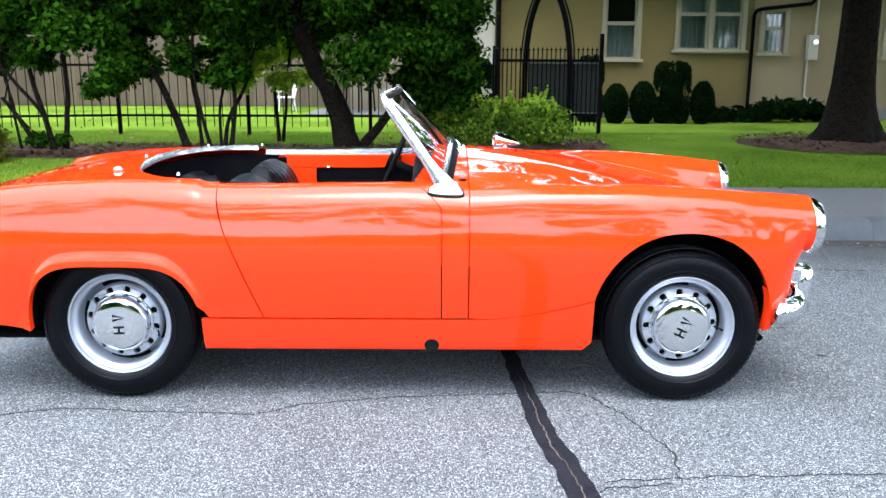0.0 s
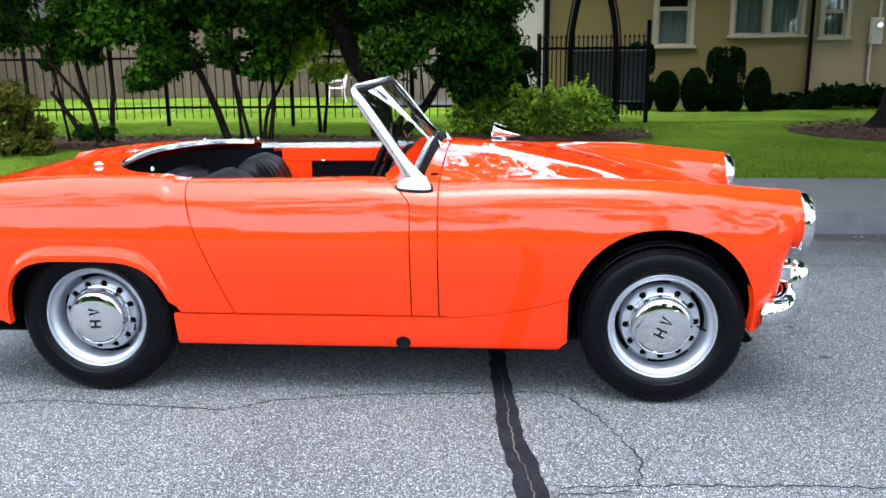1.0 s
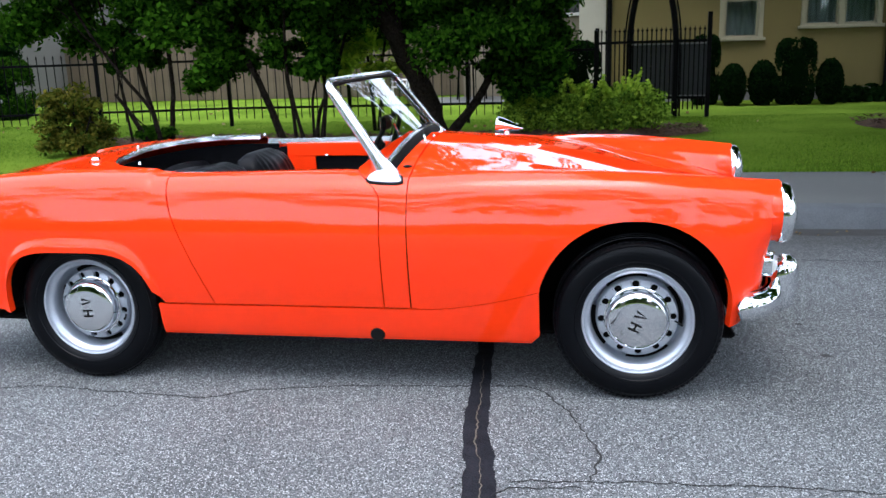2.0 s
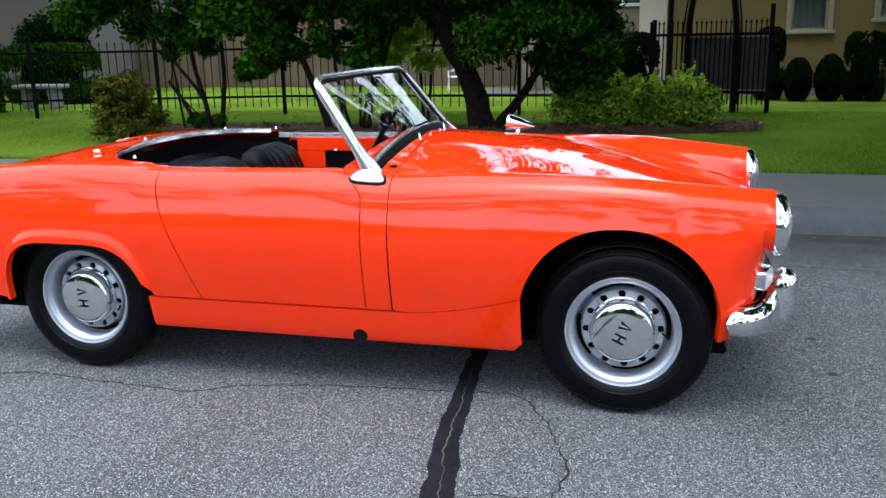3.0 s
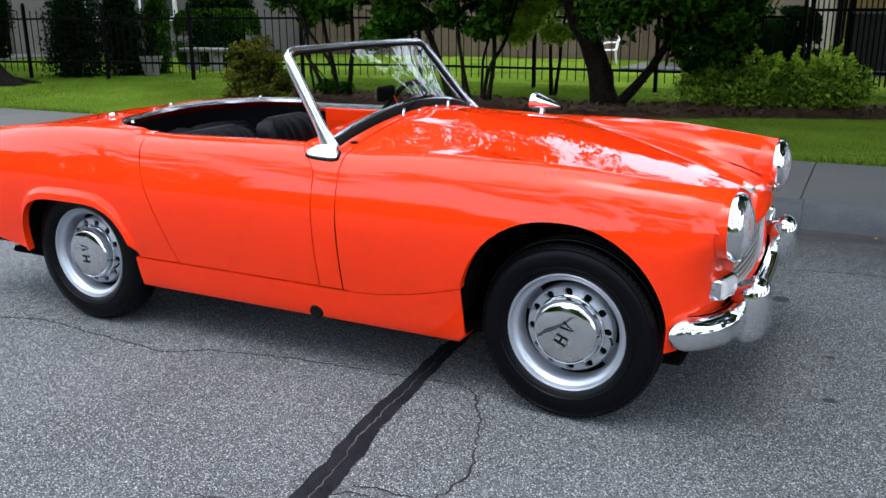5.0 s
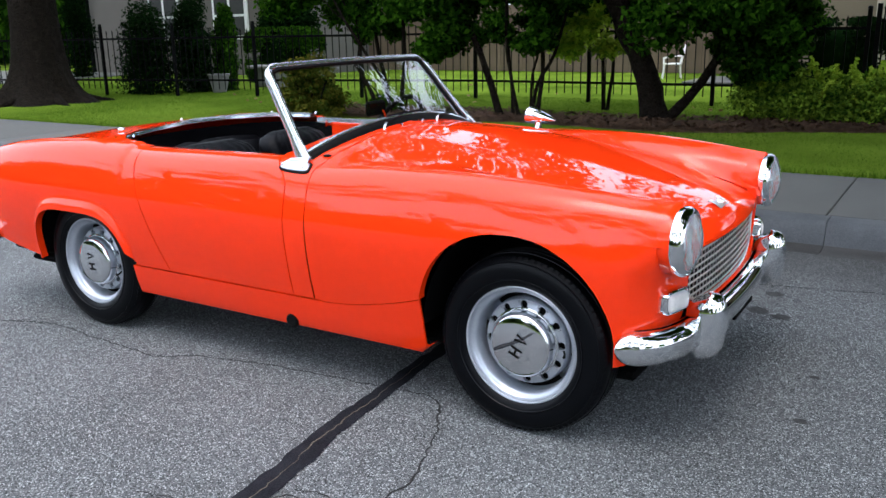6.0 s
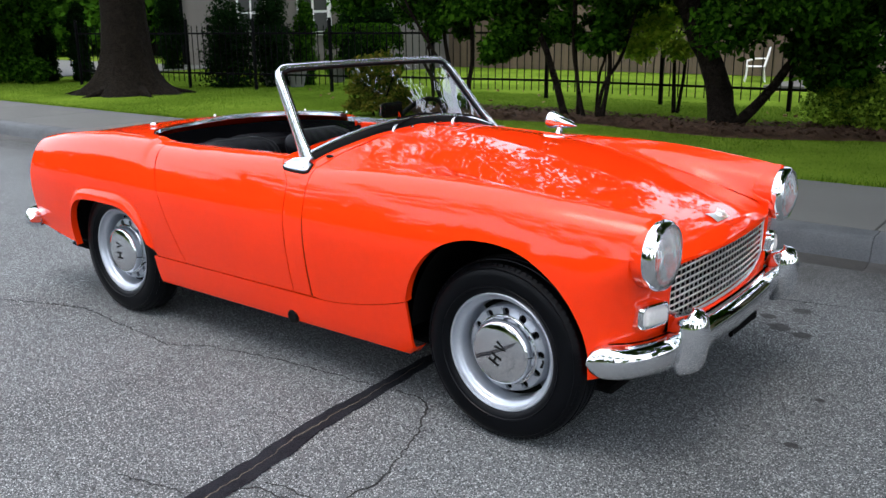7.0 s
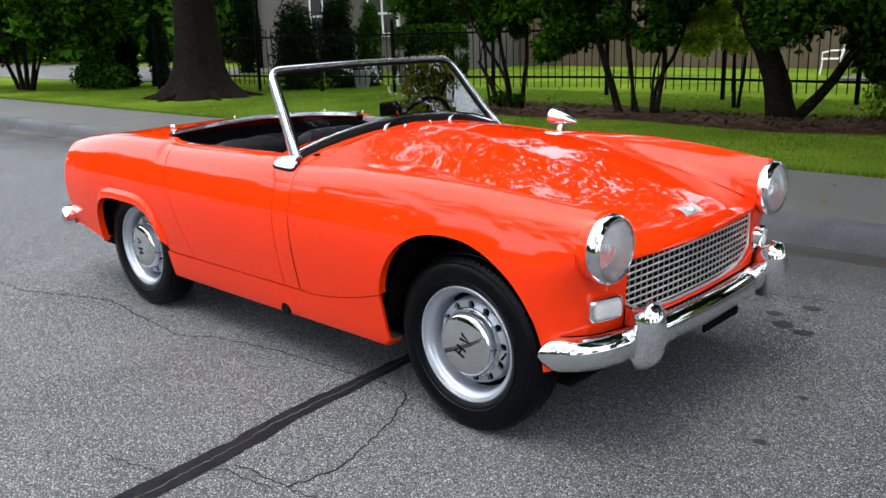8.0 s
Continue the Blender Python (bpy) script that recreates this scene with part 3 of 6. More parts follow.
# valance below the grille
val = Shape()
rows = []
for y in spaced(-0.416, 0.416, 31):
    xf = 1.462 + 0.028 * (1 - (y / 0.412) ** 2)
    zt = 0.400 + 0.05 * abs(y / 0.412) ** 5
    rows.append([(xf - 0.10, y, 0.285), (xf - 0.05, y, 0.30), (xf - 0.02, y, 0.335), (xf - 0.004, y, 0.365), (xf, y, zt - 0.012), (xf - 0.003, y, zt - 0.003), (xf - 0.035, y, zt)])
val.grid(rows, flip=False)
part("front_valance", val, PAINT, car)

# bonnet: rounded down to its lip over the grille
bon = Shape()
rows = []
for y in spaced(-0.4215, 0.4215, 33):
    lip = 1.458 + 0.042 * (1 - (y / 0.42) ** 2)
    row = []
    for i in range(44):
        t = 1 - (1 - i / 43) ** 1.35
        x = 0.2475 + (lip - 0.2475) * t
        xs = 0.2475 + (1.50 - 0.2475) * t
        z_mid, z_seam = mid_z(xs), seam_z(0.2475 + (1.46 - 0.2475) * t)
        f = curve((0, z_mid), (0.21, 0.27 * z_seam + 0.73 * z_mid), (0.425, z_seam))
        row.append((x, y, f(abs(y)) - 0.002))
    x, yy, z = row[-1]
    row += [(x + 0.002, y, z - 0.010), (x - 0.006, y, z - 0.017), (x - 0.03, y, z - 0.018)]
    rows.append(row)
bon.grid(rows, flip=False)
edge_flange(bon, rows[0], (0, 0, -0.02))
edge_flange(bon, [*reversed(rows[-1])], (0, 0, -0.02))
edge_flange(bon, [r[0] for r in rows], (0, 0, -0.02))
part("bonnet", bon, PAINT, car)

# dark insides: floor pan, wheel wells, engine bay front
pan = Shape()
pan.box(-1.6, 1.35, -0.52, 0.52, 0.20, 0.225, 0.01)
pan.box(-1.66, -1.335, -0.56, 0.56, 0.26, 0.42, 0.01)
pan.box(1.335, 1.40, -0.50, 0.50, 0.26, 0.42, 0.01)
part("floor_pan", pan, DARK, car, "black underbody")
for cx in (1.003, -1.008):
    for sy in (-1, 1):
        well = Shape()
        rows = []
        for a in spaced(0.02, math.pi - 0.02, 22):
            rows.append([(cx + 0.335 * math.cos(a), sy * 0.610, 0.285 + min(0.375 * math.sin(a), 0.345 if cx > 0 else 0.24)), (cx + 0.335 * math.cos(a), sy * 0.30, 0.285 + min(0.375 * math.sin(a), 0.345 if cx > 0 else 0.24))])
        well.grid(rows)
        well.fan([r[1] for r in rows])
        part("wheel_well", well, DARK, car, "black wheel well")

# grille: a bright mesh of lying bars and upright slats
grille = part("grille", Shape().box(1.395, 1.40, -0.40, 0.40, 0.40, 0.585), DARK, car, "bright metal grille of lying bars and upright slats")


def grille_x(y):
    return 1.442 + 0.028 * (1 - (y / 0.412) ** 2)


for i in range(9):
    z = 0.418 + 0.0198 * i
    lim = 0.398 if z > 0.452 else 0.398 * (max(0.05, (z - 0.398) / 0.054)) ** 0.2
    b = Shape()
    b.tube([(grille_x(y), y, z - 0.002 + 0.012 * (z - 0.42) / 0.16 * (1 - (y / 0.4) ** 2)) for y in spaced(-lim, lim, 25)], 0.0032, 8, flat=1.05)
    part("bar", b, DULL_METAL, grille)
slat = Shape()
slat.box(-0.004, -0.001, -0.0012, 0.0012, 0.0, 0.172)
slat_mesh = mesh_of("slat", slat, DULL_METAL, smooth=False)
for i in range(29):
    y = -0.395 + 0.79 * i / 28
    z0 = 0.405 + 0.045 * abs(y / 0.4) ** 5
    part("slat", slat_mesh, DULL_METAL, grille, at=Matrix.Translation((grille_x(y) - 0.005, y, z0 + 0.002)) @ Matrix.Diagonal((1, 1, (0.584 - z0) / 0.172, 1)))
fr_path = [(grille_x(y) + 0.004, y, 0.590) for y in spaced(-0.402, 0.402, 21)]
fr_low = [(grille_x(y) + 0.004, y, 0.404 + 0.05 * abs(y / 0.402) ** 5) for y in spaced(0.402, -0.402, 31)]
part("surround", Shape().tube(fr_path + [(grille_x(0.405) + 0.003, 0.406, 0.52)] + fr_low + [(grille_x(0.405) + 0.003, -0.406, 0.52), fr_path[0]], 0.005, 6), DULL_METAL, grille)

def rounded_box(rows):
    """A rounded oblong built outwards along x from (x, half width, half height) rows."""
    q = lambda c: math.copysign(abs(c) ** 0.38, c)
    return Shape().grid([[(x, a * q(math.cos(t)), b * q(math.sin(t))) for t in spaced(0, 2 * math.pi, 41)[:-1]] for x, a, b in rows], close=True)


# headlamps
for sy in (-1, 1):
    face = Matrix.Translation((1.446, sy * 0.522, 0.645)) @ Matrix.Rotation(radians(-90), 4, "Z")
    lamp = part("headlamp", Shape().lathe([(0.085, 0.012), (0.0965, 0.014), (0.099, 0.019), (0.0985, 0.024), (0.0995, 0.027), (0.0985, 0.034), (0.0955, 0.042)][::-1], 56).moved(face), CHROME, car, "round headlamp with a deep chrome rim")
    part("rim", Shape().lathe([(0.0955, 0.042), (0.0915, 0.048), (0.088, 0.0505), (0.0845, 0.050), (0.082, 0.046), (0.0815, 0.040)][::-1], 56).moved(face), CHROME, lamp, "polished chrome rim")
    part("reflector", Shape().lathe([(0.083, 0.042), (0.078, 0.022), (0.062, 0.0), (0.04, -0.014), (0.02, -0.020), (0.0, -0.021)], 32).moved(face), REFLECTOR, lamp)
    part("bulb", Shape().lathe([(0.0, 0.030), (0.008, 0.028), (0.011, 0.02), (0.010, -0.02), (0.0, -0.02)], 16).moved(face), WHITE, lamp)
    lens = part("lens", Shape().lathe([(0.083, 0.047), (0.075, 0.054), (0.06, 0.062), (0.04, 0.069), (0.02, 0.0725), (0.0, 0.0735)][::-1], 40).moved(face), LENS, lamp, "domed clear glass lens")
    lens.visible_shadow = False
    for k in range(-9, 10):
        h = math.sqrt(max(0.0, 0.078 ** 2 - (k * 0.008) ** 2))
        f = part("lens_flute", Shape().tube([(k * 0.008, 0.043 + 0.026 * (1 - ((k * 0.008) ** 2 + z * z) / 0.0069), z) for z in spaced(-h, h, 9)], 0.0018, 5, caps=False).moved(face), FLUTE, lamp)
        f.visible_shadow = False
    # side lamps below
    seat_m = Matrix.Translation((1.410, sy * 0.492, 0.466)) @ Matrix.Rotation(radians(sy * 16), 4, "Z")
    ind = part("indicator_lamp", rounded_box([(-0.015, 0.057, 0.036), (0.040, 0.057, 0.036), (0.051, 0.0555, 0.0345), (0.055, 0.052, 0.031), (0.054, 0.0485, 0.0275), (0.048, 0.0465, 0.0255)]).moved(seat_m), CHROME, car, "small rounded side lamp in a chrome frame", angle=60)
    part("lens", rounded_box([(0.047, 0.0465, 0.0255), (0.056, 0.0455, 0.0245), (0.062, 0.042, 0.0215), (0.065, 0.033, 0.0155), (0.066, 0.0, 0.0)]).moved(seat_m), AMBER, ind, "milky ribbed lens", angle=60)
    part("gasket", rounded_box([(0.010, 0.0595, 0.0385), (0.016, 0.0595, 0.0385), (0.018, 0.056, 0.035)]).moved(seat_m), BLACK_RUBBER, ind)

# front bumper with two overriders
BC = 0.005
bump = Shape()
blade = [(0.050, -0.034), (0.050, -0.020), (0.047, -0.006), (0.038, 0.007), (0.020, 0.015), (0.0, 0.018), (-0.020, 0.015), (-0.038, 0.007), (-0.047, -0.006), (-0.050, -0.020), (-0.050, -0.034)]
path = [(1.335, -0.648), (1.375, -0.640), (1.42, -0.612), (1.46, -0.56), (1.488, -0.48), (1.505, -0.36), (1.517, -0.2), (1.522, 0.0), (1.517, 0.2), (1.505, 0.36), (1.488, 0.48), (1.46, 0.56), (1.42, 0.612), (1.375, 0.640), (1.335, 0.648)]
px, py = curve(*[(i, p[0]) for i, p in enumerate(path)]), curve(*[(i, p[1]) for i, p in enumerate(path)])
rows = []
for u in spaced(0, 14, 71):
    a, b = Vector((px(u - 0.05), py(u - 0.05))), Vector((px(u + 0.05), py(u + 0.05)))
    t = (b - a).normalized()
    nx, ny = t.y, -t.x
    e = min(u, 14 - u)
    g = 1 if e > 1.2 else 0.25 + 0.75 * math.sqrt(max(0, 1 - (1 - e / 1.2) ** 2))
    rows.append([(px(u) + nx * o, BC + py(u) + ny * o, 0.345 + z * g) for z, o in blade])
bump.grid(rows, flip=False)
bump.grid([[(x - 0.004, y, z) for x, y, z in r] for r in rows], flip=True)
bump.fan(rows[0])
bump.fan(rows[-1], flip=True)
bumper = part("front_bumper", bump, CHROME, car, "chrome front bumper with two overriders", angle=50)
for y in (-0.388, 0.456):
    o = Shape()
    rows = []
    zs = curve((0, 0.268), (0.12, 0.272), (0.5, 0.36), (0.88, 0.452), (1, 0.462))
    for s in spaced(0, 1, 19):
        k = math.sqrt(max(0.0, 1 - abs(2 * s - 1) ** 2.3)) * (0.90 + 0.16 * s)
        rows.append([(1.512 + 0.062 * k * math.cos(a) * (0.82 + 0.18 * math.sin(math.pi * s)), y + 0.054 * k * math.sin(a), zs(s) + 0.010 * math.cos(a)) for a in spaced(-math.pi, math.pi, 25)[:-1]])
    o.grid(rows, close=True)
    part("overrider", o, CHROME, bumper)
for y in (-0.3, 0.3):
    part("bracket", Shape().box(1.40, 1.51, y - 0.02, y + 0.02, 0.335, 0.355, 0.004), DARK, bumper)
part("plate_bracket", Shape().box(1.50, 1.512, -0.02, 0.22, 0.262, 0.292, 0.004), DARK, car, "bare black number plate bracket")

# rear bumper quarter and tail lamps
for sy in (-1, 1):
    rb = Shape()
    rows = []
    bx_, by_ = curve((0, -1.672), (0.2, -1.728), (0.4, -1.775), (0.6, -1.805), (0.8, -1.818), (1, -1.822)), curve((0, 0.658), (0.2, 0.650), (0.4, 0.615), (0.6, 0.54), (0.8, 0.42), (1, 0.27))
    for u in spaced(0, 1, 25):
        a, b = Vector((bx_(u - 0.01), by_(u - 0.01))), Vector((bx_(u + 0.01), by_(u + 0.01)))
        t = (b - a).normalized()
        nx, ny = t.y, -t.x
        g = 1 if u > 0.22 else 0.3 + 0.7 * math.sqrt(max(0, 1 - (1 - u / 0.22) ** 2))
        rows.append([(bx_(u) + nx * o, sy * (by_(u) + ny * o), 0.345 + z * g) for z, o in blade])
    rb.grid(rows, flip=sy > 0)
    rb.grid([[(x + 0.004, y, z) for x, y, z in r] for r in rows], flip=sy < 0)
    rb.fan(rows[0])
    rb.fan(rows[-1])
    part("rear_bumper", rb, CHROME, car, "chrome rear bumper end")
    part("tail_lamp", Shape().lathe([(0.0, -0.03), (0.02, -0.028), (0.032, -0.015), (0.036, 0.0), (0.036, 0.03)], 20).moved(Matrix.Translation((-1.712, sy * 0.545, 0.545)) @ Matrix.Rotation(radians(-90), 4, "Z")), RED_LENS, car)
    part("bumper_iron", Shape().box(-1.80, -1.60, sy * 0.42 - 0.02, sy * 0.42 + 0.02, 0.315, 0.335, 0.004), DARK, car)

# wheels: tyre, rim, drilled disc, chrome cap
tyre_s = Shape().lathe([(0.182, -0.052), (0.190, -0.064), (0.205, -0.071), (0.226, -0.075), (0.247, -0.073), (0.262, -0.067), (0.274, -0.058), (0.280, -0.050), (0.283, -0.040), (0.285, -0.02), (0.2855, 0.0),
                        (0.285, 0.02), (0.283, 0.040), (0.274, 0.058), (0.247, 0.073), (0.205, 0.071), (0.182, 0.052)], 96)
lug = Shape()
for k in range(84):
    m = Matrix.Rotation(2 * math.pi * k / 84, 4, "Y")
    for s in (-1, 1):
        lug.plus(Shape().box(-0.0062, 0.0062, -0.013, 0.013, -0.0045, 0.0045).moved(m @ Matrix.Translation((0, s * 0.048, 0.2672)) @ Matrix.Rotation(s * 0.62, 4, "X")))
for r, y in ((0.2865, -0.026), (0.2865, 0.0), (0.2865, 0.026)):
    lug.lathe([(r - 0.006, y - 0.008), (r, y - 0.006), (r, y + 0.006), (r - 0.006, y + 0.008)], 96)
rib_s = Shape()
for r, y in ((0.262, -0.0685), (0.210, -0.0738)):
    rib_s.lathe([(r + 0.003, y + 0.002), (r + 0.001, y - 0.0006), (r - 0.001, y - 0.0006), (r - 0.003, y + 0.002)], 96)
rim_s = Shape().lathe([(0.188, -0.052), (0.1885, -0.060), (0.185, -0.063), (0.180, -0.061), (0.177, -0.052), (0.1735, -0.046), (0.168, -0.043), (0.163, -0.040), (0.160, -0.031), (0.158, -0.016), (0.157, 0.002), (0.155, 0.020), (0.148, 0.028),
                       (0.1405, 0.030)], 72)
rim_s.lathe([(0.1405, 0.030), (0.15, 0.036), (0.17, 0.045), (0.188, 0.055)], 48)
disc_s = Shape()
rows = []
N = 144
HOLE_R, HOLE_C = 0.0134, 0.1205
for r0, y in ((0.1405, 0.030), (0.139, -0.004), (0.1355, -0.013), (0.1315, -0.018), (HOLE_C + HOLE_R, -0.020)):
    rows.append([(r0 * math.cos(2 * math.pi * k / N), y, r0 * math.sin(2 * math.pi * k / N)) for k in range(N)])
disc_s.grid(rows, close=True)
inner = [[(r0 * math.cos(2 * math.pi * k / N), y, r0 * math.sin(2 * math.pi * k / N)) for k in range(N)] for r0, y in ((HOLE_C - HOLE_R, -0.020), (0.105, -0.019), (0.10, -0.012), (0.0, -0.012))]
disc_s.grid(inner, close=True)
for k in range(N):
    # the band that carries the holes: solid between them, a dark socket in each
    a0, a1 = 2 * math.pi * k / N, 2 * math.pi * (k + 1) / N
    pos = k % 12
    if pos in (0, 1, 2, 9, 10, 11):
        continue
    disc_s.grid([[(r * math.cos(a), -0.020, r * math.sin(a)) for a in (a0, a1)] for r in (HOLE_C + HOLE_R, HOLE_C - HOLE_R)])
hole_s = Shape()
for k in range(12):
    a = 2 * math.pi * k / 12
    c = Vector((HOLE_C * math.cos(a), -0.020, HOLE_C * math.sin(a)))
    er, et = Vector((math.cos(a), 0, math.sin(a))), Vector((-math.sin(a), 0, math.cos(a)))
    outer = []
    half = HOLE_C * math.pi / 24
    for q in range(24):
        t = 2 * math.pi * q / 24
        u, v = math.cos(t), math.sin(t)
        big = max(abs(u) / HOLE_R, abs(v) / half)
        outer.append(c + er * (u / big) + et * (v / big))
    ring = [c + (er * math.cos(2 * math.pi * q / 24) + et * math.sin(2 * math.pi * q / 24)) * 0.0126 for q in range(24)]
    disc_s.grid([outer, ring], close=True)
    disc_s.grid([ring, [p + Vector((0, 0.012, 0)) for p in ring]], close=True)
    # a black disc closes each socket, the hole's inner shade put into its colour
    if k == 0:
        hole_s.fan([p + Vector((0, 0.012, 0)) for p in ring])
# black arcs between disc and rim, standing in for the shadow in the gap
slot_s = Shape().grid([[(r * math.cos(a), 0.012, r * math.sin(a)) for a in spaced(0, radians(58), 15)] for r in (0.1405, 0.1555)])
cap_s = Shape().lathe([(0.1134, -0.014), (0.1134, -0.024), (0.112, -0.028), (0.1085, -0.029), (0.1065, -0.028), (0.105, -0.034), (0.104, -0.046), (0.1015, -0.056), (0.097, -0.063), (0.093, -0.0655), (0.0905, -0.0648), (0.089, -0.0655), (0.065, -0.069), (0.032, -0.072), (0.0, -0.073)], 72)
mark_s = Shape().grid([[(-0.019, -0.0640, 0.015), (-0.019, -0.0642, 0.015)], [(-0.028, -0.0635, -0.014), (-0.022, -0.0638, -0.014)]]).grid([[(-0.019, -0.0642, 0.015), (-0.017, -0.0640, 0.015)], [(-0.014, -0.0638, -0.014), (-0.008, -0.0635, -0.014)]])
mark_s.box(0.004, 0.009, -0.0645, -0.0615, -0.014, 0.014).box(0.020, 0.025, -0.0640, -0.0610, -0.014, 0.014).box(0.009, 0.020, -0.0645, -0.0615, -0.0025, 0.0025)
valve_s = Shape().tube([(0.128, -0.018, 0.0), (0.138, -0.036, 0.0), (0.146, -0.058, 0.0)], [0.0035, 0.003, 0.0045], 8)
meshes = {n: mesh_of(n, s, m, angle=a) for n, s, m, a in (("tyre", tyre_s, RUBBER, 40), ("tread", lug, RUBBER, 30), ("sidewall_rib", rib_s, RUBBER, 30), ("rim", rim_s, SILVER, 45), ("disc", disc_s, SILVER, 30), ("disc_hole", hole_s, DARK, 30), ("vent_slot", slot_s, DARK, 30), ("hubcap", cap_s, CHROME, 40), ("cap_mark", mark_s, BLACK_RUBBER, 30), ("valve", valve_s, BLACK_RUBBER, 30))}


def wheel(x, y, spin, mark_turn):
    s = -1 if y > 0 else 1
    m = Matrix.Translation((x, y, 0.2855)) @ Matrix.Rotation(0 if s > 0 else math.pi, 4, "Z")
    top = part("wheel", meshes["tyre"], None, car, "black radial tyre on a silver drilled steel wheel with a chrome hubcap", at=m)
    part("tread", meshes["tread"], None, top)
    part("sidewall_rib", meshes["sidewall_rib"], None, top)
    part("rim", meshes["rim"], None, top)
    r = Matrix.Rotation(spin, 4, "Y")
    part("disc", meshes["disc"], None, top, at=r)
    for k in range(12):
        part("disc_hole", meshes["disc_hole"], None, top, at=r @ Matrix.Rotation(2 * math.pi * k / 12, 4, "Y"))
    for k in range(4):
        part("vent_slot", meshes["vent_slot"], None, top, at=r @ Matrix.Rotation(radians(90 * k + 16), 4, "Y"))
    part("hubcap", meshes["hubcap"], None, top)
    part("cap_mark", meshes["cap_mark"], None, top, "dark raised emblem", at=Matrix.Rotation(mark_turn, 4, "Y") @ Matrix.Translation((0, -0.0092, 0)) @ Matrix.Diagonal((1.4, 1, 1.4, 1)))
    part("valve", meshes["valve"], None, top, at=Matrix.Rotation(spin + 0.13, 4, "Y"))


FRONT_Y, REAR_Y = 0.550, 0.542
wheel(1.016, -FRONT_Y, radians(-3), radians(115))
wheel(-1.016, -REAR_Y, radians(10), radians(88))
wheel(1.016, FRONT_Y, 0.4, 1.0)
wheel(-1.016, REAR_Y, 0.9, 2.0)

# windscreen: aluminium posts and rails round a curved pane


def screen_point(s, h):
    """A point of the pane: s from -1 to 1 across, h from 0 at the scuttle to 1 at the top rail."""
    low = Vector((0.150 + 0.030 * (1 - s * s), 0.560 * s, 0.802 + 0.086 * (1 - abs(s) ** 2.2)))
    high = Vector((-0.066 + 0.028 * (1 - s * s), 0.488 * s, 1.098 + 0.006 * (1 - s * s)))
    return low.lerp(high, h)


screen = part("windscreen", Shape().grid([[screen_point(s, h) for s in spaced(-0.97, 0.97, 33)] for h in spaced(0.0, 0.97, 12)]), GLASS, car, "curved windscreen glass in an aluminium frame")
screen.visible_shadow = False
corner_l = [screen_point(-1, h) for h in spaced(-0.09, 0.86, 10)]
bend = []
for k in range(1, 8):
    t = k / 8
    a, b, c = screen_point(-1, 0.86), screen_point(-1, 1.0), screen_point(-0.90, 1.0)
    bend.append((1 - t) ** 2 * a + 2 * t * (1 - t) * b + t * t * c)
top = [screen_point(s, 1.0) for s in spaced(-0.90, 0.90, 25)]
flip_y = lambda pts: [Vector((p.x, -p.y, p.z)) for p in reversed(pts)]


def post_bar(pts, wide, thick, out=0.0):
    """A flat extruded bar with rounded edges: wide along the pane's own plane normal, thick across it."""
    rows = []
    for i, p in enumerate(pts):
        way = (pts[min(i + 1, len(pts) - 1)] - pts[max(i - 1, 0)]).normalized()
        fore = Vector((0.83, 0, 0.56))
        fore = (fore - way * fore.dot(way)).normalized()
        side = way.cross(fore).normalized()
        w2, t2 = wide(i / (len(pts) - 1)), thick(i / (len(pts) - 1))
        prof = [(-1, -0.5), (-0.8, -0.95), (0, -1.1), (0.8, -0.95), (1, -0.5), (1, 0.5), (0.8, 0.95), (0, 1.0), (-0.8, 0.95), (-1, 0.5)]
        rows.append([p + fore * (a * w2 / 2) + side * (b * t2 / 2 + out) for a, b in prof])
    return rows


frame_pts = corner_l + bend + top + flip_y(bend) + flip_y(corner_l)
wide = lambda u: 0.040 + 0.030 * max(0, (abs(u - 0.5) - 0.455) / 0.045) if abs(u - 0.5) > 0.455 else (0.040 if abs(u - 0.5) > 0.36 else 0.040 - 0.020 * min(1, (0.36 - abs(u - 0.5)) / 0.08))
thick = lambda u: 0.017 if abs(u - 0.5) > 0.36 else 0.017 + 0.002 * min(1, (0.36 - abs(u - 0.5)) / 0.08)
fb = Shape()
rows = post_bar(frame_pts, wide, thick)
fb.grid(rows, close=True)
fb.fan(rows[0], flip=True)
fb.fan(rows[-1])
part("frame", fb, ALU, screen, "satin aluminium frame", angle=50)
for s in (1, -1):
    part("bead", Shape().tube([Vector((p.x + 0.012, s * (p.y - 0.010), p.z + 0.002)) for p in corner_l[:-1]], 0.0025, 6), ALU, screen)
gk = Shape()
gk.tube([screen_point(-0.962, h) for h in spaced(0, 0.93, 9)] + [screen_point(s, 0.955) for s in spaced(-0.88, 0.88, 25)] + [screen_point(0.962, h) for h in spaced(0.93, 0, 9)], 0.0075, 6)
part("gasket", gk, BLACK_RUBBER, screen, "black rubber gasket")
bl = Shape().tube([screen_point(s, 0.012) + Vector((0.004, 0, 0.0)) for s in spaced(-0.97, 0.97, 41)], 0.011, 8, flat=0.7)
part("lower_rail", bl, ALU, screen, "satin aluminium rail")
seal = Shape()
rows = []
for s in spaced(-1.0, 1.0, 41):
    p = screen_point(s, 0.0)
    y = abs(p.y)
    zs = top_z(p.x + 0.035, min(y, 0.545))
    rows.append([p + Vector((-0.006, 0, 0.002)), p + Vector((0.012, 0, 0.0)), Vector((p.x + 0.022, p.y, (p.z + zs) / 2 + 0.004)), Vector((p.x + 0.032, p.y, zs + 0.004)), Vector((p.x + 0.036, p.y, zs - 0.004))])
seal.grid(rows, flip=False)
part("scuttle_seal", seal, BLACK_RUBBER, screen, "black rubber scuttle seal")
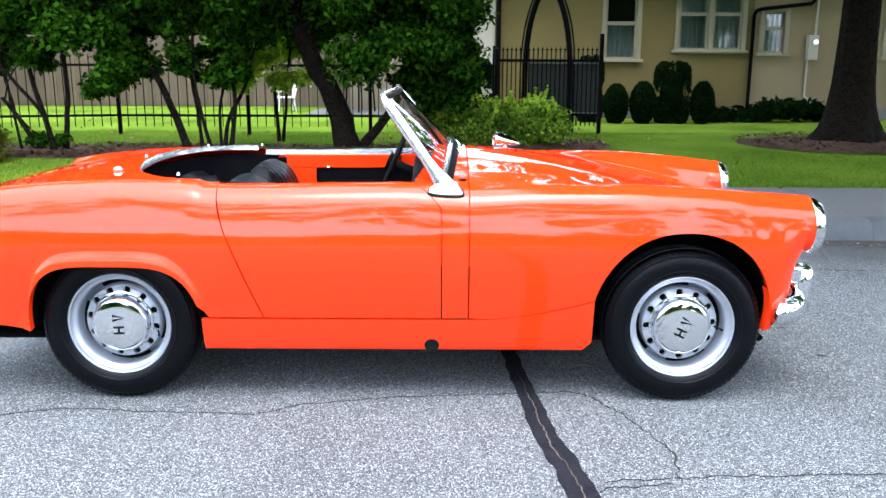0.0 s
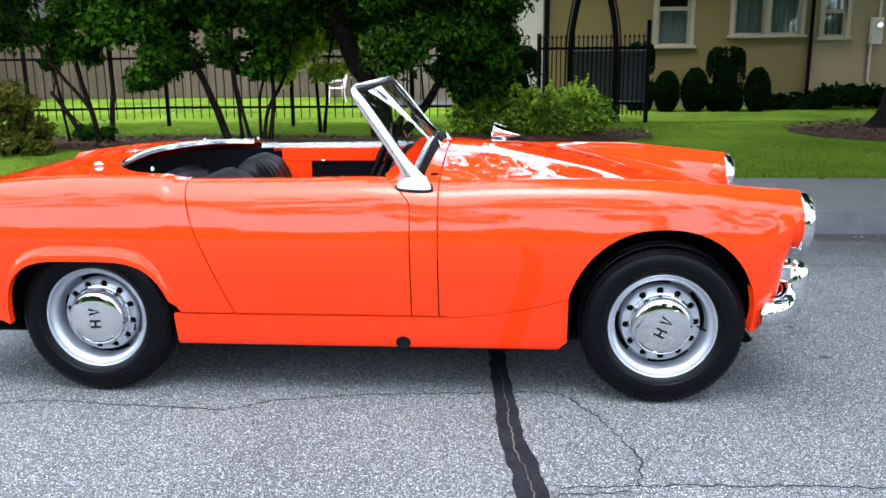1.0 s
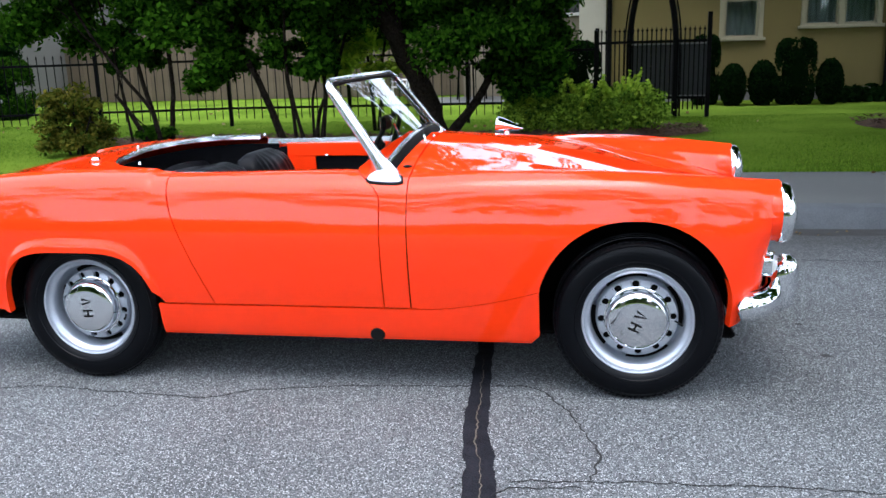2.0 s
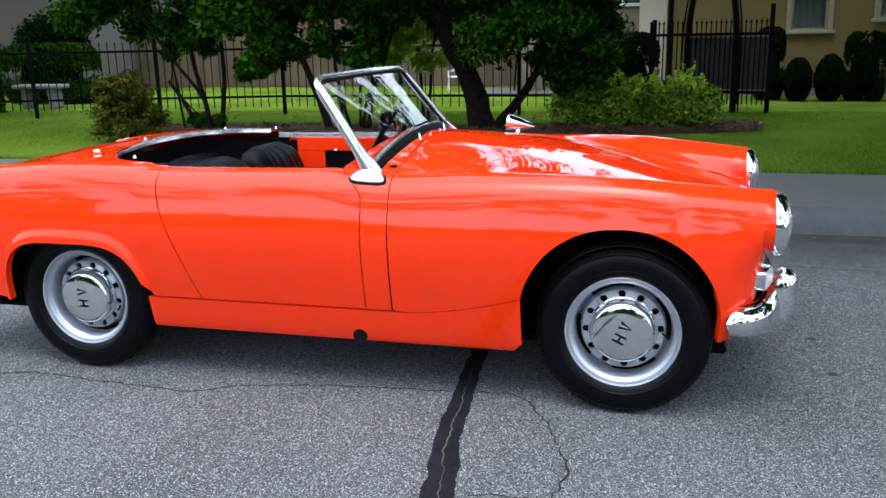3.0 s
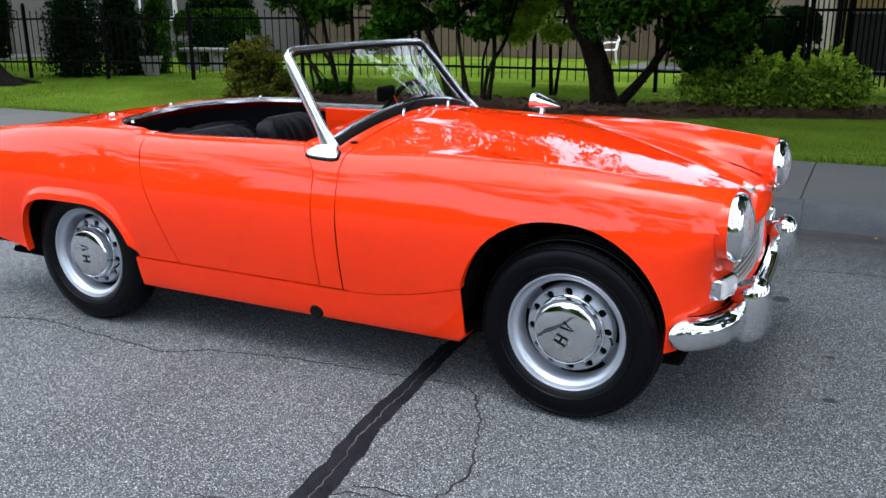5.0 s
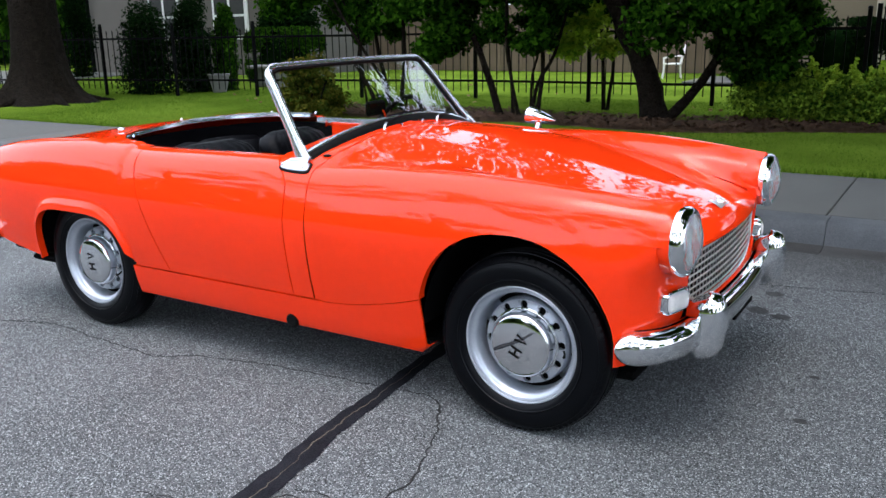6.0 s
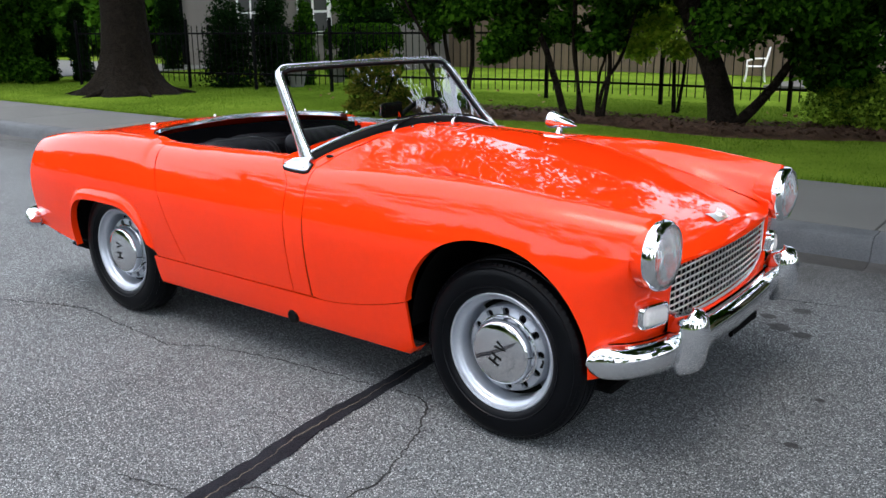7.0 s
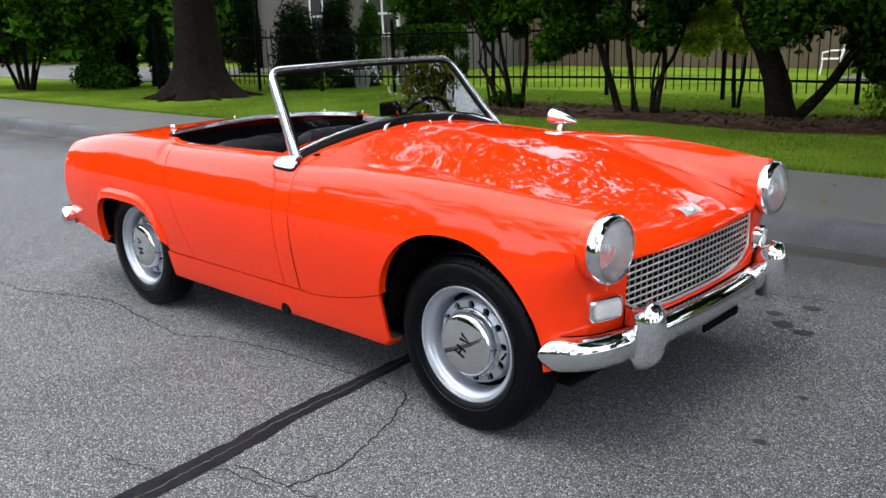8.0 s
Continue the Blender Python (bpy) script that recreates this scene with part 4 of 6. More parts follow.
for sy in (-1, 1):
    def foot_ring(k, lift):
        out = []
        for a in spaced(0, 2 * math.pi, 29)[:-1]:
            x = 0.163 + (0.056 + k) * math.copysign(abs(math.cos(a)) ** 0.6, math.cos(a)) * (1 - 0.25 * math.sin(a))
            u = 0.79 + (0.150 + k * 6) * math.copysign(abs(math.sin(a)) ** 0.6, math.sin(a))
            y, z = shoulder(x, min(u, 1.0))
            out.append(Vector((x, y + lift * 0.55, z + lift * 0.83)))
        return out

    collar = [Vector((0.166 + 0.030 * math.cos(a), 0.568 - 0.011 * math.sin(a), 0.797 + 0.006 * math.cos(a))) for a in spaced(0, 2 * math.pi, 29)[:-1]]
    low, high = foot_ring(0, 0.002), foot_ring(-0.004, 0.010)
    plate = Shape().grid([low, foot_ring(0, 0.008), high, [p.lerp(q, 0.4) + Vector((0, 0.004, 0.006)) for p, q in zip(high, collar)], [p.lerp(q, 0.75) + Vector((0, 0.003, 0.006)) for p, q in zip(high, collar)], collar], close=True)
    pad = Shape().grid([foot_ring(0.007, -0.003), foot_ring(0.006, 0.004), foot_ring(-0.01, 0.004)], close=True)
    if sy < 0:
        plate, pad = plate.mirrored(), pad.mirrored()
    part("pad", pad, BLACK_RUBBER, screen, "black rubber pad under the foot plate")
    part("post_foot", plate, SATIN, screen, "satin cast foot plate with screws", angle=40)
    for x in (0.112, 0.202):
        y, z = shoulder(x, 0.72)
        part("screw", Shape().blob((x, sy * (y + 0.006), z + 0.009), (0.005, 0.004, 0.004), 10, 6), CHROME, screen)

# wipers lie along the foot of the pane
for y, tip in ((-0.165, 0.02), (0.20, 0.40)):
    x = 0.235 - 0.02
    z = top_z(x, abs(y))
    wp = part("wiper", Shape().tube([(x + 0.008, y - 0.012, z - 0.006), (x + 0.004, y - 0.006, z + 0.004), (x - 0.004, y + 0.010, z + 0.012), (x - 0.010, y + 0.026, z + 0.016)], [0.0085, 0.0065, 0.0055, 0.004], 12), CHROME, car, "chrome windscreen wiper")
    e = screen_point(tip / 0.56, 0.06) + Vector((0.02, 0, 0.004))
    mid = Vector((x - 0.010, y + 0.030, z + 0.016))
    part("arm", Shape().tube([mid - Vector((0, 0.012, 0.002)), mid, mid.lerp(e, 0.6), e], [0.004, 0.0030, 0.0022, 0.002], 6), IRON, wp)
    b0, b1 = screen_point((tip - 0.13) / 0.56, 0.04) + Vector((0.014, 0, 0.003)), screen_point((tip + 0.13) / 0.56, 0.05) + Vector((0.014, 0, 0.003))
    part("blade", Shape().tube([b0, b0.lerp(b1, 0.5) + Vector((0.003, 0, 0.004)), b1], 0.0035, 5), BLACK_RUBBER, wp)
for y in (-0.08, 0.06):
    part("washer_jet", Shape().lathe([(0.007, -0.004), (0.006, 0.004), (0.0, 0.008)], 10).moved(Matrix.Translation((0.235, y, top_z(0.235, abs(y)))) @ Matrix.Rotation(radians(90), 4, "X")), CHROME, car)
part("scuttle_drain", Shape().blob((0.222, -0.513, top_z(0.222, 0.513) + 0.002), (0.017, 0.012, 0.005), 14, 6), BLACK_RUBBER, car, "black rubber grommet")

# bonnet badge: a plain winged shape
bx = 1.437
bz = mid_z(1.43)
bd = Shape()
for s in (-1, 1):
    lay = lambda x, y, h: (x, s * y, mid_z(x) - 0.10 * y * y + h)
    bd.grid([[lay(bx + 0.012, y, 0.001), lay(bx + 0.012 - 0.35 * y, y, 0.007), lay(bx - 0.014 - 0.30 * y, y, 0.008), lay(bx - 0.020 - 0.22 * y, y, 0.001)] for y in spaced(0, 0.052, 7)], flip=s < 0)
bd.blob((bx - 0.004, 0, bz + 0.005), (0.020, 0.013, 0.008), 14, 8)
part("badge", bd, DULL_METAL, car, "small silver winged badge")

# wing mirror on the far wing
wm = part("wing_mirror", Shape().lathe([(0.052, -0.046), (0.053, -0.040), (0.051, -0.026), (0.044, 0.0), (0.032, 0.034), (0.018, 0.066), (0.006, 0.086), (0.0, 0.090)], 28).moved(Matrix.Translation((0.445, 0.672, 0.829)) @ Matrix.Rotation(radians(-88), 4, "Z") @ Matrix.Rotation(radians(-10), 4, "X") @ Matrix.Diagonal((0.86, 0.98, 0.72, 1))), CHROME, car, "bullet-shaped chrome wing mirror")
part("glass", Shape().lathe([(0.051, 0.0), (0.0, 0.0)], 28).moved(Matrix.Translation((0.445, 0.672, 0.829)) @ Matrix.Rotation(radians(-88), 4, "Z") @ Matrix.Rotation(radians(-10), 4, "X") @ Matrix.Diagonal((0.86, 0.98, 0.72, 1)) @ Matrix.Translation((0, -0.044, 0))), REFLECTOR, wm)
part("stem", Shape().tube([(0.456, 0.645, 0.752), (0.454, 0.655, 0.775), (0.450, 0.668, 0.812)], [0.024, 0.017, 0.014], 14), CHROME, wm)
part("base", Shape().blob((0.462, 0.640, 0.752), (0.056, 0.022, 0.012), 20, 8).moved(Matrix.Translation((0, 0.640, 0.752)) @ Matrix.Rotation(radians(-38), 4, "X") @ Matrix.Translation((0, -0.640, -0.752))), CHROME, wm)

# ---- cockpit ----
tub = Shape()
ring = [(x, -cockpit_y(x) + 0.004) for x in spaced(0.10, -1.064, 50)]
ring = ring + [(x, -y) for x, y in reversed(ring)]
top_ring = [(x, y, 0.775) for x, y in ring]
low_ring = [(max(x, -0.98) if x < 0 else x, y * 0.94, 0.26) for x, y in ring]
tub.grid([top_ring, [(x, y, 0.60) for x, y, z in top_ring], low_ring], close=True)
tub.fan(low_ring)
part("cockpit_lining", tub, CARPET, car, "black carpeted cockpit")
inner = part("inner_door_panel", Shape().box(-0.60, 0.02, 0.500, 0.510, 0.712, 0.778, 0.004).plus(Shape().box(-0.60, -0.46, 0.500, 0.510, 0.45, 0.712)).plus(Shape().box(-0.46, 0.02, 0.500, 0.510, 0.45, 0.52)), PAINT, car, "orange inner door skin with a deep black pocket")
part("pocket", Shape().box(-0.47, 0.03, 0.512, 0.518, 0.51, 0.75), VINYL, inner, "black pocket lining")
part("door_pull", Shape().blob((-0.40, 0.497, 0.715), (0.012, 0.008, 0.008), 10, 6), CHROME, inner)
rail = Shape()
rows = []
line = [(x, -cockpit_y(x)) for x in [-0.735 - 0.33 * (1 - (1 - k / 29) ** 2.2) for k in range(30)]]
line = line[:-1] + [(-1.065, 0.0)] + [(x, -y) for x, y in reversed(line[:-1])]
for i, (x, y) in enumerate(line):
    a, b = line[max(i - 1, 0)], line[min(i + 1, len(line) - 1)]
    t = Vector((b[0] - a[0], b[1] - a[1])).normalized()
    nx, ny = -t.y, t.x
    if (x + 0.5) * nx + y * ny > 0:
        nx, ny = -nx, -ny
    z = top_z(min(x, -0.73), min(abs(y), 0.53)) + 0.004
    q = min(1, max(0, (y + 0.22) / 0.30))
    wi = 0.010 + 0.020 * q
    z -= 0.012 * (1 - q)
    rows.append([(x + nx * wi, y + ny * wi, z - 0.010), (x + nx * (wi - 0.002), y + ny * (wi - 0.002), z + 0.002), (x + nx * wi * 0.4, y + ny * wi * 0.4, z + 0.003 + 0.006 * q), (x - nx * 0.005, y - ny * 0.005, z + 0.002 + 0.006 * q), (x - nx * 0.008, y - ny * 0.008, z - 0.012)])
rail.grid(rows)
part("cockpit_rail", rail, ALU, car, "aluminium cockpit finisher strip")
far = Shape()
far.grid([[(x, 0.553, crest_z(max(x, -0.68)) + 0.000), (x, 0.546, crest_z(max(x, -0.68)) + 0.006), (x, 0.520, crest_z(max(x, -0.68)) + 0.008), (x, 0.512, crest_z(max(x, -0.68)) + 0.004), (x, 0.510, crest_z(max(x, -0.68)) - 0.016)] for x in spaced(-0.70, 0.03, 20)])
part("door_finisher", far, ALU, car, "aluminium strip along the far door top")
for x, y in ((-0.80, -0.50), (-0.96, 0.47), (-0.72, 0.53), (-1.09, 0.0)):
    z = top_z(min(x, -0.73), min(abs(y), 0.5)) + 0.008
    part("hood_stud", Shape().lathe([(0.007, 0.0), (0.006, 0.004), (0.004, 0.009), (0.0, 0.012)], 12).moved(Matrix.Translation((x, y, z)) @ Matrix.Rotation(radians(90), 4, "X")), CHROME, car)
part("finisher_end", Shape().blob((-0.672, -0.540, 0.776), (0.026, 0.013, 0.010), 16, 8), ALU, car, "rounded dull aluminium finisher end")
part("hood_socket", Shape().blob((-1.075, -0.35, top_z(-1.075, 0.35) + 0.006), (0.020, 0.014, 0.012), 14, 8), CHROME, car)
part("hood_catch", Shape().box(-0.705, -0.672, -0.594, -0.582, 0.762, 0.774, 0.003), CHROME, car)
for x in (-0.57, -0.44, -0.02):
    part("tonneau_stud", Shape().blob((x, -0.585, 0.770), (0.005, 0.005, 0.005), 8, 6), CHROME, car)


def car_seat(cy, label):
    back = Shape()
    rows = []
    for s in spaced(0, 1, 15):
        z = 0.42 + 0.35 * s
        x = -0.50 - 0.14 * s
        k = 1 if s < 0.75 else math.sqrt(max(0.02, 1 - ((s - 0.75) / 0.25) ** 2.6))
        wv = 0.200 * (0.97 + 0.03 * s) * (0.55 + 0.45 * k)
        row = []
        for a in spaced(-math.pi, math.pi, 121)[:-1]:
            ca, sa = math.cos(a), math.sin(a)
            pleat = 0.006 * abs(math.sin(wv * sa * 70)) * min(1, max(0, ca) * 4)
            row.append((x + (0.065 * k + 0.012) * math.copysign(abs(ca) ** 0.6, ca) + pleat, cy + wv * math.copysign(abs(sa) ** 0.7, sa), z))
        rows.append(row)
    back.grid(rows, close=True)
    back.fan(rows[-1])
    st = part("seat", back, VINYL, car, label, angle=60)
    cush = Shape()
    rows = []
    for s in spaced(0, 1, 7):
        z = 0.30 + 0.15 * s
        k = 1 if s < 0.6 else math.sqrt(max(0.05, 1 - ((s - 0.6) / 0.4) ** 2 * 0.6))
        rows.append([(-0.26 + 0.24 * k * math.copysign(abs(math.cos(a)) ** 0.5, math.cos(a)), cy + 0.21 * k * math.copysign(abs(math.sin(a)) ** 0.5, math.sin(a)), z) for a in spaced(-math.pi, math.pi, 25)[:-1]])
    cush.grid(rows, close=True)
    cush.fan(rows[-1])
    part("cushion", cush, VINYL, st, angle=60)


car_seat(0.24, "black pleated vinyl seat with a low rounded back")
car_seat(-0.24, "black pleated vinyl seat with a low rounded back")
part("folded_hood", Shape().blob((-0.93, 0.0, 0.63), (0.11, 0.42, 0.10), 20, 12, 0.35, 3), VINYL, car, "folded black vinyl hood behind the seats")
dash = Shape()
dash.grid([[(0.13, y, 0.845 - 0.10 * (y / 0.5) ** 2), (0.06, y, 0.842 - 0.10 * (y / 0.5) ** 2), (0.035, y, 0.825 - 0.09 * (y / 0.5) ** 2), (0.045, y, 0.60), (0.10, y, 0.56)] for y in spaced(-0.5, 0.5, 25)], flip=False)
part("dashboard", dash, VINYL, car, "black padded dashboard")
sw = Matrix.Translation((-0.075, 0.300, 0.762)) @ Matrix.Rotation(radians(-66), 4, "Y")
st = part("steering_wheel", Shape().tube([(0.188 * math.cos(a), 0.188 * math.sin(a), 0) for a in spaced(0, 2 * math.pi, 49)], 0.011, 10, caps=False).moved(sw), BLACK_RUBBER, car, "thin black steering wheel with dark spokes")
for a in (0.2, math.pi - 0.2, -1.57):
    part("spoke", Shape().tube([(0.02 * math.cos(a + 1.57), 0.02 * math.sin(a + 1.57), -0.02), (0.185 * math.cos(a + 1.57), 0.185 * math.sin(a + 1.57), 0)], 0.007, 6, flat=0.3).moved(sw), IRON, st)
part("hub", Shape().lathe([(0.0, 0.0), (0.035, 0.0), (0.045, 0.03)], 20).moved(sw @ Matrix.Rotation(radians(90), 4, "X")), BLACK_RUBBER, st)
part("column", Shape().tube([(-0.07, 0.300, 0.757), (0.10, 0.300, 0.69)], 0.022, 10), BLACK_RUBBER, st)
im = part("interior_mirror", Shape().box(-0.012, 0.010, -0.062, 0.062, -0.030, 0.030, 0.010).moved(Matrix.Translation((0.012, 0.054, 0.908))), BLACK_RUBBER, car, "black interior mirror standing on the dashboard")
part("stem", Shape().tube([(0.04, 0.06, 0.90), (0.06, 0.07, 0.85)], 0.006, 8), CHROME, im)
part("glass", Shape().box(-0.0145, -0.0125, -0.055, 0.055, -0.024, 0.024).moved(Matrix.Translation((0.012, 0.054, 0.908))), REFLECTOR, im)

# ---- ground, road, kerb, pavement ----
def sheet(name, x0, x1, y0, y1, z, mat, nx, ny, label, category, wave=0.0):
    s = Shape()
    s.grid([[(x, y, z + wave * noise.noise(Vector((x * 0.35, y * 0.35, 3.0)))) for y in spaced(y0, y1, ny)] for x in spaced(x0, x1, nx)], flip=True)
    return tagged(new(name, mesh_of(name, s, mat, weld=False)), label, category, kind="structure")


sheet("road", -60, 60, -9.0, 2.058, 0.0, ASPHALT, 2, 2, "grey worn asphalt road with sealed cracks", "road")
sheet("verge", -60, 60, -30, -9.01, 0.09, LAWN, 2, 2, "grass verge across the road", "lawn")
sheet("ground", -300, 300, -300, 300, -0.06, LAWN, 2, 2, "flat grassy ground out to the horizon", "ground")
kerb = thing("kerb", "rolled grey concrete kerb with a gutter pan", "kerb", kind="structure")
pan_line = ((2.070, -0.003), (2.16, -0.012), (2.245, -0.006), (2.262, 0.002))
kerb_line = ((2.262, -0.020), (2.264, 0.004), (2.284, 0.060), (2.298, 0.103), (2.316, 0.123), (2.345, 0.131), (2.46, 0.134))
cuts = ((0.0, 0.06), (0.0, 0.003), (0.004, 0.0), (1.648, 0.0), (1.652, 0.003), (1.652, 0.06))
gutter_pan = mesh_of("gutter_pan", Shape().grid([[(x, y, z - d) for y, z in pan_line] for x, d in cuts], flip=True), GUTTER_C, angle=40)
length = mesh_of("kerb_length", Shape().grid([[(x, y, z - d) for y, z in kerb_line] for x, d in cuts], flip=True), KERB_C, angle=40)
for i in range(-32, 30):
    for name, piece in (("kerb_length", length), ("gutter_pan", gutter_pan)):
        part(name, piece, None, kerb, at=Matrix.Translation((3.13 + 1.655 * i, 0.0, 0.0)))
pavement = thing("pavement", "pale concrete pavement slabs beside the lawn", "pavement", kind="structure")
base = part("bed", Shape().box(-60, 60, 2.47, 3.86, 0.02, 0.118), GUTTER_C, pavement)
slab = mesh_of("slab", Shape().box(0, 1.650, 0, 1.395, 0.06, 0.134, 0.005), CONCRETE, angle=30)
for i in range(-26, 16):
    part("slab", slab, None, pavement, at=Matrix.Translation((3.10 + 1.655 * i + 0.005, 2.466, 0.0)))

# ---- lawn and planting bed ----
sheet("lawn", -40, 30, 3.868, 40, 0.112, LAWN, 141, 73, "green mown lawn", "lawn", 0.02)


def scatter_blades(n, x0, x1, y0, y1, h, wdt, keep=None, z=0.11):
    r = np.random.RandomState(5)
    x, y = r.uniform(x0, x1, n), r.uniform(y0, y1, n) if y0 != y1 else np.full(n, y0)
    if keep is not None:
        k = keep(x, y)
        x, y = x[k], y[k]
    n = len(x)
    a, l = r.uniform(0, 2 * np.pi, n), r.normal(0, 0.5, (n, 2))
    hh = h * r.uniform(0.6, 1.3, n)
    v = np.zeros((n, 3, 3))
    v[:, 0] = np.stack([x - wdt * np.cos(a), y - wdt * np.sin(a), np.full(n, z)], 1)
    v[:, 1] = np.stack([x + wdt * np.cos(a), y + wdt * np.sin(a), np.full(n, z)], 1)
    v[:, 2] = np.stack([x + hh * l[:, 0] * 0.6, y + hh * l[:, 1] * 0.6, z + hh], 1)
    return v.reshape(-1, 3), np.arange(3 * n).reshape(-1, 3)


def array_mesh(name, verts, faces, mat):
    me = bpy.data.meshes.new(name)
    k = faces.shape[1]
    me.vertices.add(len(verts))
    me.vertices.foreach_set("co", np.ascontiguousarray(verts, np.float32).ravel())
    me.loops.add(faces.size)
    me.loops.foreach_set("vertex_index", np.ascontiguousarray(faces, np.int32).ravel())
    me.polygons.add(len(faces))
    me.polygons.foreach_set("loop_start", np.arange(0, faces.size, k, dtype=np.int32))
    me.update(calc_edges=True)
    me.materials.append(mat)
    return me


def in_bed(x, y):
    """Where the mulch lies."""
    front = 6.1 + 0.22 * np.clip(x + 0.6, 0, 9) ** 1.3 + 0.10 * np.sin(x * 1.9)
    back = 7.2 + 0.30 * np.clip(x + 0.6, 0, 9) + 0.10 * np.sin(x * 1.7 + 1)
    return (x > -5.6) & (x < 2.2) & (y > front) & (y < back)


def around_elm(x, y):
    return ((x - 5.55) / 1.55) ** 2 + ((y - 7.85) / 1.25) ** 2 < 1


def bare(x, y):
    return in_bed(x, y) | around_elm(x, y)


v, f = scatter_blades(260000, -16, 8, 3.86, 9.6, 0.022, 0.0025, lambda x, y: ~bare(x, y))
g = new("grass", array_mesh("grass", v, f, GRASS))
tagged(g, "short green blades of mown lawn grass", "grass", kind="stuff")
v, f = scatter_blades(9000, -16, 8, 3.845, 3.91, 0.065, 0.004)
tagged(new("grass_edge", array_mesh("grass_edge", v, f, GRASS)), "longer grass along the pavement edge", "grass", kind="stuff")
bed = Shape()
rows = []
for x in spaced(-5.6, 2.2, 60):
    t = min(1, (x + 5.6) / 0.6, (2.2 - x) / 0.6)
    fr, bk = 6.1 + 0.22 * max(x + 0.6, 0) ** 1.3 + 0.10 * math.sin(x * 1.9), 7.2 + 0.30 * max(x + 0.6, 0) + 0.10 * math.sin(x * 1.7 + 1)
    mid = (fr + bk) / 2
    fr, bk = mid + (fr - mid) * math.sqrt(max(t, 0.01)), mid + (bk - mid) * math.sqrt(max(t, 0.01))
    rows.append([(x, fr + (bk - fr) * u, 0.100 + 0.05 * math.sin(math.pi * u) + 0.02 * noise.noise(Vector((x * 3, u * 6, 0))) + 0.012) for u in spaced(0, 1, 12)])
bed.grid(rows, flip=True)
tagged(new("mulch_bed", mesh_of("mulch_bed", bed, MULCH)), "dark bark mulch bed under the small trees", "mulch", kind="structure")
el = Shape()
el.grid([[(5.55 + 1.5 * r * math.cos(a), 7.85 + 1.2 * r * math.sin(a), 0.125 + 0.06 * (1 - r * r)) for a in spaced(0, 2 * math.pi, 33)] for r in spaced(0.02, 1, 9)])
tagged(new("mulch_ring", mesh_of("mulch_ring", el, MULCH)), "ring of bark mulch round the street tree", "mulch", kind="structure")


def chips(name, n, inside, x0, x1, y0, y1, z, label):
    r = np.random.RandomState(9)
    x, y = r.uniform(x0, x1, n), r.uniform(y0, y1, n)
    k = inside(x, y)
    x, y = x[k], y[k]
    n = len(x)
    a, s = r.uniform(0, np.pi, n), r.uniform(0.014, 0.045, n)
    tilt = r.uniform(-0.5, 0.5, n)
    zz = z + r.uniform(0, 0.03, n)
    c, d = np.cos(a) * s, np.sin(a) * s
    w = 0.35
    v = np.zeros((n, 4, 3))
    for i, (u, q) in enumerate(((-1, -1), (1, -1), (1, 1), (-1, 1))):
        v[:, i] = np.stack([x + u * c - q * w * d, y + u * d + q * w * c, zz + u * tilt * s], 1)
    tagged(new(name, array_mesh(name, v.reshape(-1, 3), np.arange(4 * n).reshape(-1, 4), MULCH)), label, "bark chips", kind="stuff")


chips("bark_chips", 16000, in_bed, -5.6, 2.2, 5, 8, 0.150, "loose brown bark chips on the bed")
chips("ring_chips", 2500, around_elm, 3.9, 7.2, 6.5, 9.2, 0.165, "loose brown bark chips round the street tree")

# tar seal and cracks in the road
SPLIT_GRIT = material("tan_grit_in_a_split", (0.02, 0.018, 0.015), 0.9, spec=0.1, vary=0.6, scale=22, fine=180, bump=0.4, second=(0.20, 0.175, 0.14))
def ribbon(name, pts, widths, mat, z, label, category, jag=0.01, seed=1, step=0.03):
    r = random.Random(seed)
    out = []
    for (a, b), (wa, wb) in zip(zip(pts, pts[1:]), zip(widths, widths[1:])):
        a, b = Vector(a), Vector(b)
        n = max(2, int((b - a).length / step))
        for i in range(n):
            t = i / n
            out.append((a.lerp(b, t), wa + (wb - wa) * t))
    out.append((Vector(pts[-1]), widths[-1]))
    rows = []
    for i, (p, w) in enumerate(out):
        d = (out[min(i + 1, len(out) - 1)][0] - out[max(i - 1, 0)][0]).normalized()
        nrm = Vector((-d.y, d.x))
        wander = 0.6 * noise.noise(Vector((i * step * 9, seed, 0))) + 0.4 * r.uniform(-1, 1) * min(1, 0.012 / max(w, 0.001))
        o = nrm * jag * 1.4 * wander
        l = w * (0.5 + 0.14 * noise.noise(Vector((i * step * 14, seed, 3))) + 0.05 * noise.noise(Vector((i * step * 55, seed, 4))))
        q = w * (0.5 + 0.14 * noise.noise(Vector((i * step * 14, seed, 7))) + 0.05 * noise.noise(Vector((i * step * 55, seed, 8))))
        rows.append([(p.x + o.x + nrm.x * l, p.y + o.y + nrm.y * l, z), (p.x + o.x, p.y + o.y, z + 0.0015), (p.x + o.x - nrm.x * q, p.y + o.y - nrm.y * q, z)])
    s = Shape()
    s.grid(rows)
    return tagged(new(name, mesh_of(name, s, mat, weld=False)), label, category, kind="structure")


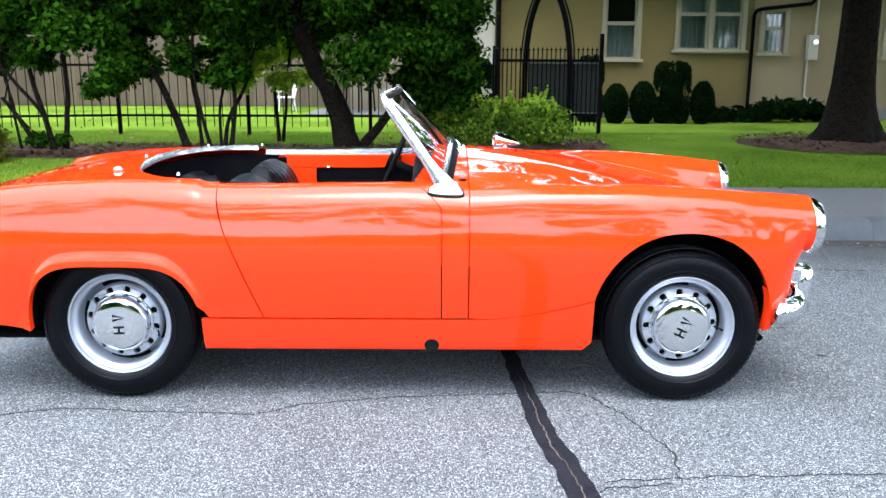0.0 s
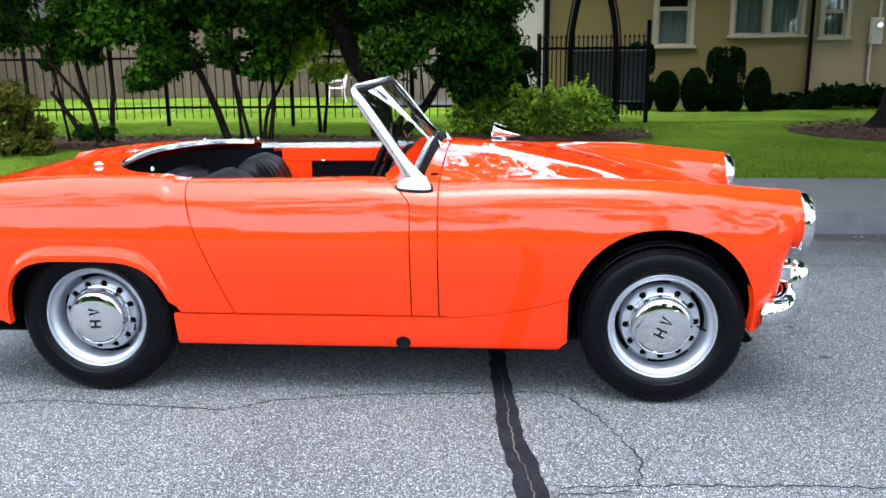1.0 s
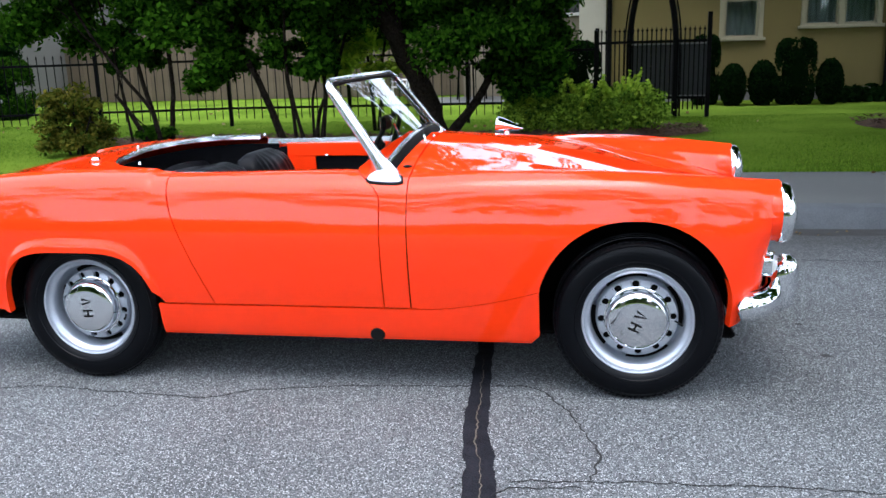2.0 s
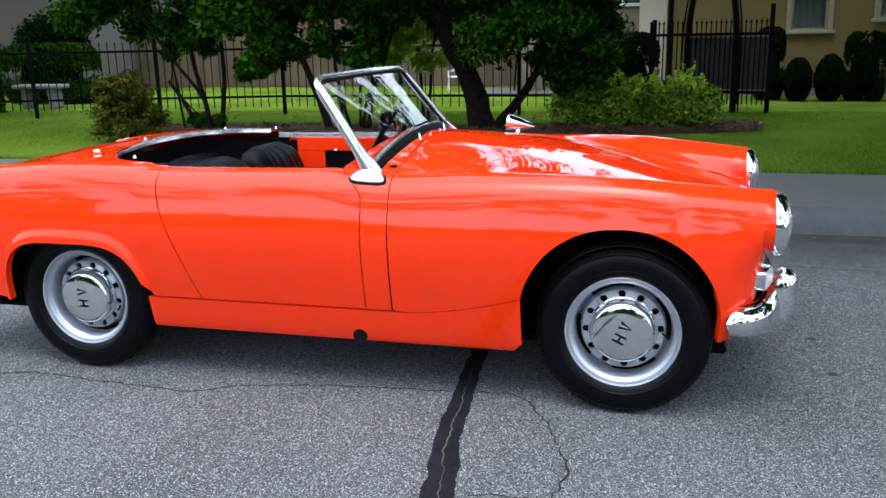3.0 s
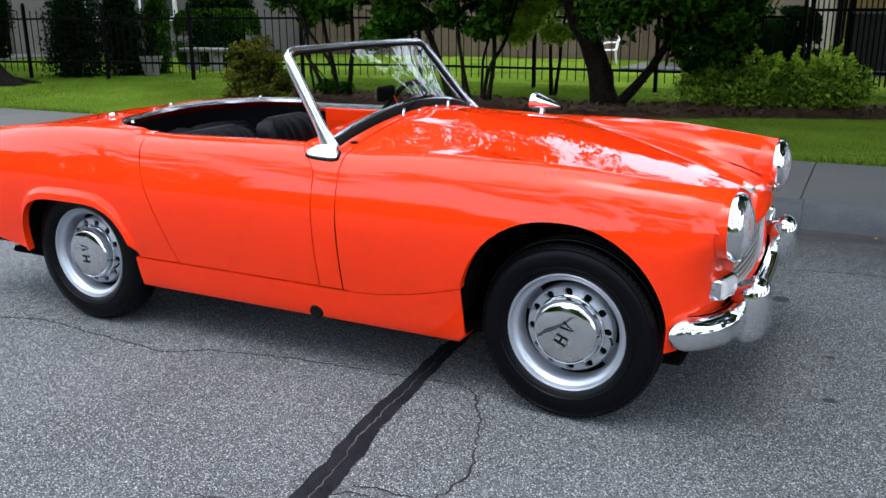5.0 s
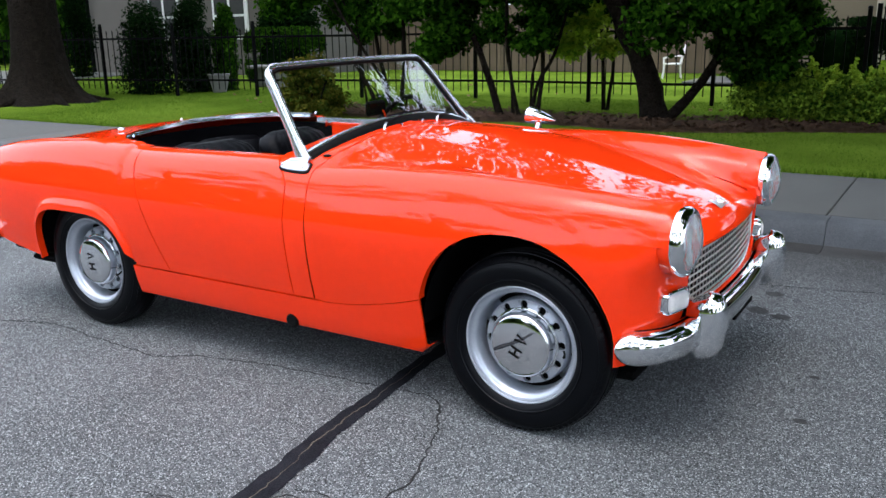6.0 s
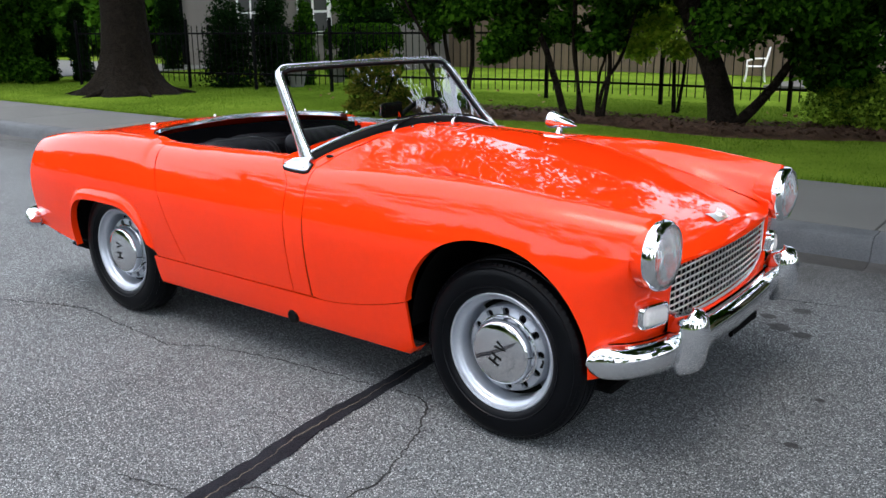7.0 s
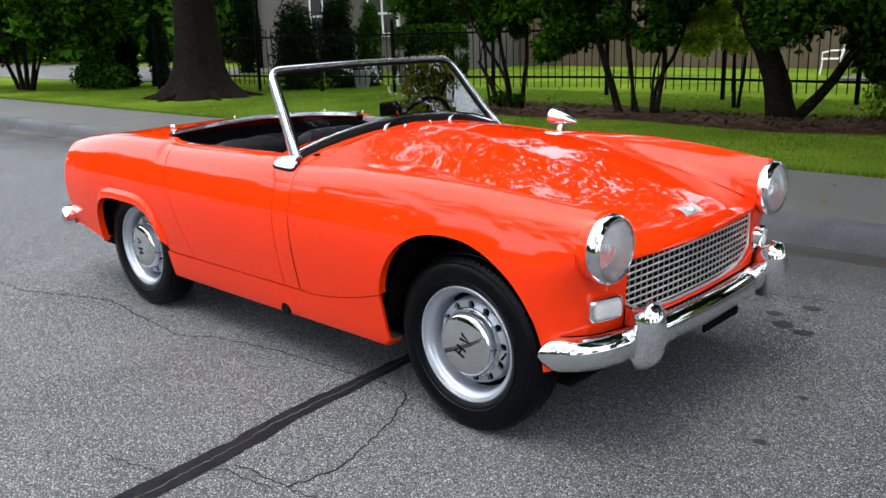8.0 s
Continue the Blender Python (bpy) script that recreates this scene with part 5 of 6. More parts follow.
ribbon("tar_seam", [(0.40, 1.9), (0.42, 0.4), (0.445, -0.25), (0.475, -0.6), (0.50, -0.9), (0.54, -1.1), (0.575, -1.4), (0.60, -1.9), (0.55, -3.2), (0.62, -8)], [0.07, 0.07, 0.065, 0.075, 0.085, 0.09, 0.10, 0.09, 0.09, 0.09], TAR, 0.0025, "black crack-sealing tar strip across the road", "tar strip", 0.006, 4)
ribbon("split", [(0.445, -0.25), (0.48, -0.6), (0.505, -0.95), (0.54, -1.1), (0.585, -1.4), (0.60, -1.9), (0.55, -3.2)], [0.001, 0.003, 0.006, 0.002, 0.0055, 0.002, 0.005], SPLIT_GRIT, 0.0047, "gritty split along the tar strip", "crack", 0.008, 14, 0.02)
crack_lines = [
    ([(-6, -1.3), (-3, -0.98), (-2.0, -0.90), (-1.75, -0.885), (-1.38, -0.735), (-1.2, -0.68), (-0.9, -0.70), (-0.5, -0.725), (-0.36, -0.63), (-0.02, -0.565), (0.40, -0.525), (0.62, -0.50), (0.71, -0.55)], 0.007),
    ([(0.71, -0.55), (0.80, -0.737), (0.86, -0.90), (0.90, -1.02), (0.855, -1.18)], 0.008),
    ([(0.64, -1.20), (0.855, -1.18), (1.04, -1.16), (1.50, -1.144), (2.4, -1.2), (5, -1.1)], 0.006),
    ([(0.26, -1.434), (0.505, -1.38), (0.64, -1.24), (0.84, -1.213)], 0.005),
    ([(0.7, 1.2), (1.8, 1.45), (3.0, 1.38), (5.0, 1.5)], 0.006),
]
for i, (pts, wd) in enumerate(crack_lines):
    ribbon("crack", pts, [wd * (0.80 + 0.30 * math.sin(k * 2.3 + i)) for k in range(len(pts))], CRACK, 0.002, "thin dark crack in the asphalt", "crack", 0.012, 30 + i, 0.018)
for i, (x, y, r) in enumerate(((1.403, 0.95, 0.05), (1.506, 0.904, 0.04), (1.737, 0.297, 0.018), (1.756, -0.091, 0.022), (1.32, 1.065, 0.035), (1.422, 1.221, 0.04))):
    s = Shape().fan([(x + r * (1 + 0.45 * noise.noise(Vector((k * 0.7, i * 3.1, 0.5)))) * math.cos(k * math.pi / 8), y + r * 0.9 * math.sin(k * math.pi / 8), 0.0022) for k in range(16)])
    tagged(new("oil_spot", mesh_of("oil_spot", s, OIL)), "dark oil spot on the asphalt", "oil spot", kind="structure")


# ---- trees and shrubs ----
def leaf_cloud(centres, radii, n, size, seed, squash=0.75, shell=0.5, leaf=1.7):
    """Small folded leaves scattered through a set of clumps."""
    r = np.random.RandomState(seed)
    centres, radii = np.array(centres, float), np.array(radii, float)
    w = radii ** 2 / (radii ** 2).sum()
    k = r.choice(len(centres), n, p=w)
    d = r.normal(size=(n, 3))
    d /= np.linalg.norm(d, axis=1)[:, None]
    rad = radii[k] * (shell + (1 - shell) * r.uniform(0, 1, n) ** 0.7) * r.uniform(0.72, 1.3, n)
    p = centres[k] + d * rad[:, None] * np.array([1, 1, squash])
    up = r.normal(size=(n, 3)) * 0.7 + d * 0.5 + np.array([0, 0, 0.6])
    up /= np.linalg.norm(up, axis=1)[:, None]
    t = r.normal(size=(n, 3))
    t -= up * (t * up).sum(1)[:, None]
    t /= np.linalg.norm(t, axis=1)[:, None]
    b = np.cross(up, t)
    s = size * r.uniform(0.6, 1.35, n)[:, None]
    v = np.stack([p - t * s * leaf / 2, p + b * s * 0.5 - up * s * 0.15, p + t * s * leaf / 2 - up * s * 0.2, p - b * s * 0.5 - up * s * 0.15], 1)
    return v.reshape(-1, 3), np.arange(4 * n).reshape(-1, 4)


def limb(shape, a, b, r0, r1, seed, wob=0.08, n=7, sides=9):
    rr = random.Random(seed)
    a, b = Vector(a), Vector(b)
    L = (b - a).length
    pts, off = [], Vector((0, 0, 0))
    for i in range(n):
        t = i / (n - 1)
        off = off + Vector((rr.uniform(-1, 1), rr.uniform(-1, 1), rr.uniform(-0.3, 0.3))) * wob * L / n
        pts.append(a.lerp(b, t) + off * math.sin(math.pi * min(1, t * 1.2)) + Vector((0, 0, 0)))
    shape.tube(pts, [r0 + (r1 - r0) * (i / (n - 1)) ** 0.8 for i in range(n)], sides)
    return pts


def bough(shape, pts, r0, r1, seed, sides=10, knots=0.10, n=16):
    """A bent stem through given points, knobbly and tapering."""
    fx, fy, fz = (curve(*[(i, p[k]) for i, p in enumerate(pts)]) for k in range(3))
    line = [Vector((fx(u), fy(u), fz(u))) for u in spaced(0, len(pts) - 1, n)]
    wob = [0.5 * r1 * noise.noise(Vector((i * 0.9, seed * 3.7, 0.0))) for i in range(n)]
    line = [p + Vector((w, -w, 0)) for p, w in zip(line, wob)]
    rad = [(r0 + (r1 - r0) * (i / (n - 1)) ** 0.7) * (1 + knots * noise.noise(Vector((i * 0.8, seed * 1.3, 5.0)))) for i in range(n)]
    rad[0] *= 1.5
    rad[1] *= 1.12
    shape.tube(line, rad, sides)
    return line


def tree(name, label, base, stems, clumps, leaves, size, leaf_mat, seed, group="", squash=0.75, twigs=2, category="tree", high=(), high_leaves=0):
    """stems: (foot offset, head, foot radius, head radius). clumps: (x, y, z, radius), all in world metres."""
    t = thing(name, label, category, group=group)
    tr = Shape()
    for i, stem in enumerate(stems):
        if len(stem) == 3:
            way, r0, r1 = stem
            head = (base[0] + way[-1][0], base[1] + way[-1][1], way[-1][2])
            pts = bough(tr, [(base[0] + x, base[1] + y, z) for x, y, z in way], r0, r1, seed + i)
            rr = random.Random(seed * 31 + i)
            near = sorted(clumps, key=lambda c: (Vector(c[:3]) - Vector(head)).length)[:twigs + 2]
            for j, c in enumerate(near[:twigs + 1]):
                limb(tr, pts[rr.choice((-2, -4, -6))], Vector(c[:3]), r1 * 0.7, 0.006, seed * 7 + i + j, 0.25, 6, 6)
            continue
        foot, head, r0, r1 = stem
        pts = limb(tr, (base[0] + foot[0], base[1] + foot[1], base[2] - 0.05), head, r0, r1, seed + i)
        if r0 > 0.07:
            tr.plus(Shape().lathe([(r0 * 1.5, 0.0), (r0 * 1.2, 0.06), (r0, 0.16)], 9).moved(Matrix.Translation((base[0] + foot[0], base[1] + foot[1], base[2] - 0.02)) @ Matrix.Rotation(radians(90), 4, "X")))
        rr = random.Random(seed * 31 + i)
        near = sorted(clumps, key=lambda c: (Vector(c[:3]) - Vector(head)).length)[:twigs + 2]
        for c in near[:twigs + 1]:
            limb(tr, pts[rr.choice((-2, -3, -1))], Vector(c[:3]), r1 * 0.9, 0.008, seed * 7 + i, 0.2, 6, 6)
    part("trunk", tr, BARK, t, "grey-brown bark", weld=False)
    v, f = leaf_cloud([c[:3] for c in clumps], [c[3] for c in clumps], leaves, size, seed, squash, 0.25)
    if high:
        v2, f2 = leaf_cloud([c[:3] for c in high], [c[3] for c in high], high_leaves, 0.068, seed + 500, 1.2)
        v, f = np.concatenate([v, v2]), np.concatenate([f, f2 + len(v)])
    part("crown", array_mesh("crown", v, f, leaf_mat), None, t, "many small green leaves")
    return t


def clump_fan(x0, x1, y0, y1, z0, z1, r0, r1, n, seed):
    rr = random.Random(seed)
    return [(rr.uniform(x0, x1), rr.uniform(y0, y1), rr.uniform(z0, z1), rr.uniform(r0, r1)) for _ in range(n)]


G = 0.13
tree("ornamental_tree", "multi-stemmed small tree with a spreading dark green crown", (-2.72, 6.65, G),
     [([(-0.17, 0, 0.06), (-0.32, 0, 0.52), (-0.49, 0.02, 0.92), (-0.68, 0.05, 1.27), (-0.92, 0.1, 1.70), (-1.2, 0.1, 2.3)], 0.048, 0.030),
      ([(-0.05, 0.08, 0.08), (-0.08, 0.1, 0.55), (-0.15, 0.15, 0.90), (-0.2, 0.2, 1.6), (-0.3, 0.25, 2.3)], 0.024, 0.014),
      ([(0.11, -0.05, 0.08), (0.0, -0.06, 0.58), (-0.05, -0.1, 1.0), (-0.02, -0.15, 1.6), (0.05, -0.2, 2.4)], 0.024, 0.014),
      ([(0.22, 0.03, 0.08), (0.29, 0.04, 0.50), (0.48, 0.1, 0.86), (0.60, 0.15, 1.30), (0.85, 0.2, 2.1)], 0.028, 0.015),
      ([(0.31, -0.03, 0.08), (0.39, 0, 0.70), (0.34, 0.05, 1.10), (0.42, 0.05, 1.65), (0.5, 0, 2.4)], 0.030, 0.018),
      ([(0.17, 0.12, 0.08), (0.15, 0.2, 0.60), (0.20, 0.3, 1.0), (0.12, 0.4, 2.2)], 0.020, 0.012)],
     clump_fan(-4.15, -1.5, 5.9, 7.5, 1.25, 2.9, 0.22, 0.42, 50, 1) + clump_fan(-3.95, -3.3, 6.2, 7.0, 0.85, 1.35, 0.13, 0.22, 14, 61) + clump_fan(-3.0, -2.2, 6.2, 7.2, 0.95, 1.3, 0.10, 0.20, 12, 62), 66000, 0.050, LEAF_A, 11, high=clump_fan(-5.2, -1.2, 4.8, 8.0, 3.2, 6.0, 0.25, 0.6, 30, 301), high_leaves=9000)
tree("ornamental_tree", "slender multi-stemmed tree with drooping green branches in the mulch bed", (-4.45, 6.5, G),
     [([(0, 0, 0.06), (-0.06, 0, 0.45), (-0.18, 0, 0.94), (-0.27, 0.05, 1.53), (-0.26, 0.1, 2.3)], 0.036, 0.022),
      ([(0.10, 0.05, 0.06), (0.15, 0.05, 0.45), (0.17, 0.1, 0.85), (0.15, 0.1, 1.55), (0.2, 0.1, 2.4)], 0.036, 0.022),
      ([(-0.14, -0.04, 0.10), (-0.33, -0.05, 0.48), (-0.53, -0.05, 0.76)], 0.042, 0.018),
      ([(-0.37, 0, 0.05), (-0.43, 0, 0.5), (-0.52, 0.05, 1.05), (-0.7, 0.1, 1.9)], 0.020, 0.011),
      ([(0.06, -0.08, 0.06), (-0.02, -0.1, 0.5), (-0.35, -0.1, 0.95), (-0.75, -0.1, 1.5), (-1.1, -0.1, 2.2)], 0.028, 0.015)],
     clump_fan(-6.1, -3.7, 6.0, 7.5, 1.45, 3.0, 0.20, 0.40, 44, 2) + clump_fan(-5.3, -4.6, 6.3, 7.2, 1.05, 1.5, 0.10, 0.20, 12, 63) + clump_fan(-4.7, -4.2, 6.35, 6.65, 0.16, 0.34, 0.06, 0.10, 8, 64), 46000, 0.048, LEAF_A, 23, high=clump_fan(-9.0, -4.4, 4.8, 8.0, 3.4, 6.0, 0.25, 0.6, 30, 302), high_leaves=9000)
tree("leaning_tree", "old leaning tree with a thick twisted trunk and dense green crown", (-0.88, 6.95, G),
     [([(-0.15, 0, 0.04), (-0.22, 0, 0.40), (-0.33, 0, 0.76), (-0.53, 0, 1.12), (-0.69, 0, 1.45), (-0.93, 0, 1.73), (-1.5, 0, 2.3)], 0.165, 0.085),
      ([(-0.52, 0.02, 1.08), (-0.62, 0.05, 1.45), (-0.72, 0.1, 1.85), (-0.9, 0.1, 2.5)], 0.075, 0.05),
      ([(-0.10, -0.04, 0.04), (0.08, -0.02, 0.24), (0.28, 0, 0.48), (0.48, 0, 0.78), (0.66, 0.05, 1.12), (0.75, 0.1, 1.7)], 0.080, 0.03)],
     clump_fan(-1.75, -0.3, 6.3, 7.9, 1.2, 2.9, 0.22, 0.45, 36, 3) + clump_fan(-0.4, 0.42, 6.3, 7.9, 1.2, 2.1, 0.20, 0.36, 24, 67) + clump_fan(-0.35, 0.45, 6.4, 7.6, 0.85, 1.3, 0.14, 0.24, 20, 65) + clump_fan(-0.15, 0.40, 6.6, 7.4, 0.55, 0.95, 0.10, 0.16, 11, 66), 56000, 0.048, LEAF_A, 37, high=clump_fan(-2.6, 0.2, 4.8, 8.2, 3.0, 6.0, 0.20, 0.45, 26, 303) + clump_fan(-0.1, 1.5, 5.2, 8.0, 2.7, 4.6, 0.14, 0.28, 15, 69) + clump_fan(-0.9, 1.3, 3.4, 6.4, 4.1, 6.2, 0.28, 0.5, 34, 70), high_leaves=15500)
tree("young_tree", "small bright yellow-green tree beside the iron fence", (-2.1, 8.05, G),
     [((0, 0, 0), (-2.2, 8.1, 1.4), 0.03, 0.015), ((0.05, 0, 0), (-1.9, 8.1, 1.5), 0.025, 0.015)],
     clump_fan(-2.9, -1.6, 7.75, 8.6, 0.85, 2.9, 0.12, 0.30, 40, 4), 15000, 0.052, LEAF_YOUNG_LIT, 41)
tree("barberry_shrub", "small rusty green shrub standing in the lawn", (-5.05, 5.6, G - 0.02),
     [((-0.05, 0, 0), (-5.3, 5.6, 0.6), 0.02, 0.008), ((0.05, 0, 0), (-4.8, 5.6, 0.6), 0.02, 0.008), ((0, 0.05, 0), (-5.05, 5.65, 0.7), 0.02, 0.008)],
     [(x, y, z, r) for x, y, z, r in clump_fan(-5.46, -4.62, 5.28, 5.92, 0.18, 0.86, 0.07, 0.14, 130, 44) if ((x + 5.04) / 0.42) ** 2 + ((y - 5.6) / 0.34) ** 2 < 1.0 - 0.8 * max(0, (z - 0.45) / 0.45)], 8000, 0.030, LEAF_RUST, 43, category="shrub")
spirea = tree("spirea_bush", "wide leafy green bush with pale shoots beside the mulch bed", (0.95, 7.35, G),
              [((-0.3 + 0.15 * i, 0, 0), (0.25 + 0.35 * i, 7.35, 0.6), 0.015, 0.008) for i in range(5)],
              [(0.0 + 0.24 * i, 7.35 + 0.12 * math.sin(i * 2.1), 0.35 + 0.06 * math.sin(i * 1.3), 0.31) for i in range(7)] + [(-0.1 + 0.09 * i, 7.25 + 0.2 * math.sin(i * 3.7), 0.58 + 0.08 * math.sin(i * 2.3), 0.09) for i in range(20)], 24000, 0.030, LEAF_SPIREA, 47, category="shrub")
rr = random.Random(77)
shoots = []
for i in range(58):
    x, y, h = rr.uniform(-0.22, 1.62), rr.uniform(7.08, 7.5), rr.uniform(0.10, 0.27)
    lean, foot = rr.uniform(-0.10, 0.10), rr.uniform(0.42, 0.64)
    shoots += [(x + lean * k / 6, y, foot + h * k / 6, 0.030 - 0.003 * k) for k in range(7)]
v, f = leaf_cloud([c[:3] for c in shoots], [c[3] for c in shoots], 7000, 0.030, 78)
part("young_growth", array_mesh("young_growth", v, f, LEAF_YOUNG_LIT), None, spirea, "pale upright young growth")


def street_tree(x, y, r, label, seed, height=6.5, clumps=None, leaves=0, leaf=0.11):
    t = thing("street_tree", label, "tree", group="street trees")
    s = Shape()
    rows = []
    for z in [0.0, 0.05, 0.12, 0.22, 0.36, 0.55, 0.8, 1.2, 1.8, 2.6, 3.6, 5.0, height]:
        k = 1 + 1.15 * math.exp(-z / 0.26) + 0.25 * math.exp(-z / 0.9) - 0.04 * z
        rows.append([(x + r * k * math.cos(a) * (1 + (0.22 * math.exp(-z / 0.3)) * math.sin(5 * a + seed) + 0.05 * math.sin(11 * a + z * 2 + seed)) + 0.03 * z * math.sin(seed), y + r * k * math.sin(a) * (1 + 0.2 * math.exp(-z / 0.3) * math.sin(5 * a + seed)), G - 0.04 + z) for a in spaced(0, 2 * math.pi, 41)[:-1]])
    s.grid(rows, close=True)
    for k in range(5):
        a = 1.1 + k * 1.25
        limb(s, (x, y, height * 0.72 + 0.3 * k), (x + 3.0 * math.cos(a), y + 3.0 * math.sin(a), height + 1.0), r * 0.5, 0.06, seed + k, 0.12)
    for k in range(6):
        a = k * 1.05 + seed
        limb(s, (x + r * 1.5 * math.cos(a), y + r * 1.5 * math.sin(a), G + 0.05), (x + r * 3.0 * math.cos(a), y + r * 3.0 * math.sin(a), G - 0.03), r * 0.28, r * 0.08, seed + k, 0.1, 6)
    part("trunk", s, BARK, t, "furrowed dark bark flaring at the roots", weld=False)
    if clumps:
        v, f = leaf_cloud([c[:3] for c in clumps], [c[3] for c in clumps], leaves, leaf, seed)
        part("crown", array_mesh("crown", v, f, LEAF_A), None, t, "high leafy crown")


# the clumps at y 8 to 12 are out of view, added to shade the house wall
street_tree(5.55, 8.0, 0.235, "large street tree trunk flaring into a ring of mulch", 3, clumps=clump_fan(1.5, 13.0, -2.2, 8.0, 5.5, 9.0, 0.6, 1.2, 90, 8) + clump_fan(4.2, 13.0, 8.0, 12.0, 3.5, 6.0, 0.5, 0.9, 36, 18) + clump_fan(3.2, 13.0, 3.0, 7.5, 3.0, 5.5, 0.4, 0.8, 60, 28) + clump_fan(1.2, 6.0, 4.2, 8.6, 4.2, 7.2, 0.4, 0.8, 60, 38) + clump_fan(1.7, 7.0, 5.0, 9.4, 3.0, 5.0, 0.35, 0.65, 64, 48) + clump_fan(1.0, 6.5, 1.8, 5.5, 5.0, 8.0, 0.5, 0.9, 60, 58) + clump_fan(2.6, 9.0, -3.2, 2.6, 5.0, 8.5, 0.5, 0.9, 60, 68), leaves=240000, leaf=0.085)
# the clumps below z = 6 are out of view, added to shade lawn and trunk
street_tree(-11.2, 6.0, 0.37, "massive old street tree with spreading surface roots in the lawn", 6, clumps=clump_fan(-18, -0.5, 4.6, 7.6, 5.5, 8.5, 0.6, 1.2, 90, 9) + clump_fan(-19, -9.5, 7.0, 12.5, 3.6, 6.0, 0.5, 0.9, 36, 19) + clump_fan(-20.0, -8.0, 5.0, 8.5, 3.1, 5.5, 0.4, 0.8, 50, 29), leaves=30000)
street_tree(-12.5, -10.8, 0.30, "tall street tree across the road with a high crown", 5, clumps=clump_fan(-12.0, 4.0, -13.0, -6.8, 4.4, 9.0, 0.35, 0.8, 80, 15), leaves=15000, leaf=0.11, height=5.0)
street_tree(10.0, -10.8, 0.28, "tall street tree across the road with a spreading crown", 7, clumps=clump_fan(4.0, 17.0, -13.0, -6.8, 4.4, 9.0, 0.35, 0.8, 66, 16), leaves=12000, leaf=0.11, height=5.0)

# clipped evergreens along the house
def clipped(x, y, w, dpt, h, label, seed, round_top=True, mat=LEAF_DARK, z=None):
    t = thing("clipped_shrub", label, "shrub", group="clipped shrubs by the house")
    z = G - 0.03 if z is None else z
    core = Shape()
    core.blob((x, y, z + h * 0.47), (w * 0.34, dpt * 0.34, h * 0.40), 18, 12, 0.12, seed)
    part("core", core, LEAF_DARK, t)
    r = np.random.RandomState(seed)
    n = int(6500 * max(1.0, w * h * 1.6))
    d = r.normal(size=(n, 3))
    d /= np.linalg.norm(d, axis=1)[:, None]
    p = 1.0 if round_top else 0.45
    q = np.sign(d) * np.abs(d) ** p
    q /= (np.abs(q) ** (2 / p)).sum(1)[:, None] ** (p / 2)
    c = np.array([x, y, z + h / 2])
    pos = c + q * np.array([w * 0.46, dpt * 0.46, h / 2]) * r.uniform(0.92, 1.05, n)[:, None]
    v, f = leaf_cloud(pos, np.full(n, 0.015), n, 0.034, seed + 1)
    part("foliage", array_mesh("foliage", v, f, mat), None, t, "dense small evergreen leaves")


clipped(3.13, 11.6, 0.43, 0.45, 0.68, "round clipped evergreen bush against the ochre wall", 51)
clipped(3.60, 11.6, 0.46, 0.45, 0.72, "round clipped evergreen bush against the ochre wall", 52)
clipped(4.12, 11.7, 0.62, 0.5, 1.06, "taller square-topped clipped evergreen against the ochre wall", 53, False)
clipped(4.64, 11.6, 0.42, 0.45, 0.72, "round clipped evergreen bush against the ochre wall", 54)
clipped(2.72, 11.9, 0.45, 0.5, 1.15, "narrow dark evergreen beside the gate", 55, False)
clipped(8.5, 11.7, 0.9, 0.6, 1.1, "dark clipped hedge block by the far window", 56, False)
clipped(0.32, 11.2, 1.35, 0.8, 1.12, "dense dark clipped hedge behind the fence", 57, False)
tree("ivy_bed", "glossy dark groundcover leaves along the house wall", (6.0, 12.1, G), [((0, 0, 0), (6.0, 12.1, 0.3), 0.01, 0.005)],
     [(5.0 + 0.22 * i, 12.0 + 0.1 * math.sin(i), 0.20 + (0.14 if i > 3 and i < 9 else 0.0), 0.24) for i in range(11)], 3500, 0.075, LEAF_DARK, 61, category="groundcover")

# ---- iron fence and gate ----
fence = thing("iron_fence", "black wrought iron picket fence round the back lawn", "fence")
posts = [(-14.2, 6.80), (-11.48, 7.44), (-10.0, 7.79), (-8.43, 8.155), (-6.53, 8.61), (-4.63, 9.06), (-2.735, 9.06), (-0.95, 9.06), (0.88, 9.06)]
post_m = mesh_of("post", Shape().box(-0.025, 0.025, -0.025, 0.025, 0.05, 1.27, 0.004).plus(Shape().blob((0, 0, 1.29), (0.032, 0.032, 0.025), 10, 6)), IRON)
picket_m = mesh_of("picket", Shape().box(-0.006, 0.006, -0.006, 0.006, 0.17, 1.14).plus(Shape().tube([(0, 0, 1.14), (0, 0, 1.16), (0, 0, 1.20)], [0.008, 0.013, 0.001], 6)), IRON)
for x, y in posts:
    part("post", post_m, None, fence, at=Matrix.Translation((x, y, 0.06)))
for (xa, ya), (xb, yb) in zip(posts, posts[1:]):
    L, ang = math.hypot(xb - xa, yb - ya), math.atan2(yb - ya, xb - xa)
    for z in (0.33, 1.05):
        part("rail", Shape().box(0, L, -0.010, 0.010, z - 0.017, z + 0.017), IRON, fence, at=Matrix.Translation((xa, ya, 0.06)) @ Matrix.Rotation(ang, 4, "Z"), smooth=False)
    n = round(L / 0.125)
    for i in range(1, n):
        part("picket", picket_m, None, fence, at=Matrix.Translation((xa + (xb - xa) * i / n, ya + (yb - ya) * i / n, 0.06)) @ Matrix.Rotation(ang, 4, "Z"))
gate = thing("garden_gate", "black iron garden gate panel standing at the end of the fence", "gate")
ga, gb = Vector((0.90, 9.95)), Vector((2.46, 9.45))
gd = (gb - ga)
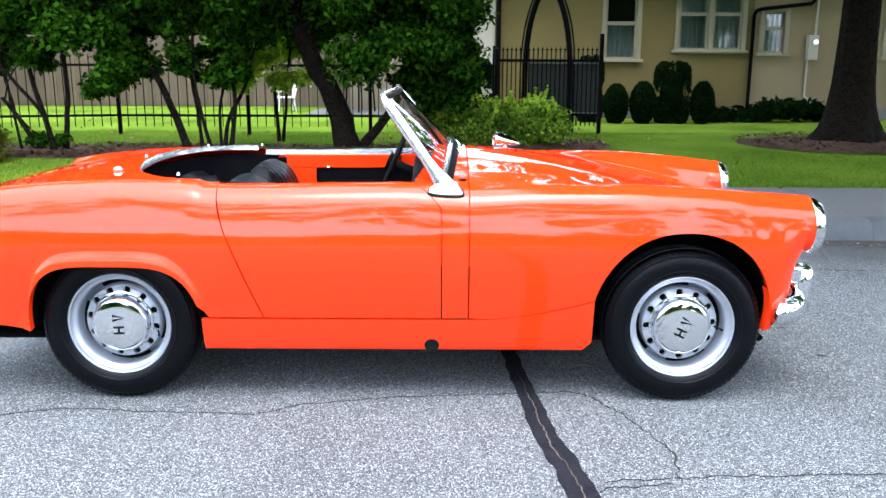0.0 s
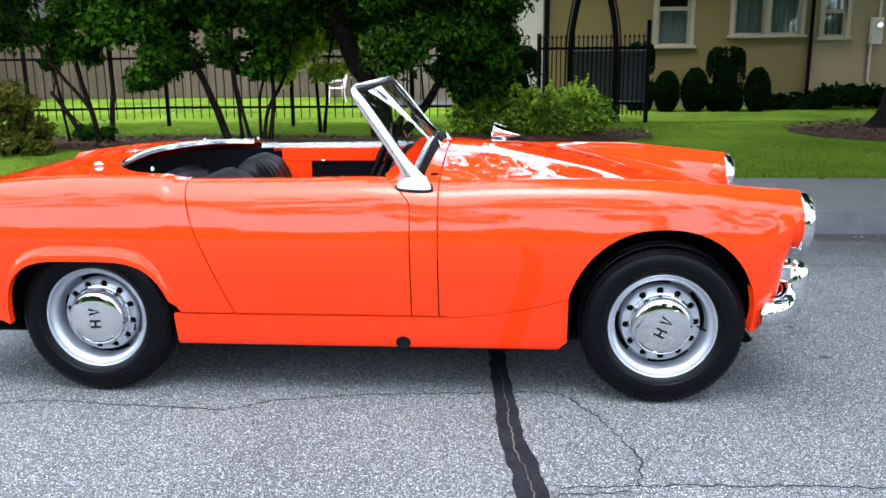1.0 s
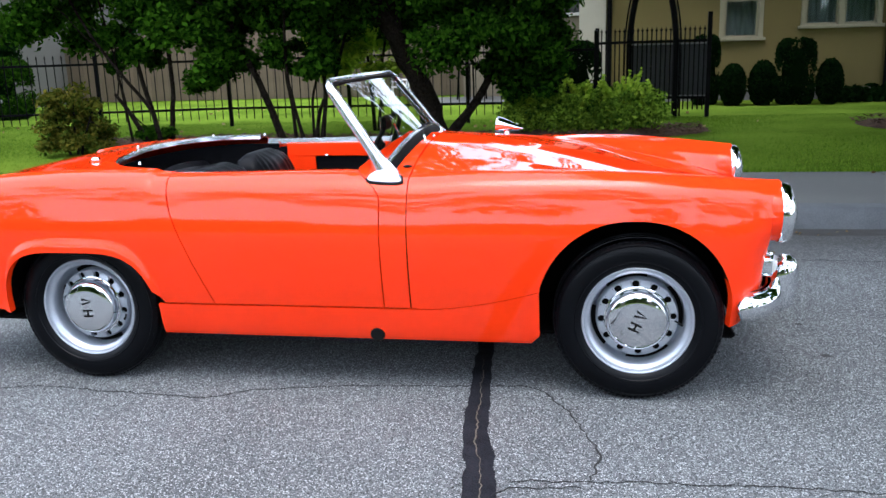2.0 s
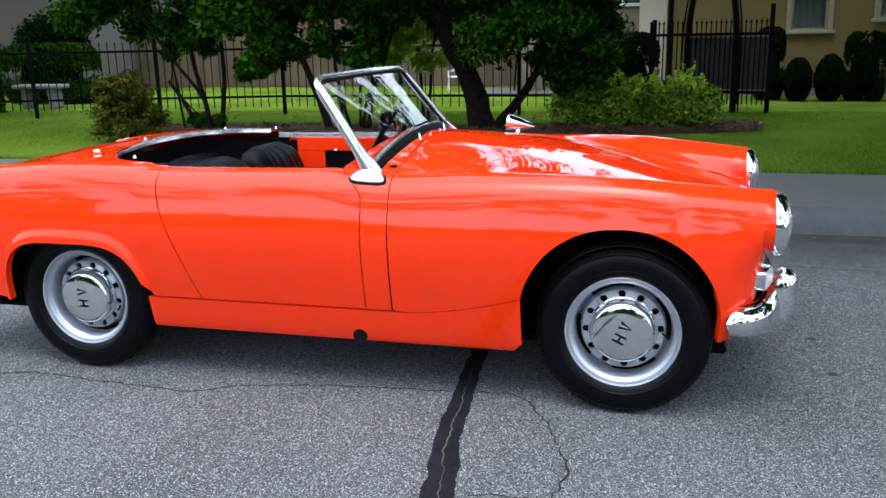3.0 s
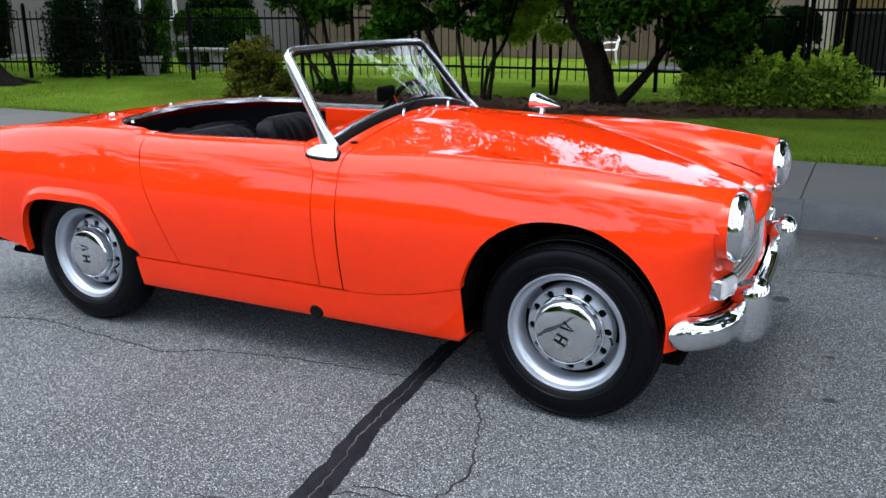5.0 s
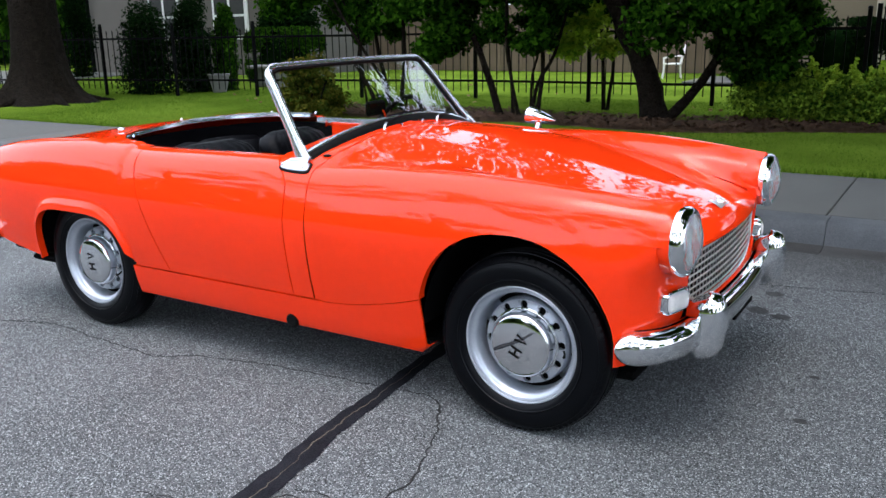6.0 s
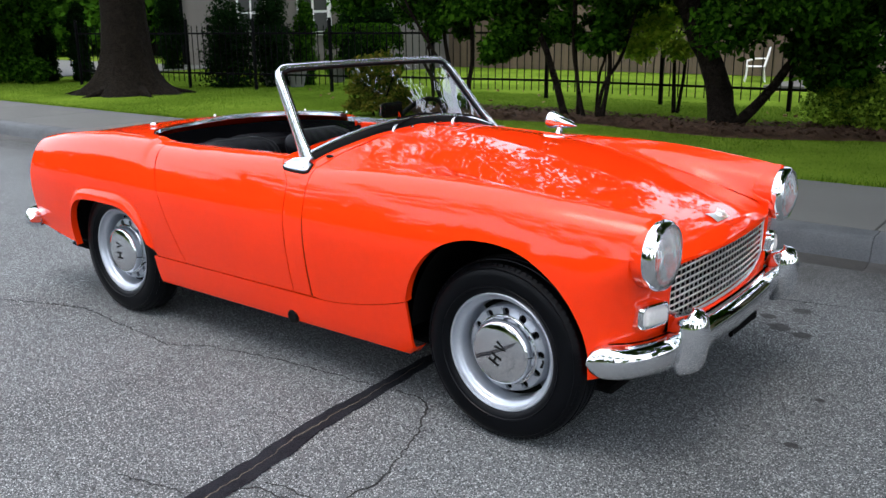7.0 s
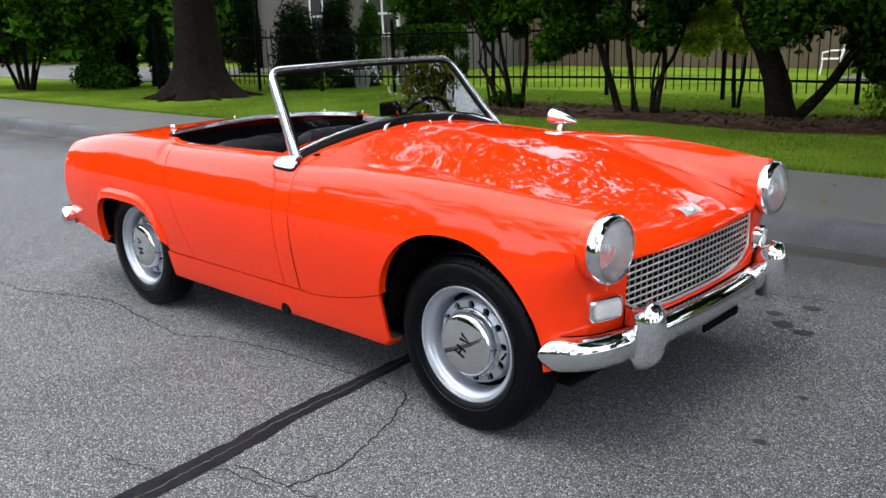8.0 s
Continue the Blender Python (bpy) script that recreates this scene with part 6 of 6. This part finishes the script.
ang = math.atan2(gd.y, gd.x)
part("post", Shape().box(-0.03, 0.03, -0.03, 0.03, 0.05, 1.52, 0.004), IRON, gate, at=Matrix.Translation((*gb, 0.06)))
part("post", Shape().box(-0.03, 0.03, -0.03, 0.03, 0.05, 1.35, 0.004), IRON, gate, at=Matrix.Translation((*ga, 0.06)))
for z in (0.33, 1.13):
    part("rail", Shape().box(0, gd.length, -0.014, 0.014, z - 0.02, z + 0.02), IRON, gate, at=Matrix.Translation((*ga, 0.06)) @ Matrix.Rotation(ang, 4, "Z"), smooth=False)
spear = mesh_of("bar", Shape().box(-0.008, 0.008, -0.008, 0.008, 0.16, 1.27).plus(Shape().tube([(-0.02, 0, 1.30), (0, 0, 1.27), (0.02, 0, 1.30)], 0.006, 5)).plus(Shape().tube([(0, 0, 1.26), (0, 0, 1.285), (0, 0, 1.34)], [0.008, 0.014, 0.001], 6)), IRON)
gate_m = Matrix.Translation((*ga, 0.06)) @ Matrix.Rotation(ang, 4, "Z")
board_m = mesh_of("board", Shape().box(0.0, 0.088, 0.020, 0.034, 0.36, 1.09, 0.003), GATE_PANEL)
for i in range(12):
    part("board", board_m, None, gate, at=gate_m @ Matrix.Translation((0.53 + 0.0905 * i, 0.0, 0.0)))
for z in (0.355, 1.095):
    part("edge_strip", Shape().box(0.52, gd.length - 0.03, 0.014, 0.040, z - 0.012, z + 0.012, 0.003), STONE, gate, "pale grey edge strip", at=gate_m, smooth=False)
for i in range(1, 24):
    p = ga.lerp(gb, i / 24)
    part("bar", spear, None, gate, at=Matrix.Translation((*p, 0.06)) @ Matrix.Rotation(ang, 4, "Z"))
arch = thing("garden_arch", "pointed rusty iron garden arch", "arch")
for s, x0, y0 in ((-1, 1.37, 9.9), (1, 2.02, 9.6)):
    top_p, foot = Vector((1.68, 9.75, 2.30)), Vector((x0, y0, 0.1))
    pts = [foot, foot + Vector((0, 0, 0.9))] + [foot + Vector((0, 0, 0.9)) + Vector(((top_p.x - x0) * (1 - math.cos(t * 1.4)) / 0.83, (top_p.y - y0) * (1 - math.cos(t * 1.4)) / 0.83, 1.30 * math.sin(t * 1.4) / 0.985)) for t in spaced(0.1, 1, 12)]
    part("leg", Shape().tube(pts, 0.045, 8), IRON, arch)
    part("outer_leg", Shape().tube([p + Vector((s * 0.07, 0, 0)) for p in pts], 0.014, 6), IRON, arch)

# ---- ochre house ----
house = thing("ochre_house", "single-storey ochre stucco house with beige sash windows", "house")
HY = 12.78
windows = [(3.03, 3.77, 1.20, 2.75, 1), (4.39, 5.71, 1.37, 2.75, 2), (5.95, 6.50, 1.32, 2.15, 1), (8.25, 8.9, 1.25, 2.4, 1)]
wall, pale_wall = Shape(), Shape()
xs = sorted({1.04, 5.84, 11.0} | {v for w0 in windows for v in w0[:2]})
zs = sorted({0.0, 3.3} | {v for w0 in windows for v in w0[2:4]})
for xa, xb in zip(xs, xs[1:]):
    for za, zb in zip(zs, zs[1:]):
        if not any(w0[0] <= xa < w0[1] and w0[2] <= za < w0[3] for w0 in windows):
            side = wall if xa < 5.84 else pale_wall
            side.grid([[(xa, HY, za), (xb, HY, za)], [(xa, HY, zb), (xb, HY, zb)]])
            side.grid([[(xa, HY + 0.25, za), (xb, HY + 0.25, za)], [(xa, HY + 0.25, zb), (xb, HY + 0.25, zb)]], flip=True)
for x0, x1, z0, z1, n in windows:
    ring = [(x0, z0), (x1, z0), (x1, z1), (x0, z1), (x0, z0)]
    (wall if x0 < 5.84 else pale_wall).grid([[(x, HY, z) for x, z in ring], [(x, HY + 0.25, z) for x, z in ring]])
part("wall", wall, STUCCO, house, "ochre stucco", smooth=False)
part("wall", pale_wall, BEIGE_STUCCO, house, "paler beige stucco", smooth=False)
part("side_wall", Shape().box(1.04, 1.29, HY + 0.252, 19.75, 0, 3.3), STUCCO, house, smooth=False)
part("side_wall", Shape().box(10.75, 11.0, HY + 0.252, 19.75, 0, 3.3), STUCCO, house, smooth=False)
part("rear_wall", Shape().box(1.04, 11.0, 19.752, 20.0, 0, 3.3), STUCCO, house, smooth=False)
part("roof", Shape().grid([[(0.5, 12.2, 3.28), (11.5, 12.2, 3.28)], [(0.5, 16.4, 3.75), (11.5, 16.4, 3.75)], [(0.5, 20.5, 3.28), (11.5, 20.5, 3.28)]], flip=True).plus(Shape().box(0.5, 11.5, 12.2, 12.24, 3.1, 3.29)), ROOF, house, smooth=False)
part("soffit", Shape().box(0.5, 11.5, 12.24, 12.78, 3.2, 3.24), CREAM, house, smooth=False)
part("corner_bay", Shape().box(0.58, 1.06, HY - 0.03, HY + 1.2, 0.0, 3.19, 0.01), CREAM, house, "cream corner bay")
part("downspout", Shape().tube([(1.12, HY - 0.07, 0.1), (1.12, HY - 0.07, 3.2)], 0.045, 8), IRON, house, "dark downspout")
part("plinth", Shape().box(1.06, 11.0, HY - 0.02, HY, 0.0, 0.32), STONE, house, smooth=False)
for x0, x1, z0, z1, n in windows:
    c = 0.085
    wn_ = part("window", Shape().box(x0 - 0.0, x0 + c, HY - 0.035, HY + 0.06, z0, z1, 0.008).plus(Shape().box(x1 - c, x1, HY - 0.035, HY + 0.06, z0, z1, 0.008)).plus(Shape().box(x0 + c, x1 - c, HY - 0.035, HY + 0.06, z1 - c, z1, 0.008)), TRIM, house, "sash window with beige casing and drawn curtain", weld=False)
    part("sill", Shape().box(x0 - 0.04, x1 + 0.04, HY - 0.075, HY + 0.06, z0 - 0.045, z0 + 0.01, 0.008), TRIM, wn_)
    if n == 2:
        m0 = (x0 + x1) / 2
        part("mullion", Shape().box(m0 - 0.05, m0 + 0.05, HY - 0.033, HY + 0.06, z0 + 0.01, z1 - c, 0.008), TRIM, wn_)
        spans = [(x0 + c, m0 - 0.05), (m0 + 0.05, x1 - c)]
    else:
        spans = [(x0 + c, x1 - c)]
    for a, b in spans:
        zm = z0 + min(0.66, (z1 - z0) * 0.55)
        e = 0.035
        for s0, s1, yy in ((z0 + 0.01, zm, HY + 0.03), (zm - 0.01, z1 - c, HY + 0.055)):
            sash = Shape().box(a, a + e, yy, yy + 0.03, s0, s1).plus(Shape().box(b - e, b, yy, yy + 0.03, s0, s1)).plus(Shape().box(a + e, b - e, yy, yy + 0.03, s0, s0 + e + 0.01)).plus(Shape().box(a + e, b - e, yy, yy + 0.03, s1 - e, s1))
            part("sash", sash, TRIM, wn_, smooth=False, weld=False)
            pn = part("pane", Shape().box(a + e, b - e, yy + 0.013, yy + 0.017, s0 + e, s1 - e), PANE, wn_, smooth=False)
            pn.visible_shadow = False
        cur = Shape()
        cur.grid([[(x, HY + 0.16 + 0.015 * math.sin(x * 70), z0), (x, HY + 0.16 + 0.015 * math.sin(x * 70), zm + 0.02 if x0 == 3.03 else z1 - c)] for x in spaced(a, b, 40)])
        part("curtain", cur, CURTAIN, wn_)
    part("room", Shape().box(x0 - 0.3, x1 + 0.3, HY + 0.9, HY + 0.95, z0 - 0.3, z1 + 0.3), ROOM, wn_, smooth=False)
part("conduit", Shape().tube([(5.82, HY - 0.06, 0.1), (5.82, HY - 0.06, 2.0), (5.86, HY - 0.06, 2.09), (5.95, HY - 0.06, 2.12), (6.85, HY - 0.06, 2.22), (6.93, HY - 0.06, 2.3), (6.93, HY - 0.06, 3.2)], 0.035, 8), IRON, house, "dark drain pipe")
mt = part("meter_box", Shape().box(6.83, 7.03, HY - 0.12, HY, 1.20, 1.66, 0.015), CREAM, house, "cream electricity meter box")
part("dial", Shape().lathe([(0.0, -0.05), (0.05, -0.045), (0.06, 0.0)], 20, (6.95, HY - 0.12, 1.52)), REFLECTOR, mt)
for x in (6.87, 6.98):
    part("conduit", Shape().tube([(x, HY - 0.05, 1.66 if x > 6.9 else 1.2), (x, HY - 0.05, 3.1 if x > 6.9 else 0.55), (x + (0.0 if x > 6.9 else 0.25), HY - 0.06, 3.15 if x > 6.9 else 0.32)], 0.022, 8), CREAM, house)

# ---- what closes the place behind: pale wing, grey house, board fence ----
wing_h = thing("pale_house_wing", "pale cream house wing behind the garden", "house")
part("wall", Shape().box(-1.9, 1.0, 15.0, 15.3, 0, 3.4), TAN, wing_h, smooth=False)
w1 = part("window", Shape().box(0.1, 0.75, 14.95, 15.0, 1.75, 2.9, 0.01), WHITE, wing_h, "white window")
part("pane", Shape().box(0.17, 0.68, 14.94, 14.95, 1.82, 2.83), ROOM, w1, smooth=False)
part("roof", Shape().grid([[(-2.3, 14.6, 3.38), (1.02, 14.6, 3.38)], [(-2.3, 18.0, 3.8), (1.02, 18.0, 3.8)]], flip=True), ROOF, wing_h, smooth=False)
board_fence = thing("board_fence", "weathered tan board fence at the back of the lawn", "fence")
bm_ = mesh_of("board", Shape().box(0, 0.1465, 0, 0.02, 0.05, 1.62, 0.006), BOARD, angle=30)
for i in range(78):
    part("board", bm_, None, board_fence, at=Matrix.Translation((-12.6 + 0.149 * i, 16.2 + 0.004 * (i % 3), 0.08)))
part("rail", Shape().box(-12.6, -1.0, 16.23, 16.27, 0.4, 0.5), BOARD, board_fence, smooth=False)
grey = thing("grey_house", "grey stucco house with white trim among evergreens", "house")
part("wall", Shape().box(-19.6, -12.0, 13.2, 13.5, 0, 4.2).plus(Shape().box(-12.3, -12.0, 13.5, 20, 0, 4.2)), GREY_STUCCO, grey, smooth=False, weld=False)
for x in (-16.4, -14.0):
    w1 = part("window", Shape().box(x - 0.6, x + 0.6, 13.14, 13.2, 1.0, 2.7, 0.01), WHITE, grey, "white framed window")
    for a in (-0.5, 0.05):
        for z0, z1 in ((1.1, 1.55), (1.61, 2.06), (2.12, 2.6)):
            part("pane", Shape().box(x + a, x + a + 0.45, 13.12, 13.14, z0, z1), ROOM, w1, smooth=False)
part("downspout", Shape().tube([(-19.45, 13.1, 0.1), (-19.45, 13.1, 4.0)], 0.05, 8), IRON, grey, "dark downspout")
part("roof", Shape().grid([[(-20.1, 12.6, 4.1), (-11.5, 12.6, 4.1)], [(-20.1, 17.0, 5.2), (-11.5, 17.0, 5.2)], [(-20.1, 21.0, 4.1), (-11.5, 21.0, 4.1)]], flip=True), ROOF, grey, smooth=False)

# garden furniture
def garden_chair(x, y, a):
    m = Matrix.Translation((x, y, 0.11)) @ Matrix.Rotation(a, 4, "Z") @ Matrix.Diagonal((0.82, 0.82, 0.68, 1))
    t = thing("garden_chair", "white ornate cast metal garden chair on the lawn", "chair", at=m)
    part("seat", Shape().box(-0.22, 0.22, -0.22, 0.22, 0.42, 0.45, 0.01), WHITE, t)
    for sx in (-0.19, 0.19):
        for sy in (-0.19, 0.19):
            part("leg", Shape().tube([(sx, sy, 0.42), (sx * 1.05, sy * 1.05, 0.2), (sx * 1.2, sy * 1.2, 0.0)], 0.016, 6), WHITE, t)
    back = Shape().tube([(-0.21, 0.20, 0.43), (-0.22, 0.26, 0.75), (-0.12, 0.29, 0.93), (0, 0.30, 0.97), (0.12, 0.29, 0.93), (0.22, 0.26, 0.75), (0.21, 0.20, 0.43)], 0.018, 6)
    for k in range(-3, 4):
        back.tube([(k * 0.055, 0.205, 0.45), (k * 0.05 + 0.02, 0.25, 0.7), (k * 0.04, 0.29, 0.93)], 0.010, 5)
    part("backrest", back, WHITE, t)
    for s in (-1, 1):
        part("arm", Shape().tube([(s * 0.22, 0.24, 0.66), (s * 0.25, 0.0, 0.66), (s * 0.22, -0.20, 0.60), (s * 0.21, -0.20, 0.43)], 0.014, 6), WHITE, t)


garden_chair(-3.22, 14.6, radians(-70))
patio = tagged(new("patio", mesh_of("patio", Shape().box(-2.6, 0.9, 13.2, 15.0, 0.05, 0.15, 0.01), CONCRETE)), "grey concrete patio at the back of the garden", "patio", kind="structure")
tb = thing("patio_table", "dark metal patio table", "table", at=Matrix.Translation((-1.6, 14.1, 0.15)))
part("tabletop", Shape().lathe([(0.0, 0.0), (0.5, 0.0), (0.5, 0.03), (0.0, 0.03)], 24).moved(Matrix.Translation((0, 0, 0.70)) @ Matrix.Rotation(radians(90), 4, "X")), IRON, tb)
for k in range(4):
    part("leg", Shape().tube([(0.3 * math.cos(k * 1.57), 0.3 * math.sin(k * 1.57), 0.0), (0.25 * math.cos(k * 1.57), 0.25 * math.sin(k * 1.57), 0.70)], 0.02, 6), IRON, tb)
bench = thing("stone_bench", "pale stone garden bench behind the iron fence", "bench", at=Matrix.Translation((-9.9, 10.1, 0.11)))
part("seat", Shape().box(-0.48, 0.48, -0.19, 0.19, 0.36, 0.43, 0.02), STONE, bench)
for x in (-0.34, 0.22):
    part("leg", Shape().box(x, x + 0.12, -0.14, 0.14, 0, 0.36, 0.02), STONE, bench)
for x, y, k in ((-9.95, 8.75, 0.72), (-10.55, 8.62, 0.60)):
    pot = thing("flower_pot", "pale weathered stone garden pot", "pot", at=Matrix.Translation((x, y, 0.10)) @ Matrix.Scale(k, 4), group="garden pots")
    part("bowl", Shape().lathe([(0.16, 0.0), (0.2, 0.15), (0.26, 0.42), (0.29, 0.44), (0.29, 0.48), (0.25, 0.48), (0.2, 0.4), (0.0, 0.4)], 24).moved(Matrix.Rotation(radians(90), 4, "X")), STONE, pot)

# evergreens and trees towards the neighbouring drive
def column_tree(x, y, r, h, label, seed, mat=LEAF_DARK):
    t = thing("column_evergreen", label, "tree", group="column evergreens")
    part("trunk", Shape().tube([(x, y, 0.05), (x, y, h * 0.8)], [0.06, 0.02], 8), BARK, t)
    rr = random.Random(seed)
    cl = []
    for i in range(26):
        z = 0.15 + (h - 0.2) * i / 25
        k = r * math.sqrt(max(0.03, 1 - abs((z / h - 0.4) / 0.62) ** 2.4)) * 0.75
        cl.append((x + rr.uniform(-0.3, 0.3) * r, y + rr.uniform(-0.3, 0.3) * r, z, k))
    v, f = leaf_cloud([c[:3] for c in cl], [c[3] for c in cl], 11000, 0.036, seed, 1.0, 0.7)
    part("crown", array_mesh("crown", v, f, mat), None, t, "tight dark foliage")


column_tree(-15.75, 6.95, 0.24, 1.75, "narrow clipped column evergreen by the drive", 71)
column_tree(-15.1, 7.35, 0.24, 1.75, "narrow clipped column evergreen by the drive", 72)
column_tree(-17.6, 11.4, 0.38, 2.8, "narrow clipped column evergreen by the grey house", 73)
column_tree(-11.05, 8.05, 0.58, 1.65, "dense dark ivy-clad evergreen behind the fence", 74)
column_tree(-10.45, 8.65, 0.42, 1.85, "dense dark ivy-clad evergreen behind the fence", 75)
column_tree(-10.15, 9.15, 0.26, 1.70, "slim green evergreen behind the fence", 76, LEAF_A)
clipped(-10.6, 11.3, 2.1, 0.7, 1.15, "long clipped green hedge behind the fence", 77, False, LEAF_A)
tree("pruned_tree", "small tree clipped into a flat dome behind the fence", (-11.0, 11.9, G), [((0, 0, 0), (-11.0, 11.9, 1.2), 0.06, 0.04)], [(-11.4, 11.9, 1.38, 0.36), (-11.0, 11.9, 1.52, 0.46), (-10.6, 11.9, 1.42, 0.38), (-11.0, 11.7, 1.35, 0.40)], 14000, 0.045, LEAF_DARK, 78)
tree("roadside_shrub", "bushy light green shrub at the lawn's end", (-15.7, 6.3, G), [((0, 0, 0), (-15.7, 6.3, 0.6), 0.03, 0.01)], [(-15.7, 6.3, 0.42, 0.38), (-16.1, 6.2, 0.40, 0.36), (-15.3, 6.4, 0.40, 0.34), (-15.8, 6.3, 0.75, 0.30), (-15.5, 6.3, 0.9, 0.2)], 7000, 0.05, LEAF_A, 79, category="shrub")
tree("small_tree", "spreading multi-stemmed tree at the end of the lawn", (-17.3, 5.3, G),
     [((-0.2, 0, 0), (-18.4, 5.4, 2.2), 0.06, 0.03), ((0, 0, 0), (-17.4, 5.5, 2.4), 0.06, 0.03), ((0.2, 0, 0), (-16.3, 5.6, 2.3), 0.05, 0.03), ((-0.4, 0, 0), (-19.0, 5.2, 1.6), 0.05, 0.03), ((0.1, 0.1, 0), (-16.8, 5.9, 2.2), 0.035, 0.02)],
     clump_fan(-20.5, -14.8, 4.4, 6.6, 1.0, 3.2, 0.25, 0.5, 100, 80), 40000, 0.08, LEAF_A, 81)
drive = tagged(new("drive", mesh_of("drive", Shape().box(-42, -17.2, 7.6, 13.1, 0.08, 0.135, 0.01), CONCRETE)), "pale concrete drive of the neighbouring house", "drive", kind="structure")

# trees and houses across the street and behind, which close the place
for i, (x, y, h, k) in enumerate(((-10, -15.5, 3.4, 26), (-19, -15, 5.2, 34), (-28, -12.5, 5.8, 36), (-39, -9.5, 6.2, 36), (-12, -20, 4.6, 30), (1, -22, 5, 30), (13, -20, 4.6, 30), (30, -18, 5, 24), (-30, -18, 5, 24), (24, 8, 8, 30), (38, -5, 6, 30), (-50, -4, 6, 30), (18, 14, 7, 34), (-28, 18, 6, 34), (-44, 6, 7, 34), (-36, 15.5, 6, 40), (-33, 21, 6, 40), (-46, 14, 7, 34), (-42, 2, 6, 30), (-3, 20, 3.4, 30), (-10, 22.5, 5.5, 30), (-18, 24, 7, 34), (15, 24, 6, 30))):
    t = thing("background_tree", "full leafy tree farther along the street", "tree", group="trees round the street")
    s = Shape()
    limb(s, (x, y, -0.05), (x, y, h * 0.7), 0.3, 0.12, i)
    cl = clump_fan(x - 4.6, x + 4.6, y - 2.5, y + 2.5, 0.6 if x < -16 or y > 18 or y < -12 else 2.0, h, 0.9, 1.7, k, 100 + i)
    for c in cl[:6]:
        limb(s, (x, y, h * 0.4), c[:3], 0.12, 0.04, i * 9, 0.15)
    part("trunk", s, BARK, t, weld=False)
    v, f = leaf_cloud([c[:3] for c in cl], [c[3] for c in cl], 340 * k, 0.24, 200 + i)
    part("crown", array_mesh("crown", v, f, LEAF_FAR if y < -9 else LEAF_A), None, t)
far_house = thing("far_house", "pale house across the street", "house")
part("wall", Shape().box(-14, 14, -38, -32, 0, 3.4), GREY_STUCCO, far_house, smooth=False)
part("roof", Shape().grid([[(-14.5, -31.5, 3.3), (14.5, -31.5, 3.3)], [(-14.5, -35, 5.4), (14.5, -35, 5.4)], [(-14.5, -38.5, 3.3), (14.5, -38.5, 3.3)]]), ROOF, far_house, smooth=False)


# fallen leaves on the lawn, in the gutter and on the pavement
def litter(name, n, x0, x1, y0, y1, z, size, seed, label):
    r = np.random.RandomState(seed)
    c = np.stack([r.uniform(x0, x1, n), r.uniform(y0, y1, n), np.full(n, z)], 1)
    v, f = leaf_cloud(c, np.full(n, 0.006), n, size, seed, 0.3, 0.5, 1.5)
    v[:, 2] = z + np.clip(v[:, 2] - z, -0.25 * size, 0.35 * size) + 0.25 * size
    tagged(new(name, array_mesh(name, v, f, LITTER)), label, "fallen leaves", kind="stuff")


litter("lawn_litter", 90, -9.0, 3.0, 6.9, 13.0, 0.135, 0.055, 201, "pale fallen leaves scattered on the lawn")
litter("gutter_litter", 260, 1.6, 9.0, 2.09, 2.24, -0.006, 0.016, 202, "brown leaf litter lying in the gutter")
litter("pavement_litter", 14, -8.0, 6.0, 2.6, 3.8, 0.136, 0.035, 203, "few dry leaves on the pavement")
